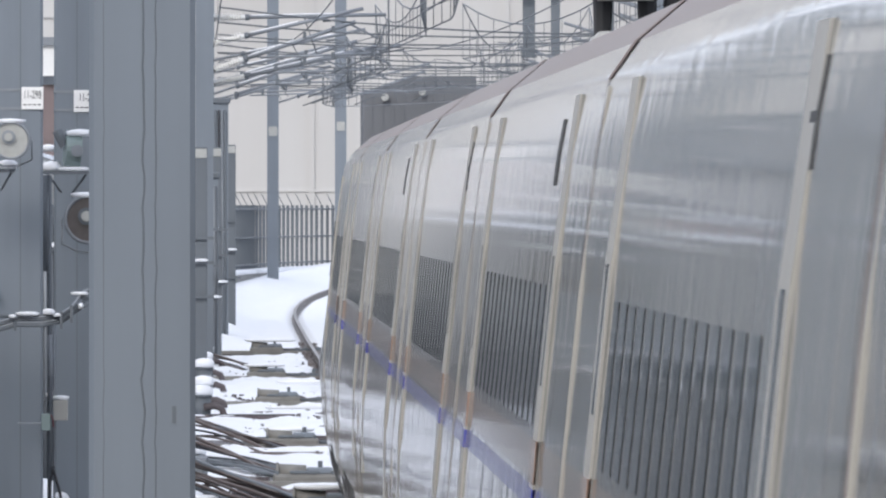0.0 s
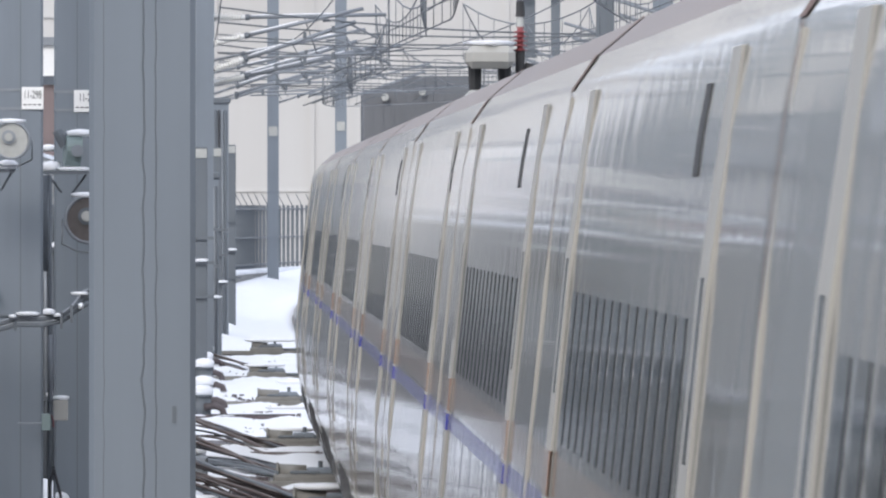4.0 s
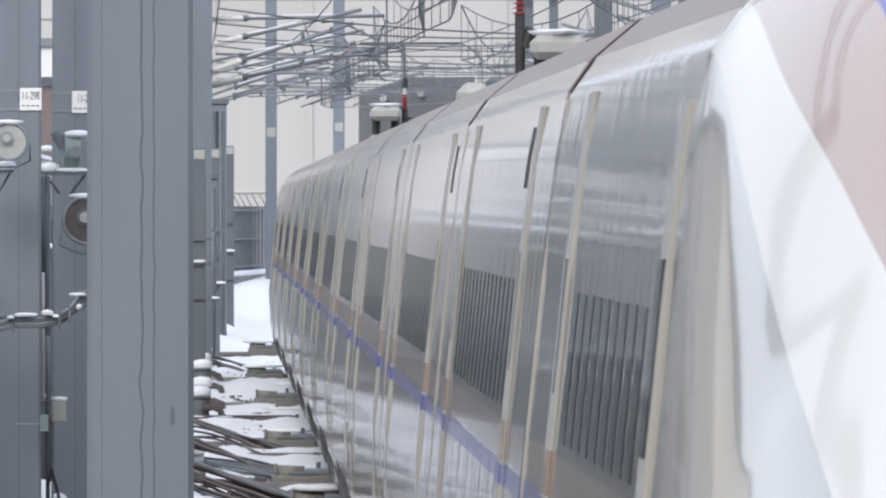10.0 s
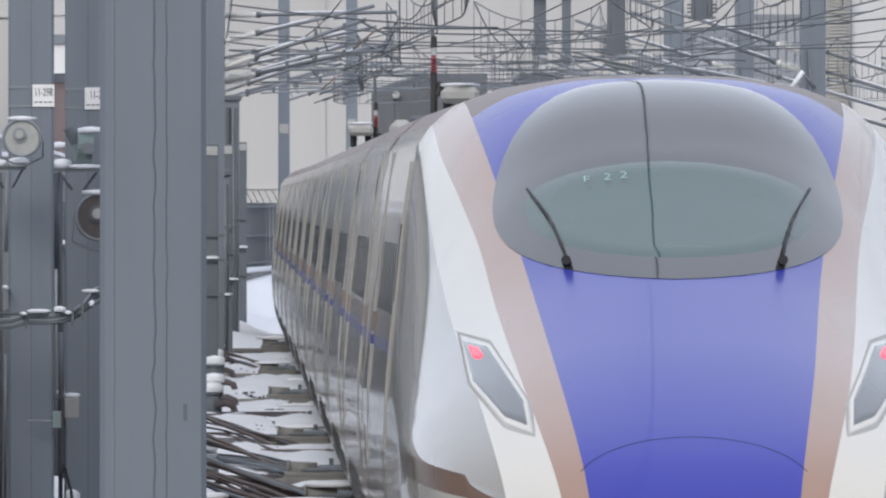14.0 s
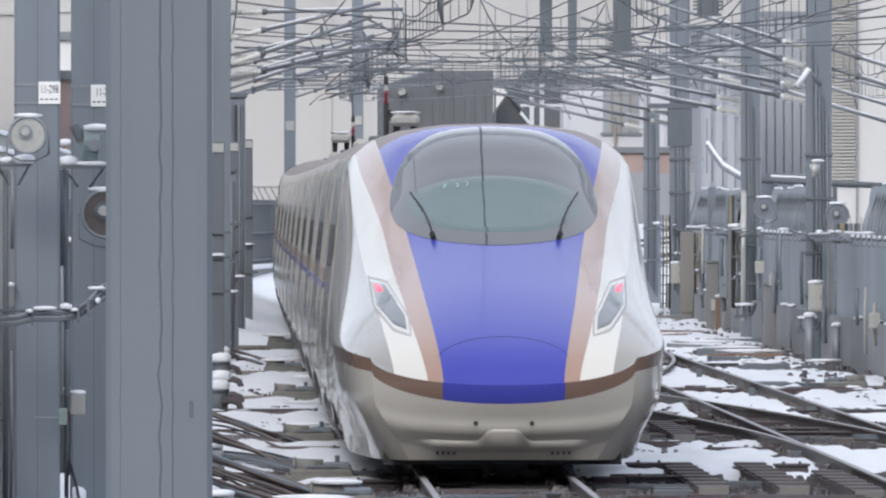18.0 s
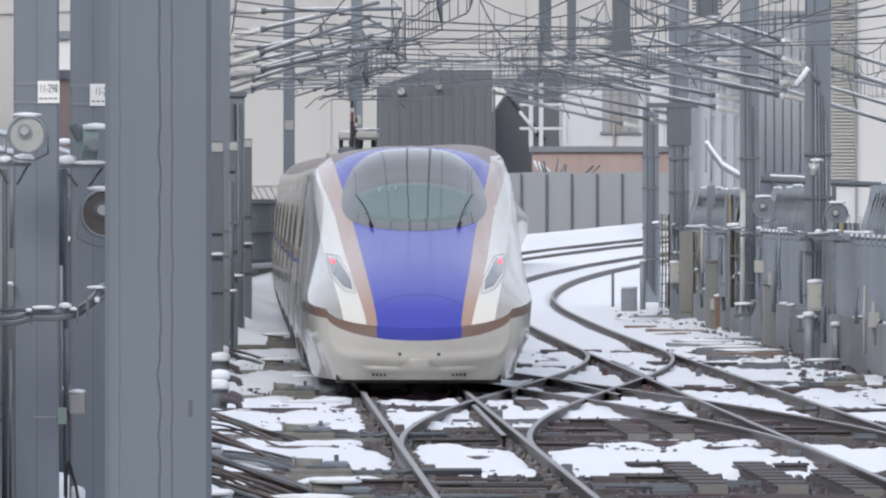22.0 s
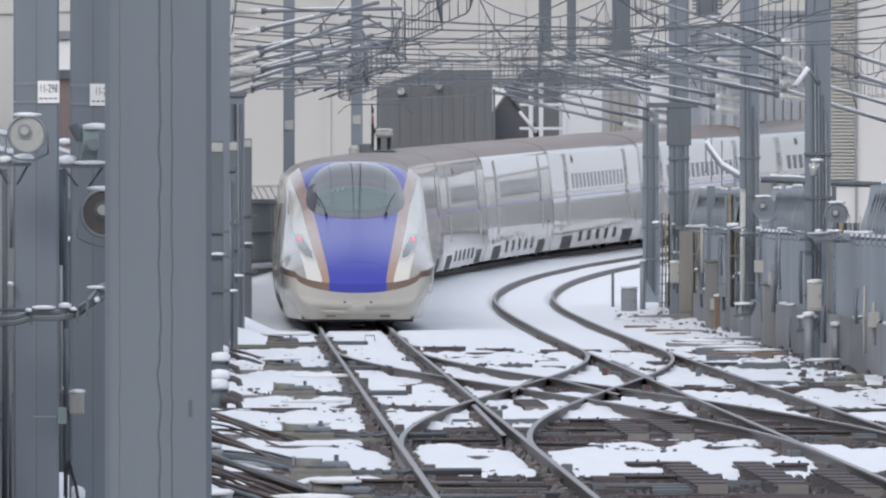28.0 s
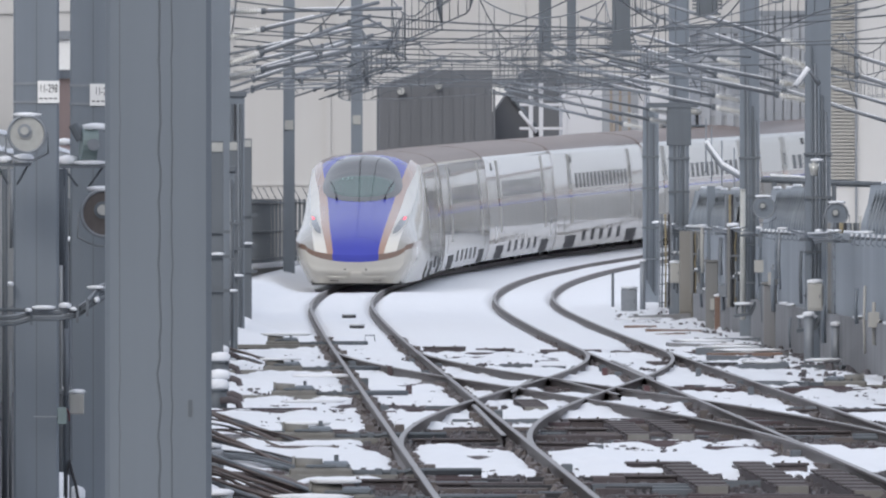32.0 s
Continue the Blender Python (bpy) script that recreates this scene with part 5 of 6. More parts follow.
post("pipe_post", 10.391, 345, -0.2, 0.669, 0.09, GALV, "grey upright pipe capped with snow", "pipe", True, "upright pipes")
post("pipe_post", 10.710, 340, -0.2, 0.530, 0.075, GALV, "grey upright pipe capped with snow", "pipe", True, "upright pipes")
post("pipe_post", 10.091, 470, 0.0, 1.246, 0.07, GALV, "thin grey marker pipe at the barrier's end", "pipe", True, "upright pipes")
post("pipe_post", 9.518, 478, 0.05, 0.938, 0.035, STEEL_DARK, "thin dark stake standing in the snow", "stake", False)
post("white_pole", 10.617, 398, 0.3, 2.979, 0.06, LENS, "pale conduit pole on the barrier", "pole", False)


def cabinet(x, y, z0, z1, w, mat, label, cat="cabinet", snow=True):
    c = thing("trackside_cabinet", label, cat, "trackside cabinets", at=(x, y, z0))
    h = z1 - z0
    box("case", -w / 2, w / 2, -0.2, 0.2, 0, h, mat, c, "", 0.015)
    box("door", -w * 0.42, w * 0.42, -0.215, -0.19, h * 0.08, h * 0.92, mat, c, "", 0.006)
    box("handle", w * 0.28, w * 0.34, -0.235, -0.21, h * 0.45, h * 0.6, STEEL_DARK, c)
    if snow:
        lump("snow_top", (w * 0.55, 0.24, 0.07), SNOW, x, c, (0, 0, h))
    return c


cabinet(10.594, 348, 0.774, 1.275, 0.266, STONE, "beige switch box with a snow cap")
cabinet(10.925, 425, -0.1, 0.642, 0.425, BRONZE, "rusty brown trackside cabinet", "cabinet", True)
cabinet(10.462, 452, 0.826, 1.291, 0.239, STONE, "small pale box on a mast")
cabinet(9.676, 466, 0.0, 0.628, 0.384, GALV, "grey trackside cabinet in the snow")
cabinet(10.681, 450, 0.0, 2.052, 0.318, TAN, "ochre concrete pilaster against the barrier", "pilaster", False)

# capped posts and troughs on the left
for i, (py, d) in enumerate(((640, 346), (672, 322), (700, 300), (735, 268), (725, 276))):
    vent = post("vent_post", -0.17 - 0.02 * (i % 2), d, -0.2, 0.12 + 0.06 * (i % 3), 0.15, STEEL_DARK, "stubby dark vent post with a bent pipe, capped with snow", "vent post", True, "vent posts")
    bar("elbow", [(0.05, -0.14, 0.18), (0.2, -0.16, 0.2), (0.3, -0.16, 0.16), (0.33, -0.16, 0.05), (0.33, -0.16, -0.02)], 0.05, SLEEPER, vent, "dark brown bent pipe", 8)
    rod("flange", (0.33, -0.16, 0.0), (0.33, -0.16, 0.03), 0.08, STEEL_DARK, vent, "", None, 10)
# short posts, sign plates and snowy brackets in front of the left masts
for x, d, z1, w in ((-0.224, 318, 3.762, 0.22), (0.043, 365, 3.907, 0.2), (0.371, 420, 4.126, 0.2), (-0.081, 345, 3.825, 0.13)):
    m = thing("signal_post", "dark grey cable post with a pale plate", "post", "cable posts", at=(x, d, -0.2))
    box("shaft", -w / 2, w / 2, -0.08, 0.08, 0, z1 + 0.2, STEEL_DARK, m, "", 0.01)
    box("pale_plate", -w * 0.45, w * 0.45, -0.1, -0.085, z1 + 0.02, z1 + 0.17, LENS, m, "pale plate")
    for k in range(3):
        z = 2.303 + 0.2 - 0.55 * k
        z += 0.3 * noise.noise((d * 0.37, k * 1.7, 0))
        box("bracket", -0.2, 0.22, -0.14, -0.085, z, z + 0.05, STEEL_DARK, m)
        if (k + int(d)) % 2:
            lump("snow_lump", (0.1 + 0.03 * k, 0.1, 0.05), SNOW, x + k, m, (0.05 * k - 0.05, -0.11, z + 0.045))

for x, d, z1, w in ((0.129, 400, 4.980, 0.34), (-0.021, 352, 3.349, 0.2)):
    m = thing("cable_column", "dark grey steel cable column with a flared cap", "column", "cable columns", at=(x, d, -0.2))
    vs, fs = h_section(w, 0.28, z1 + 0.2)
    link("shaft", vs, fs, STEEL, m)
    box("cap", -w * 0.62, w * 0.62, -0.2, 0.2, z1 + 0.14, z1 + 0.26, STEEL_DARK, m, "flared cap", 0.02)
    for k in range(4):
        bar("riser_cable", [(-w * 0.3 + 0.2 * w * k, -0.17, 0.2), (-w * 0.25 + 0.2 * w * k, -0.18, 1.8), (-w * 0.3 + 0.2 * w * k, -0.17, z1)], 0.02, (STEEL_DARK, BLACKP, GALV)[k % 3], m)

# ---- buildings behind ----
FAR = 780


def facade(x0, x1, y0, y1, z0, z1, mat, label, courses=0, piers=0):
    """A far building: wall block with shallow floor bands and piers."""
    b = thing("building", label, "building", "far buildings", at=((x0 + x1) / 2, y0, z0))
    w, h = (x1 - x0) / 2, z1 - z0
    box("wall", -w, w, 0, y1 - y0, 0, h, mat, b)
    for i in range(courses):
        z = h * (i + 1) / (courses + 1)
        box("floor_band", -w - 0.03, w + 0.03, -0.06, 0.02, z - 0.05, z + 0.05, mat, b)
    for i in range(piers):
        x = -w + 2 * w * (i + 0.5) / piers
        box("pier", x - 0.12, x + 0.12, -0.1, 0.02, 0, h, mat, b)
    box("roof_edge", -w - 0.1, w + 0.1, -0.12, y1 - y0, h, h + 0.2, GALV, b)
    return b


# Shed cladding lightened a little; the haze before it is in the colour.
SHED = material("hazed_weathered_cladding", (0.145, 0.152, 0.165), 0.7, 0.0, 1.2, 0.1, 0.1, 0.4)
TAN_ = material("tan_siding", (0.33, 0.29, 0.25), 0.8, 0.0, 1.5, 0.1, 0.1, 0.2)
PINK = material("faded_red_brick", (0.47, 0.36, 0.33), 0.85, 0.0, 2.5, 0.12, 0.2, 0.2)
PALE = material("pale_painted_panel", (0.62, 0.63, 0.66), 0.6, 0.0, 1.0, 0.05, 0.05, 0.15)
facade(-6.071, 30.400, 800, 815, -1.0, 30, BEIGE, "tall beige concrete building with faint floor bands", 6, 9)
facade(-11.216, -4.719, 420, 440, -0.2, 14, BEIGE, "beige building behind the line columns", 3, 2)
facade(-3.895, -3.516, 430, 440, -0.2, 5.499, PINK, "faded red brick building seen between columns", 0, 0)
facade(-5.322, -2.722, 520, 530, -0.2, 12, BEIGE, "beige wall seen between the columns", 2, 0)
facade(-4.313, -2.875, 470, 480, -0.2, 6.720, WHITEP, "white gable wall seen between columns", 0, 0)

STAIN_WALL = material("mossy_grey_concrete", (0.48, 0.48, 0.465), 0.85, 0.0, 1.6, 0.12, 0.15, 0.5, (0.35, 0.347, 0.33))
# Dark plinth colour, added so that the train windows mirror something darker.
FOOT_WALL = material("darkened_plinth_concrete", (0.21, 0.207, 0.197), 0.8, 0.0, 1.6, 0.12, 0.15, 0.4, (0.10, 0.10, 0.095))
PINK_WALL = material("faded_pink_render", (0.44, 0.33, 0.34), 0.85, 0.0, 2.0, 0.1, 0.1, 0.2)
# plain buildings closing the place behind the parapet, for the train's side to mirror
CREAM = material("cream_rendered_wall", (0.74, 0.71, 0.655), 0.85, 0.0, 0.9, 0.08, 0.08, 0.3, (0.62, 0.59, 0.54))
facade(-9.0, -5.0, 90, 292, -0.2, 5.0, CREAM, "long cream rendered building behind the parapet", 1, 0)
grey_hall = facade(-9.0, -5.2, 300, 415, -0.2, 6.6, GREYB, "blue-grey panelled hall with snow on its ledges", 0, 12)
for z, w in ((4.7, 0.14), (5.6, 0.1), (6.3, 0.12)):
    box("ledge", 1.9, 2.1, 2, 112, z - 0.08, z, GALV, grey_hall)
    box("ledge_snow", 1.9, 2.12, 4, 108, z, z + w, SNOW, grey_hall, "snow along the ledge")
# Unseen block added on the right; it darkens what the nose cheek mirrors.
facade(27.0, 31.0, -60, 425, -0.2, 9.0, GREYB, "unseen grey wall added to darken reflections in the nose", 2, 0)
# unseen plain wall added on the left to close the place and darken the cheek's reflections
facade(-19.0, -15.0, 24, 640, -0.2, 7.5, BEIGE, "unseen beige wall added for the nose to mirror", 0, 0)

# parapet along the line, behind the columns: a lower wall with a snowy ledge, a narrow upper course and snow on top
for k in range(20):
    y0 = 150 + k * 19.5
    q = thing("line_parapet", "weathered grey concrete parapet topped with snow beside the line", "parapet", "line parapets", at=(-3.5, y0, -0.2))
    box("panel", -0.1, 0.1, 0, 19.4, 1.35, 3.7, STAIN_WALL, q)
    box("plinth", -0.1, 0.13, 0, 19.4, 0, 1.35, FOOT_WALL, q, "dark plinth added for the train windows to mirror")
    box("upper_course", -0.22, -0.06, 0, 19.4, 3.7, 4.0, PINK_WALL if 2 < k < 6 else STAIN_WALL, q, "narrow upper course")
    for j in range(5):
        box("rib", 0.1, 0.16, 1.9 + 3.9 * j - 0.12, 1.9 + 3.9 * j + 0.12, 1.36, 3.6, STAIN_WALL, q)
    for nm, x, z in (("ledge_snow", 0.02, 3.7), ("snow_top", -0.14, 4.0)):
        vs, fs, n = [], [], 26
        for i in range(n + 1):
            h = 0.09 + 0.05 * noise.noise((i * 0.45 + k * 7, z, 2))
            w = 0.11 + 0.02 * noise.noise((i * 0.6 + k * 5, z, 8))
            y = 0.05 + 19.3 * i / n
            vs += [(x - w, y, z), (x - w * 0.8, y, z + h * 0.8), (x, y, z + h), (x + w * 0.8, y, z + h * 0.8), (x + w, y, z)]
        for i in range(n):
            fs += [(i * 5 + j, i * 5 + j + 1, i * 5 + j + 6, i * 5 + j + 5) for j in range(4)]
        link(nm, vs, fs, SNOW, q, "band of snow", True)
# cables with snow running along the parapet's foot
q = thing("cable_rack", "snowy bundle of grey cables on brackets along the parapet", "cable", at=(-3.3, 0, 0))
for j in range(3):
    bar("cable", [(0.06 * j, 90 + 3 * i, 1.62 + 0.03 * j + 0.05 * noise.noise((i * 0.5, j * 3, 1))) for i in range(56)], 0.035, (STEEL_DARK, GALV, STEEL_DARK)[j], q)
bar("cable_snow", [(0.06, 90 + 1.5 * i, 1.72 + 0.05 * noise.noise((i * 0.4, 6, 1))) for i in range(111)], 0.05, SNOW, q, "ragged snow on the cables")
for i in range(19):
    box("bracket", -0.1, 0.2, 92 + 9 * i, 92.1 + 9 * i, 1.5, 1.58, STEEL_DARK, q)

# dark gabled shed
shed = thing("shed", "dark weathered gabled shed above the curve", "building", at=(5.591, 720, 1.404))
prof = [(0, 0), (0, 5.675), (1.906, 6.247), (4.235, 6.268), (4.235, 0)]
vs = [(x, 0, z) for x, z in prof] + [(x, 14, z) for x, z in prof]
link("wall", vs, [(0, 1, 2, 3, 4), (9, 8, 7, 6, 5)] + [(i, (i + 1) % 5, (i + 1) % 5 + 5, i + 5) for i in range(5)], SHED, shed)
for k in range(11):
    box("batten", 0.254 + k * 0.4, 0.339 + k * 0.4, -0.05, 0.01, 0.3, 5.548, SHED, shed)
for px, pz in ((0.805, 5.464), (2.202, 5.675)):
    rod("wall_lamp", (px, -0.3, pz), (px, -0.02, pz), 0.14, LENS, shed, "pale wall lamp", sides=14)
ext = thing("shed", "dark lean-to with a slanting stair beside the shed", "building", at=(9.962, 730, 1.384))
prof = [(0, 0), (0, 4.595), (0.644, 5.539), (1.288, 6.355), (2.899, 6.355), (2.899, 0)]
vs = [(x, 0, z) for x, z in prof] + [(x, 10, z) for x, z in prof]
link("wall", vs, [(0, 1, 2, 3, 4, 5), (11, 10, 9, 8, 7, 6)] + [(i, (i + 1) % 6, (i + 1) % 6 + 6, i + 6) for i in range(6)], SHED, ext)
bar("stair_rail", [(0.601, -0.1, 5.496), (1.932, -0.1, 3.757)], 0.12, STEEL_DARK, ext)
facade(10.036, 10.890, 745, 747, 2.0, 7.272, WHITEP, "white gable glimpsed beside the shed", 0, 0)
frame_t = thing("scaffold", "white painted steel frame with crossbars", "scaffold", at=(10.541, 700, 4.736))
for x in (0.412, 0.782, 1.647):
    box("upright", x - 0.08, x + 0.08, -0.06, 0.06, 0, 2.306, PALE, frame_t)
for z in (1.524, 0.659, 2.141):
    box("crossbar", 0, 1.750, -0.05, 0.05, z - 0.05, z + 0.05, PALE, frame_t)
bar("brace", [(0, -0.08, 1.276), (0.618, -0.08, 0.494)], 0.07, PALE, frame_t)
facade(12.467, 13.741, 710, 716, 1.423, 7.061, PALE, "pale panelled building side", 1, 2)
house = facade(12.188, 15.112, 700, 712, 1.442, 7.042, PALE, "white rendered house with a wide dark window", 0, 0)
hx = (12.188 + 15.112) / 2
hw = box("window", 13.547 - hx, 14.865 - hx, -0.05, 0.02, 5.271 - 1.442, 6.959 - 1.442, GREYB, house, "wide greyish window")
for px in (13.876, 14.206, 14.535):
    box("mullion", px - hx - 0.05, px - hx + 0.05, -0.09, -0.04, 5.271 - 1.442, 6.959 - 1.442, TAN_, hw)
box("sill", 13.465 - hx, 14.947 - hx, -0.12, 0.0, 5.189 - 1.442, 5.271 - 1.442, GALV, hw)
bar("drain_pipe", [(13.979 - hx, -0.16, 0.1), (13.979 - hx, -0.16, 5.868 - 1.442)], 0.05, TAN_, house, "tan drain pipe")
awning = thing("tool_heap", "jumble of snowy pipes leaning before the wall", "debris", at=(11.352, 652, 3.681))
random.seed(71)
for k in range(12):
    ax = random.uniform(-0.9, 0.9)
    bar("pipe", [(ax, 0, -0.1), (ax + random.uniform(-0.4, 0.4), random.uniform(-0.1, 0.1), random.uniform(0.2, 0.55))], 0.035, (GALV, STEEL_DARK, SNOW)[k % 3], awning)
facade(15.058, 16.580, 690, 705, 1.461, 7.752, PALE, "pale grey building behind the masts", 2, 2)
facade(10.424, 16.578, 660, 664, 1.518, 4.430, PINK, "faded red brick wall beyond the track", 1, 0)
facade(15.661, 17.638, 640, 655, 1.556, 8.333, GREYB, "grey building with steel uprights", 4, 5)
facade(18.092, 19.878, 660, 675, 1.518, 9.089, GREYB, "grey glazed building with window bands", 7, 6)
louvre = facade(18.741, 22.800, 600, 615, 1.633, 14, BEIGE, "plain beige building with a louvred strip", 0, 0)
slat2 = None
for i in range(58):
    z = 3.256 - 1.633 + i * 0.106
    x0 = -(22.800 - 18.741) / 2
    if slat2 is None:
        slat2 = box("louvre", x0 + 0.02, x0 + 0.741, -0.09, -0.01, -0.025, 0.025, DOOR, louvre)
        slat2.location = (0, 0, z)
    else:
        o = slat2.copy()
        scene.collection.objects.link(o)
        o.location = (0, 0, z)
box("corner_trim", x0 + 0.776, x0 + 0.829, -0.12, 0.0, 0, 12, GALV, louvre)

# parapet walls beyond the curve
for k in range(19):
    x0 = 8.979 + k * 0.85
    box("parapet_panel", x0, x0 + 0.846, 648, 648.15, 0.3, 3.702 + 0.02 * (k % 3), GREYB)
    pp = box("joint_post", x0 + 0.8, x0 + 0.87, 647.9, 648.0, 0.3, 3.665, STEEL_DARK)
    pp.parent = bpy.data.objects["parapet_panel" if k == 0 else "parapet_panel.%03d" % k]
    tagged(bpy.data.objects["parapet_panel" if k == 0 else "parapet_panel.%03d" % k], "grey parapet panel beyond the curving track", "wall panel", "parapet panels")
STAIR = thing("snowy_stair", "steel stair with snow along its slanting rail", "stair", at=(14.859, 600, 3.221))
pts = [(0, 0, 1.324), (0.176, 0, 1.059), (0.494, 0, 0.618), (0.882, 0, 0.388), (1.165, 0, 0.212)]
bar("stringer", pts, 0.09, GALV, STAIR)
bar("rail_snow", [(x, y - 0.02, z + 0.1) for x, y, z in pts], 0.07, SNOW, STAIR)
for x, y, z in pts:
    bar("baluster", [(x, y, z - 0.9), (x, y, z + 0.8)], 0.025, GALV, STAIR)


# ---- clutter on and before the barrier ----
def cable_ladder(x, y, z0, z1, w, label):
    t = thing("cable_ladder", label, "cable ladder", "cable ladders", at=(x, y, z0))
    h = z1 - z0
    for sx in (-w / 2, w / 2):
        box("stile", sx - 0.02, sx + 0.02, -0.03, 0.03, 0, h, GALV, t)
    n = int(h / 0.22)
    for i in range(n):
        box("rung", -w / 2, w / 2, -0.02, 0.02, 0.1 + i * 0.22, 0.13 + i * 0.22, GALV, t)
    for i in range(3):
        bar("cable", [(-w * 0.3 + w * 0.3 * i, -0.05, 0), (-w * 0.25 + w * 0.3 * i, -0.06, h * 0.5), (-w * 0.3 + w * 0.3 * i, -0.05, h)], 0.025, (STEEL_DARK, CABLE_OCHRE, BLACKP)[i], t)
    return t


CABLE_OCHRE = material("weathered_ochre_cable", (0.30, 0.25, 0.15), 0.6, 0, 10, 0.15, 0.1)
cable_ladder(11.022, 347, 0.535, 2.372, 0.306, "grey cable ladder rising beside a mast")
cable_ladder(10.304, 455, 0.237, 2.445, 0.268, "grey cable ladder beside a dark mast")
cable_ladder(11.35, 343, 0.2, 2.15, 0.26, "grey cable ladder between the barrier panels")
for i, (x, d, z, w) in enumerate(((11.25, 344, 1.05, 0.5), (11.3, 340, 1.5, 0.6), (11.45, 338, 0.7, 0.5), (10.72, 402, 1.2, 0.35), (10.7, 406, 1.7, 0.4), (11.4, 341, 2.0, 0.55), (10.55, 452, 1.5, 0.4))):
    q = thing("pipe_bracket", "steel cross bracket with clamped pipes and snow", "bracket", "pipe brackets", at=(x, d, z))
    box("cross_bar", -w / 2, w / 2, -0.04, 0.04, -0.03, 0.03, GALV, q)
    for k in range(4):
        px = -w * 0.4 + w * 0.27 * k
        bar("pipe", [(px, -0.08, -0.45 - 0.08 * k), (px + 0.015, -0.08, 0), (px, -0.08, 0.3 + 0.1 * ((k + i) % 3))], 0.022, (STEEL_DARK, STONE, GALV, STEEL)[(k + i) % 4], q)
        box("clamp", px - 0.035, px + 0.035, -0.12, -0.03, -0.02, 0.03, STEEL_DARK, q)
    lump("snow_top", (w * 0.3, 0.07, 0.05), SNOW, i, q, (0.05 * (i % 3) - 0.05, 0, 0.03))
cable_ladder(10.790, 415, 0.644, 2.902, 0.171, "narrow cable ladder on the barrier")
dome = thing("security_dome", "pale security dome on a bracket with snow", "camera", at=(10.624, 350, 3.346))
bm = bmesh.new()
add_rod(bm, (0, -0.3, -0.12), (0, -0.3, 0.1), 0.06, 0.1, 16)
part("dome", bm, LENS, dome, "", True)
box("bracket", -0.03, 0.03, -0.32, 0.05, 0.1, 0.14, LENS, dome)
lump("snow_top", (0.12, 0.2, 0.05), SNOW, 3, dome, (0.06, -0.2, 0.14))
hook = thing("mast_bracket", "tilted bracket heavy with snow on a mast", "bracket", at=(10.500, 349.6, 4.993))
bar("arm", [(-0.22, -0.1, -0.16), (0.02, -0.1, 0.16), (0.22, -0.1, -0.12)], 0.05, GALV, hook)
bar("arm_snow", [(-0.22, -0.13, -0.13), (-0.1, -0.13, 0.03), (0.02, -0.13, 0.2)], 0.055, SNOW, hook)
random.seed(33)
for i in range(44):
    s = random.uniform(300, 478)
    p = on_line(s, OFF - 0.14)[0]
    z0 = random.uniform(-0.1, 1.3)
    z1 = min(2.2, z0 + random.uniform(0.5, 1.4))
    c = thing("wall_conduit", "thin conduit running up the barrier", "conduit", "wall conduits", at=(p.x, p.y, 0))
    bar("pipe", [(0, 0, z0), (-0.02, 0, (z0 + z1) / 2), (0, 0, z1)], random.choice((0.025, 0.035, 0.05)), random.choice((GALV, STEEL_DARK, STONE, STEEL)), c)
    if i % 3 == 0:
        box("clip_box", -0.1, 0.08, -0.25, 0.25, z0 + 0.3, z0 + 0.55, random.choice((STONE, GALV)), c)
for i in range(2):
    s = (352, 396)[i]
    p = on_line(s, OFF - 0.1)[0]
    st = thing("stay_frame", "short steel stay with insulators on the barrier", "bracket", "barrier stays", at=(p.x, p.y, 0.38))
    bar("foot", [(-0.45, 0, 0), (-0.1, 0, 0.06), (0.0, 0, 0.3)], 0.04, STEEL_DARK, st)
    for k in range(3):
        vs, fs = ribbed((-0.4 + 0.13 * k, 0, 0.05), (-0.4 + 0.13 * k, 0, 0.24), 0.05, 4)
        link("insulator", vs, fs, GALV, st, "", True)
    lump("snow_lump", (0.2, 0.25, 0.06), SNOW, i, st, (-0.25, 0, 0.24))
for i in range(16):
    s = random.uniform(300, 475)
    p = on_line(s, OFF)[0]
    snow_cap(p.x - 0.05, p.y, 0.73, 0.1, random.uniform(0.6, 1.6), 0.05, i + 200)

# recesses in the barrier with upright cables
for px0, px1, d, z0, z1 in ((10.480, 10.825, 404, 0.522, 2.245), (10.881, 11.455, 349, 0.368, 2.369), (10.717, 10.914, 446, 0.616, 2.059)):
    q = thing("cable_recess", "dark recess in the barrier crowded with upright cables", "cable recess", "cable recesses", at=((px0 + px1) / 2, d, z0))
    w, h = (px1 - px0) / 2, z1 - z0
    box("back_board", -w, w, 0, 0.06, 0, h, STEEL_DARK, q)
    for sx in (-w, w):
        box("jamb", sx - 0.03, sx + 0.03, -0.1, 0.06, 0, h, CONCRETE, q)
    for k in range(6):
        x = -w * 0.8 + 1.6 * w * k / 5
        bar("cable", [(x + 0.03 * noise.noise((k, j * 0.9, d)), -0.05, h * j / 8) for j in range(9)], 0.016, (GALV, BLACKP, CABLE_OCHRE, STEEL, STONE, GALV)[k], q)
    for z in (0.35, 0.62):
        box("cross_bar", -w, w, -0.09, -0.06, h * z, h * z + 0.04, GALV, q)
    lump("snow_lump", (w * 0.5, 0.12, 0.04), SNOW, d, q, (0, -0.08, h * 0.35 + 0.04))
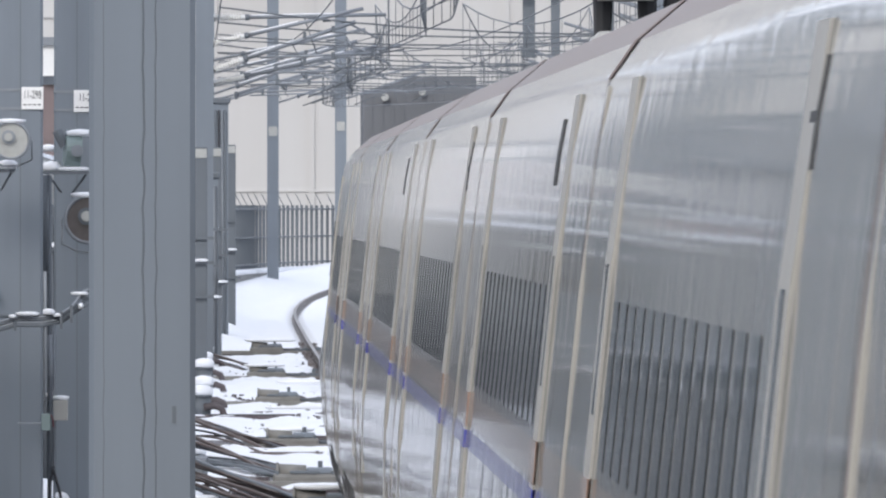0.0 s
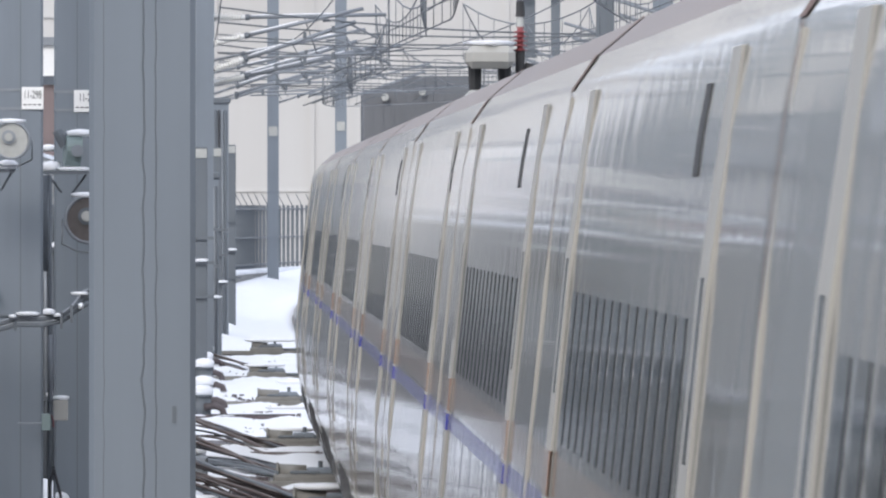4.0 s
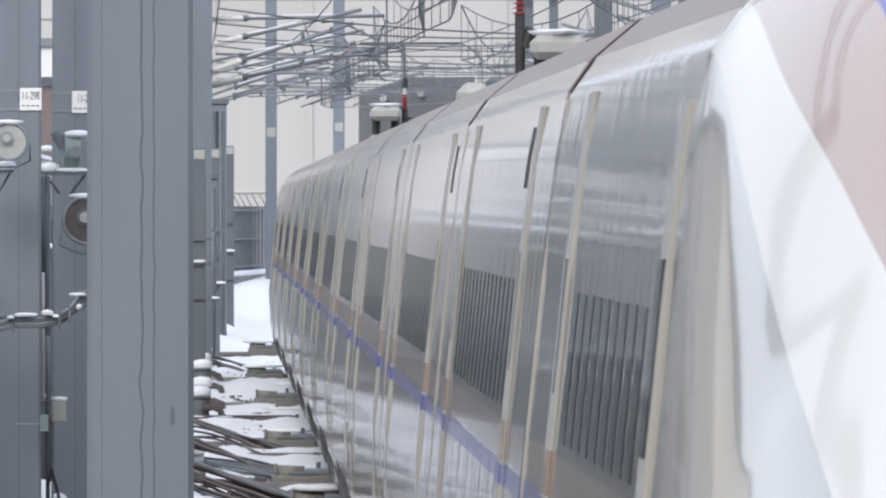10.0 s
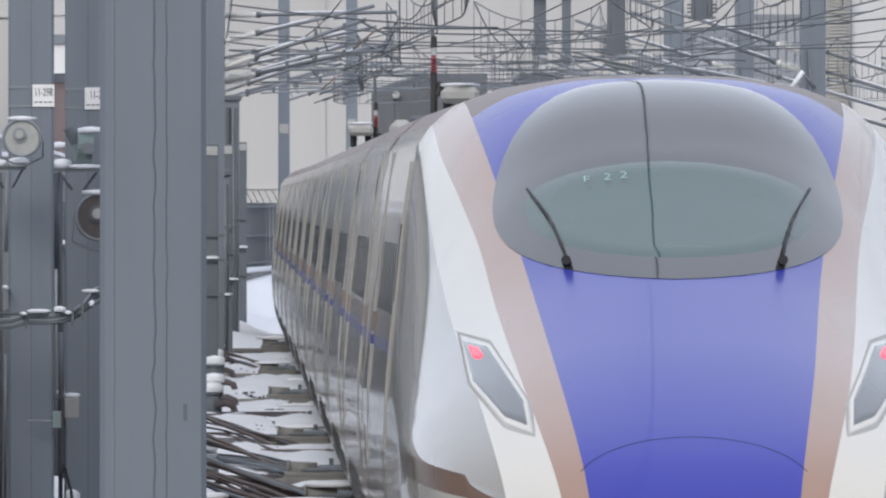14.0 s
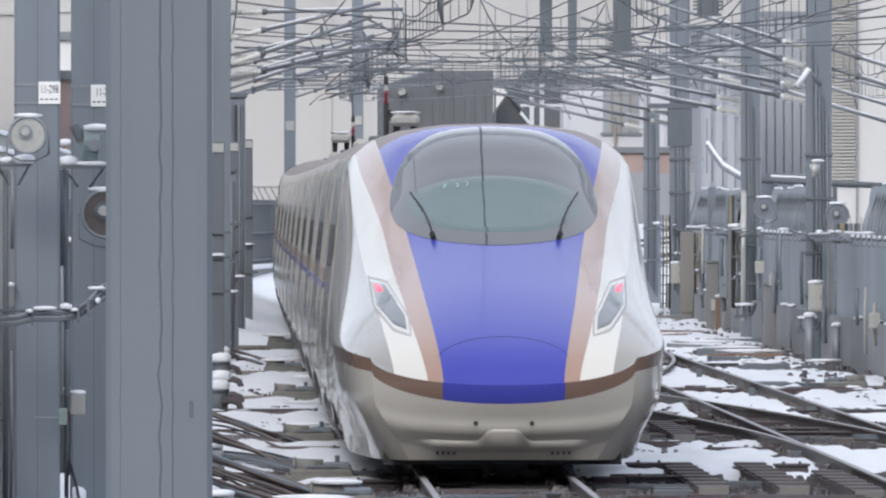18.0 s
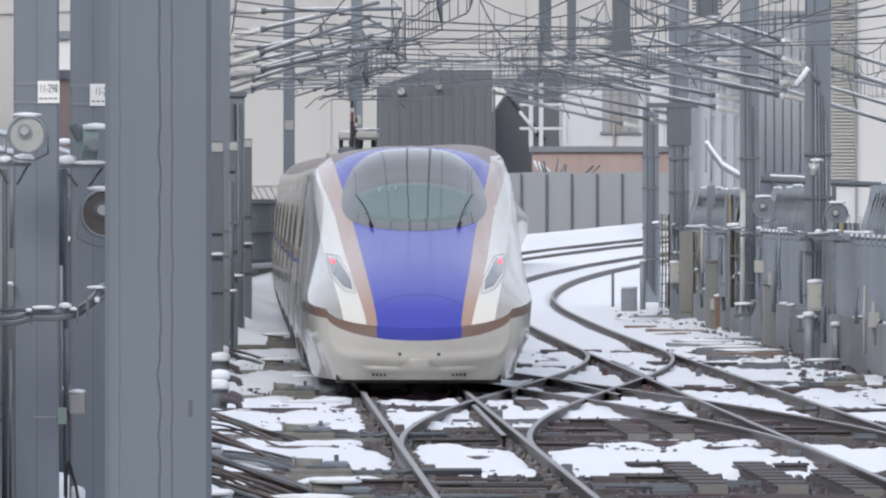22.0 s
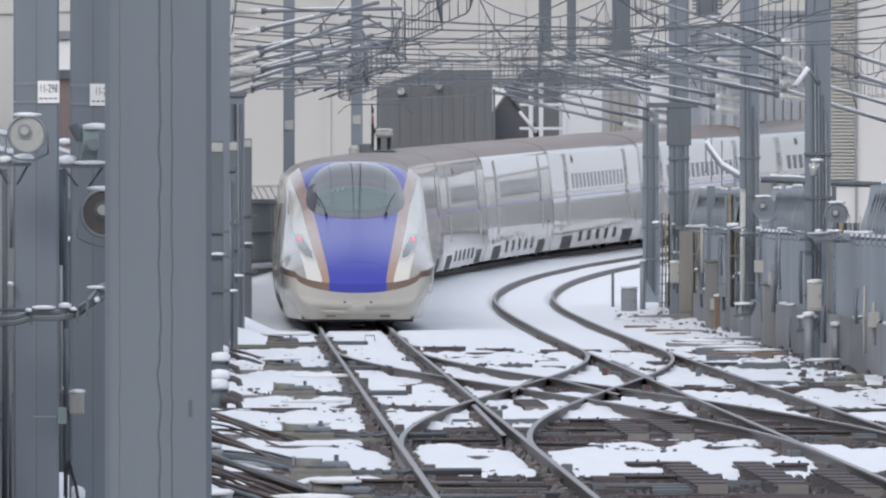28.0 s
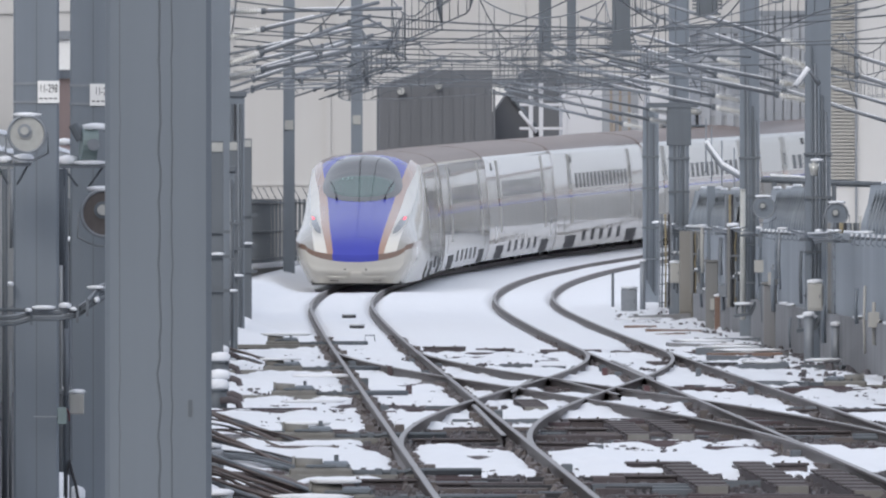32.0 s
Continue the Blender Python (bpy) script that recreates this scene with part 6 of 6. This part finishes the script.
# rows of snow on the tray's saddles, and folds in the upper panels
for s0, n in ((425, 11), (364, 10), (316, 7)):
    for i in range(n):
        p = on_line(s0 + i * 2.8, OFF - 0.22)[0]
        q = thing("cable_saddle", "dark cable saddle on the barrier capped with snow", "cable saddle", "cable saddles", at=(p.x + 0.06, p.y, 2.1))
        box("block", -0.035, 0.035, -0.1, 0.1, 0, 0.05, STEEL_DARK, q, "", 0.008)
        bar("loop", [(-0.03, -0.08, 0.02), (-0.05, -0.1, -0.06), (0.02, -0.1, -0.1)], 0.01, GALV, q)
        lump("snow_top", (0.032, 0.1, 0.055), SNOW, s0 + i, q, (0.0, 0, 0.045))
for i in range(96):
    s = 318 + i * 1.7
    if 330 < s < 361 or 391 < s < 415 or s > 455:
        continue
    p = on_line(s, OFF + 0.06)[0]
    bar("fold", [(p.x - 0.05, p.y, 2.2), (p.x - 0.02, p.y, 2.5), (p.x + 0.13, p.y, 2.95)], 0.03, PANEL, BARRIER, "", 4)
for i, (s, h, mat) in enumerate(((382, 1.3, STAIN), (428, 1.6, CONCRETE))):
    p = on_line(s, OFF - 0.2)[0]
    q = thing("barrier_pilaster", "weathered concrete pilaster standing against the barrier", "pilaster", "barrier pilasters", at=(p.x, p.y, -0.2))
    box("shaft", -0.14, 0.14, -0.2, 0.2, 0, h, mat, q, "", 0.02)
    box("cap", -0.17, 0.17, -0.24, 0.24, h, h + 0.05, CONCRETE, q, "", 0.01)

# ---- trackwork: sleepers, switch machines, troughs, cables ----


def sleepers(t, off, s0, n, half=1.25, label=""):
    first = None
    for i in range(n):
        s = s0 + i * 0.6
        p, a = on_line(s, off)
        if first is None:
            first = box("sleeper", -half, half, -0.12, 0.12, -0.2, -0.165, SLEEPER, t)
            first.matrix_basis = pose(p.x, p.y, p.z, 0, 0, -math.degrees(a))
        else:
            o = first.copy()
            scene.collection.objects.link(o)
            o.matrix_basis = pose(p.x, p.y, p.z + 0.006 * noise.noise((i * 1.3, off, 0)), 0, 0, -math.degrees(a) + 0.6 * noise.noise((i * 2.1, off, 4)))


sleepers(MAIN, 0.0, 172, 300)
sleepers(SECOND, 4.6, 172, 300)


CASTING = material("brownish_grey_casting", (0.21, 0.205, 0.19), 0.6, 0.2, 9, 0.15, 0.2)
PLATE = material("dull_brown_cover_plate", (0.115, 0.102, 0.105), 0.8, 0.0, 9, 0.25, 0.25, 0.3, (0.07, 0.062, 0.064), spec=0.25)
REDRUST = material("dull_red_brown_iron", (0.11, 0.055, 0.06), 0.75, 0.0, 9, 0.2, 0.2)
BROWNT = material("rusty_purple_steel", (0.095, 0.072, 0.078), 0.7, 0.2, 9, 0.2, 0.2)


def switch_machine():
    """A point machine: cast body, round motor, lid with bolts, and drive rods to the rails."""
    m = thing("point_machine", "grey cast point machine with rods, beside the rails", "point machine", "point machines")
    box("body", -0.42, 0.42, -0.25, 0.25, 0, 0.13, CASTING, m, "", 0.03)
    bm = bmesh.new()
    add_rod(bm, (-0.36, 0.02, 0.14), (0.02, 0.02, 0.14), 0.1, 0.085, 16)
    add_rod(bm, (-0.38, 0.02, 0.14), (-0.34, 0.02, 0.14), 0.115, 0.115, 16)
    part("motor", bm, CASTING, m, "", True)
    box("gear_case", 0.02, 0.36, -0.2, 0.2, 0.12, 0.2, STEEL, m, "", 0.02)
    box("lid", -0.2, 0.2, -0.24, -0.08, 0.13, 0.165, STEEL_DARK, m, "", 0.008)
    for x in (-0.36, -0.12, 0.12, 0.36):
        for y in (-0.21, 0.21):
            rod("bolt", (x, y, 0.12), (x, y, 0.165), 0.022, STEEL_DARK, m)
    rod("crank_stub", (0.2, 0, 0.2), (0.2, 0, 0.27), 0.03, STEEL_DARK, m)
    for y, z in ((-0.12, 0.08), (0.1, 0.05)):
        bar("drive_rod", [(0.35, y, z), (1.1, y, z), (1.15, y, z + 0.02), (2.1, y, z + 0.02)], 0.03, STEEL_DARK, m)
    for x in (0.75, 0.95, 1.3):
        box("rod_crank", x - 0.05, x + 0.05, -0.2, 0.18, 0.02, 0.12, STEEL_DARK, m, "", 0.01)
    box("channel", -1.25, 1.35, -0.34, -0.27, -0.03, 0.055, CASTING, m, "long grey channel beam", 0.008)
    box("base_timber", -1.1, 1.0, -0.26, -0.1, -0.06, 0.01, SLEEPER, m)
    box("base_timber", -1.1, 1.0, 0.12, 0.36, -0.06, 0.01, SLEEPER, m)
    for c in m.children:
        c.data.transform(Matrix.Diagonal((0.8, 0.9, 0.95, 1)))
    return m


PM = switch_machine()
PM.matrix_basis = pose(0.93, 232, -0.14)
for x, d in ((0.95, 201), (1.05, 183), (0.94, 283), (0.89, 325), (1.04, 380)):
    copy_thing(PM, pose(x, d, -0.14 + rise(d)))
for x, d in ((9.3, 262), (9.6, 300), (9.2, 232)):
    copy_thing(PM, pose(x, d, -0.16, 0, 0, 180))
cap_row([(0.9, 232.1, 0.06, 0.3, 0.05), (1.0, 183.0, 0.08, 0.25, 0.05), (0.85, 325, 0.07, 0.35, 0.05), (1.1, 380, 0.1, 0.5, 0.06), (1.5, 310, -0.08, 0.5, 0.06), (1.15, 268, -0.05, 0.45, 0.05), (0.75, 180.5, -0.05, 0.4, 0.07)], 60)


def trough(x, y, length, w, n, label):
    """A raised run of steel cover plates over the switch rods: slats across two side boards, and an end plate."""
    t = thing("cover_boards", label, "cover boards", "cover boards", at=(x, y, -0.19))
    for sx in (-1, 1):
        box("side_board", sx * w / 2 - 0.02, sx * w / 2 + 0.02, 0.02, length, 0, 0.10, SLEEPER, t)
    box("end_plate", -w / 2, w / 2, -0.02, 0.02, 0, 0.13, CASTING, t, "grey-brown end plate", 0.004)
    step = length / n
    for i in range(n):
        tilt = 0.012 * (i % 2)
        box("slat", -w / 2 - 0.02, w / 2 + 0.02, 0.04 + i * step, 0.04 + i * step + step * 0.7, 0.105 + tilt, 0.135 + tilt, PLATE, t, "", 0.006)
    return t


def rod_box(x0, x1, y, h, label):
    """A long low casing over a switch rod, laid across the track bed."""
    t = thing("rod_casing", label, "casing", "rod casings", at=((x0 + x1) / 2, y, -0.19))
    w = (x1 - x0) / 2
    box("case", -w, w, -0.22, 0.22, 0, h, SLEEPER, t, "", 0.012)
    box("lid", -w - 0.02, w + 0.02, -0.25, 0.25, h, h + 0.025, PLATE, t, "", 0.006)
    for k in range(max(2, int(w * 5))):
        q = -w + 2 * w * (k + 0.5) / max(2, int(w * 5))
        rod("bolt", (q, -0.1, h + 0.02), (q, -0.1, h + 0.05), 0.018, RAIL, t, sides=6)
    return t


random.seed(11)
for x, y, L, w, n in ((4.95, 233, 15, 0.26, 13), (5.5, 233, 15, 0.26, 13), (4.8, 191, 17, 0.3, 14), (5.6, 191, 17, 0.3, 14), (6.25, 188, 14, 0.28, 12), (4.2, 264, 10, 0.3, 9)):
    trough(x, y, L, w, n, "raised dark cover plates with slats between tracks")
for x0, x1, y, h in ((4.38, 4.85, 247.5, 0.13), (5.7, 6.05, 247.5, 0.12), (4.2, 4.7, 240, 0.1), (4.25, 4.7, 206, 0.14), (4.1, 4.62, 199, 0.1), (5.85, 6.2, 206.5, 0.12), (6.3, 7.9, 238, 0.09), (2.2, 3.2, 231, 0.08), (1.2, 1.9, 236, 0.1),
                     (6.9, 8.4, 243, 0.08), (1.1, 1.9, 196, 0.1), (2.1, 3.3, 195, 0.08), (3.6, 4.2, 226, 0.1), (7.6, 8.9, 262, 0.1), (9.0, 10.2, 268, 0.1), (3.7, 4.5, 368, 0.14), (4.7, 5.4, 366, 0.12)):
    rod_box(x0, x1, y, h, "dark rod casing with a bolted lid across the track bed")
for i in range(295):
    x, y = random.choice(((random.uniform(-0.1, 5.9), random.uniform(178, 206)), (random.uniform(-0.1, 5.9), random.uniform(178, 206)), (random.uniform(0.2, 8.0), random.uniform(224, 244)), (random.uniform(3.5, 8.0), random.uniform(235, 257)),
                          (random.uniform(0.2, 9.0), random.uniform(263, 269)), (random.uniform(3.8, 9.5), random.uniform(293, 300)), (random.uniform(3.8, 9.5), random.uniform(335, 372))))
    L, w = random.uniform(0.25, 1.3), random.uniform(0.03, 0.12)
    b = box("timber", -L / 2, L / 2, -w, w, 0, random.uniform(0.03, 0.09), random.choice((SLEEPER, BROWNT, BROWNT, BLACKP, STEEL_DARK, RAIL)), None, "", 0.006)
    b.matrix_basis = pose(x, y, -0.18, 0, 0, random.uniform(-4, 4))
    tagged(b, "dark switch timber lying across the track bed", "timber", "switch timbers")
for i in range(46):
    off = random.choice((-0.92, 0.92, -0.55, 0.55, 3.7, 5.5))
    s = random.uniform(176, 370)
    p, a = on_line(s, off)
    b = box("rail_brace", -0.06, 0.06, -0.12, 0.12, 0, 0.14, random.choice((RAIL, STEEL_DARK)), None, "", 0.01)
    b.matrix_basis = pose(p.x, p.y, p.z - 0.18)
    tagged(b, "brown cast iron rail brace beside a rail", "rail brace", "rail braces")

for x, y, mat, tint in ((2.66, 320, BROWNT, "dark"), (2.66, 286, BROWNT, "dark"), (6.16, 316, REDRUST, "red-brown"), (6.2, 286, REDRUST, "red-brown"), (7.7, 316, STEEL_DARK, "grey"), (7.7, 284, STEEL_DARK, "grey")):
    q = thing("marker_stub", tint + " steel stub standing in the track bed", "stub", "marker stubs", at=(x, y, -0.2))
    box("stub", -0.045, 0.045, -0.05, 0.05, 0.01, 0.22, mat, q, "", 0.008)
    box("foot", -0.09, 0.09, -0.1, 0.1, 0, 0.03, RAIL, q)
q = thing("service_pipe", "long dark service pipe on stands behind the barrier", "pipe", at=(11.6, 420, 0))
bar("pipe", [(0.0, 0, 3.23), (1.5, 0, 3.16), (3.2, 0, 3.09)], 0.075, STEEL_DARK, q)
snow_line("pipe_snow", (0.2, 0, 3.29), (1.3, 0, 3.24), 0.04, q, 3)
for x in (0.3, 1.6, 2.9):
    box("stand", x - 0.05, x + 0.05, -0.05, 0.05, -0.2, 3.2 - 0.045 * x, STEEL_DARK, q)

# check rails and frog beside the crossing
for x0, x1, y0, y1 in ((3.25, 3.32, 228, 262), (4.1, 4.7, 280, 300), (5.6, 5.1, 276, 300), (6.62, 6.66, 300, 335)):
    t = thing("check_rail", "short brown check rail beside the crossing", "rail", "check rails")
    a = math.atan2(x1 - x0, y1 - y0)
    rail([(Vector((x0 + (x1 - x0) * i / 8, y0 + (y1 - y0) * i / 8, -0.01)), a) for i in range(9)], t)

# bundles of brown cable sweeping out to the switches
CABLES = thing("cable_heap", "tangled brown and black cables running over the snow", "cable")
CABLE_BROWN = material("brown_cable_sheath", (0.10, 0.068, 0.055), 0.6, 0, 12, 0.15, 0.1)
random.seed(21)
for d0, n, xe in ((238, 11, 0.9), (214, 12, 1.0), (198, 12, 0.9), (186, 9, 0.8), (352, 6, 0.7)):
    for i in range(n):
        z0 = random.uniform(-0.12, 0.22)
        x0 = -0.32 + random.uniform(-0.1, 0.1)
        x1 = xe + random.uniform(-0.35, 0.3)
        y1 = d0 - random.uniform(4, 13)
        pts = []
        for k in range(9):
            u = k / 8
            pts.append((x0 + (x1 - x0) * u + 0.04 * math.sin(u * 5 + i), d0 + random.uniform(-1, 1) * 0.2 + (y1 - d0) * u, max(-0.17, z0 * (1 - u) ** 2 - 0.15 * u + 0.05 * math.sin(3.1 * u))))
        bar("cable", pts, random.choice((0.014, 0.018, 0.022)), random.choice((CABLE_BROWN, CABLE_BROWN, BLACKP, STEEL_DARK)), CABLES)
for i, (x, d, w, h) in enumerate(((-0.22, 214, 0.26, 0.22), (-0.2, 206, 0.26, 0.3), (-0.15, 180.5, 0.36, 0.2), (-0.25, 232, 0.2, 0.2))):
    cabinet(x, d, -0.2, -0.2 + h, w, GALV, "low grey cable box beside the columns", "cable box", i % 2 == 0)
t = thing("rail_gauge_rod", "small metal bracket standing in the snow", "bracket", at=(2.797, 385, -0.05))
bar("loop", [(-0.1, 0, 0), (-0.09, 0, 0.12), (0.09, 0, 0.12), (0.1, 0, 0)], 0.012, WIRE, t)
for x, d in ((2.767, 447.96), (2.768, 420.09)):
    b = box("sensor_block", -0.16, 0.16, -0.2, 0.2, 0, 0.07, BLACKP, None, "", 0.01)
    b.matrix_basis = pose(x, d, rise(d) - 0.1)
    tagged(b, "small dark track sensor block in the snow", "track sensor", "track sensors")
    snow_cap(x, d, rise(d) - 0.03, 0.17, 0.2, 0.05, x)


# loose fastenings, ballast stones and ice along the rails
def scatter(name, n, seed, pick, size, mat, label, cat):
    random.seed(seed)
    vs, fs = [], []
    for _ in range(n):
        x, y, z = pick()
        a, b, c = (random.uniform(*size) for _ in range(3))
        t = random.uniform(0, 3.14)
        base = len(vs)
        for k in range(6):
            an = t + k * math.pi / 3
            q = random.uniform(0.7, 1.1)
            vs.append((x + a * q * math.cos(an), y + 2.2 * b * q * math.sin(an), z - 0.02))
        for k in range(6):
            an = t + k * math.pi / 3
            q = random.uniform(0.4, 0.8)
            vs.append((x + a * q * math.cos(an), y + 2.2 * b * q * math.sin(an), z + c * random.uniform(0.5, 0.9)))
        fs += [(base + k, base + (k + 1) % 6, base + 6 + (k + 1) % 6, base + 6 + k) for k in range(6)] + [tuple(base + 6 + k for k in range(6))]
    return tagged(link(name, vs, fs, mat), label, cat, kind="stuff")


def beside_rail():
    s = random.uniform(176, 400)
    o = random.choice((-0.75, 0.75, 3.85, 5.35)) + random.choice((-1, 1)) * random.uniform(0.07, 0.17)
    p = on_line(s, o)[0]
    return p.x, p.y, p.z - 0.13


def bare_bed():
    s = random.choice((random.uniform(180, 208), random.uniform(180, 208), random.uniform(222, 256), random.uniform(222, 256), random.uniform(262, 300), random.uniform(330, 372)))
    p = on_line(s, random.uniform(-2.6, 8.2))[0]
    return p.x, p.y, p.z - 0.17


def by_wall():
    s = random.uniform(300, 470)
    p = on_line(s, random.uniform(6.4, 8.1))[0]
    return p.x, p.y, p.z - 0.12


scatter("rail_fastenings", 2600, 3, beside_rail, (0.025, 0.08), RAIL, "rusty clips and bolts along the rails", "fastenings")
scatter("ballast_stones", 5200, 4, bare_bed, (0.02, 0.075), BALLAST, "dark wet ballast stones showing through snow", "ballast")
scatter("rubble", 260, 5, by_wall, (0.03, 0.09), BALLAST, "dark wet rubble beside the barrier", "rubble")
for i in range(14):
    s = random.uniform(330, 460)
    p = on_line(s, random.uniform(6.3, 7.7))[0]
    L = random.uniform(0.5, 1.5)
    b = box("duct_slab", -L / 2, L / 2, -0.4, 0.4, 0, random.uniform(0.06, 0.16), random.choice((STAIN, STEEL_DARK, BRONZE)), None, "", 0.01)
    b.matrix_basis = pose(p.x, p.y, p.z - 0.16, 0, random.uniform(-4, 4), random.uniform(-12, 12))
    tagged(b, "concrete cable duct slab lying beside the barrier", "slab", "duct slabs")
    if i % 2:
        snow_cap(p.x, p.y, p.z - 0.03, L * 0.45, 0.4, 0.06, i)

motions()
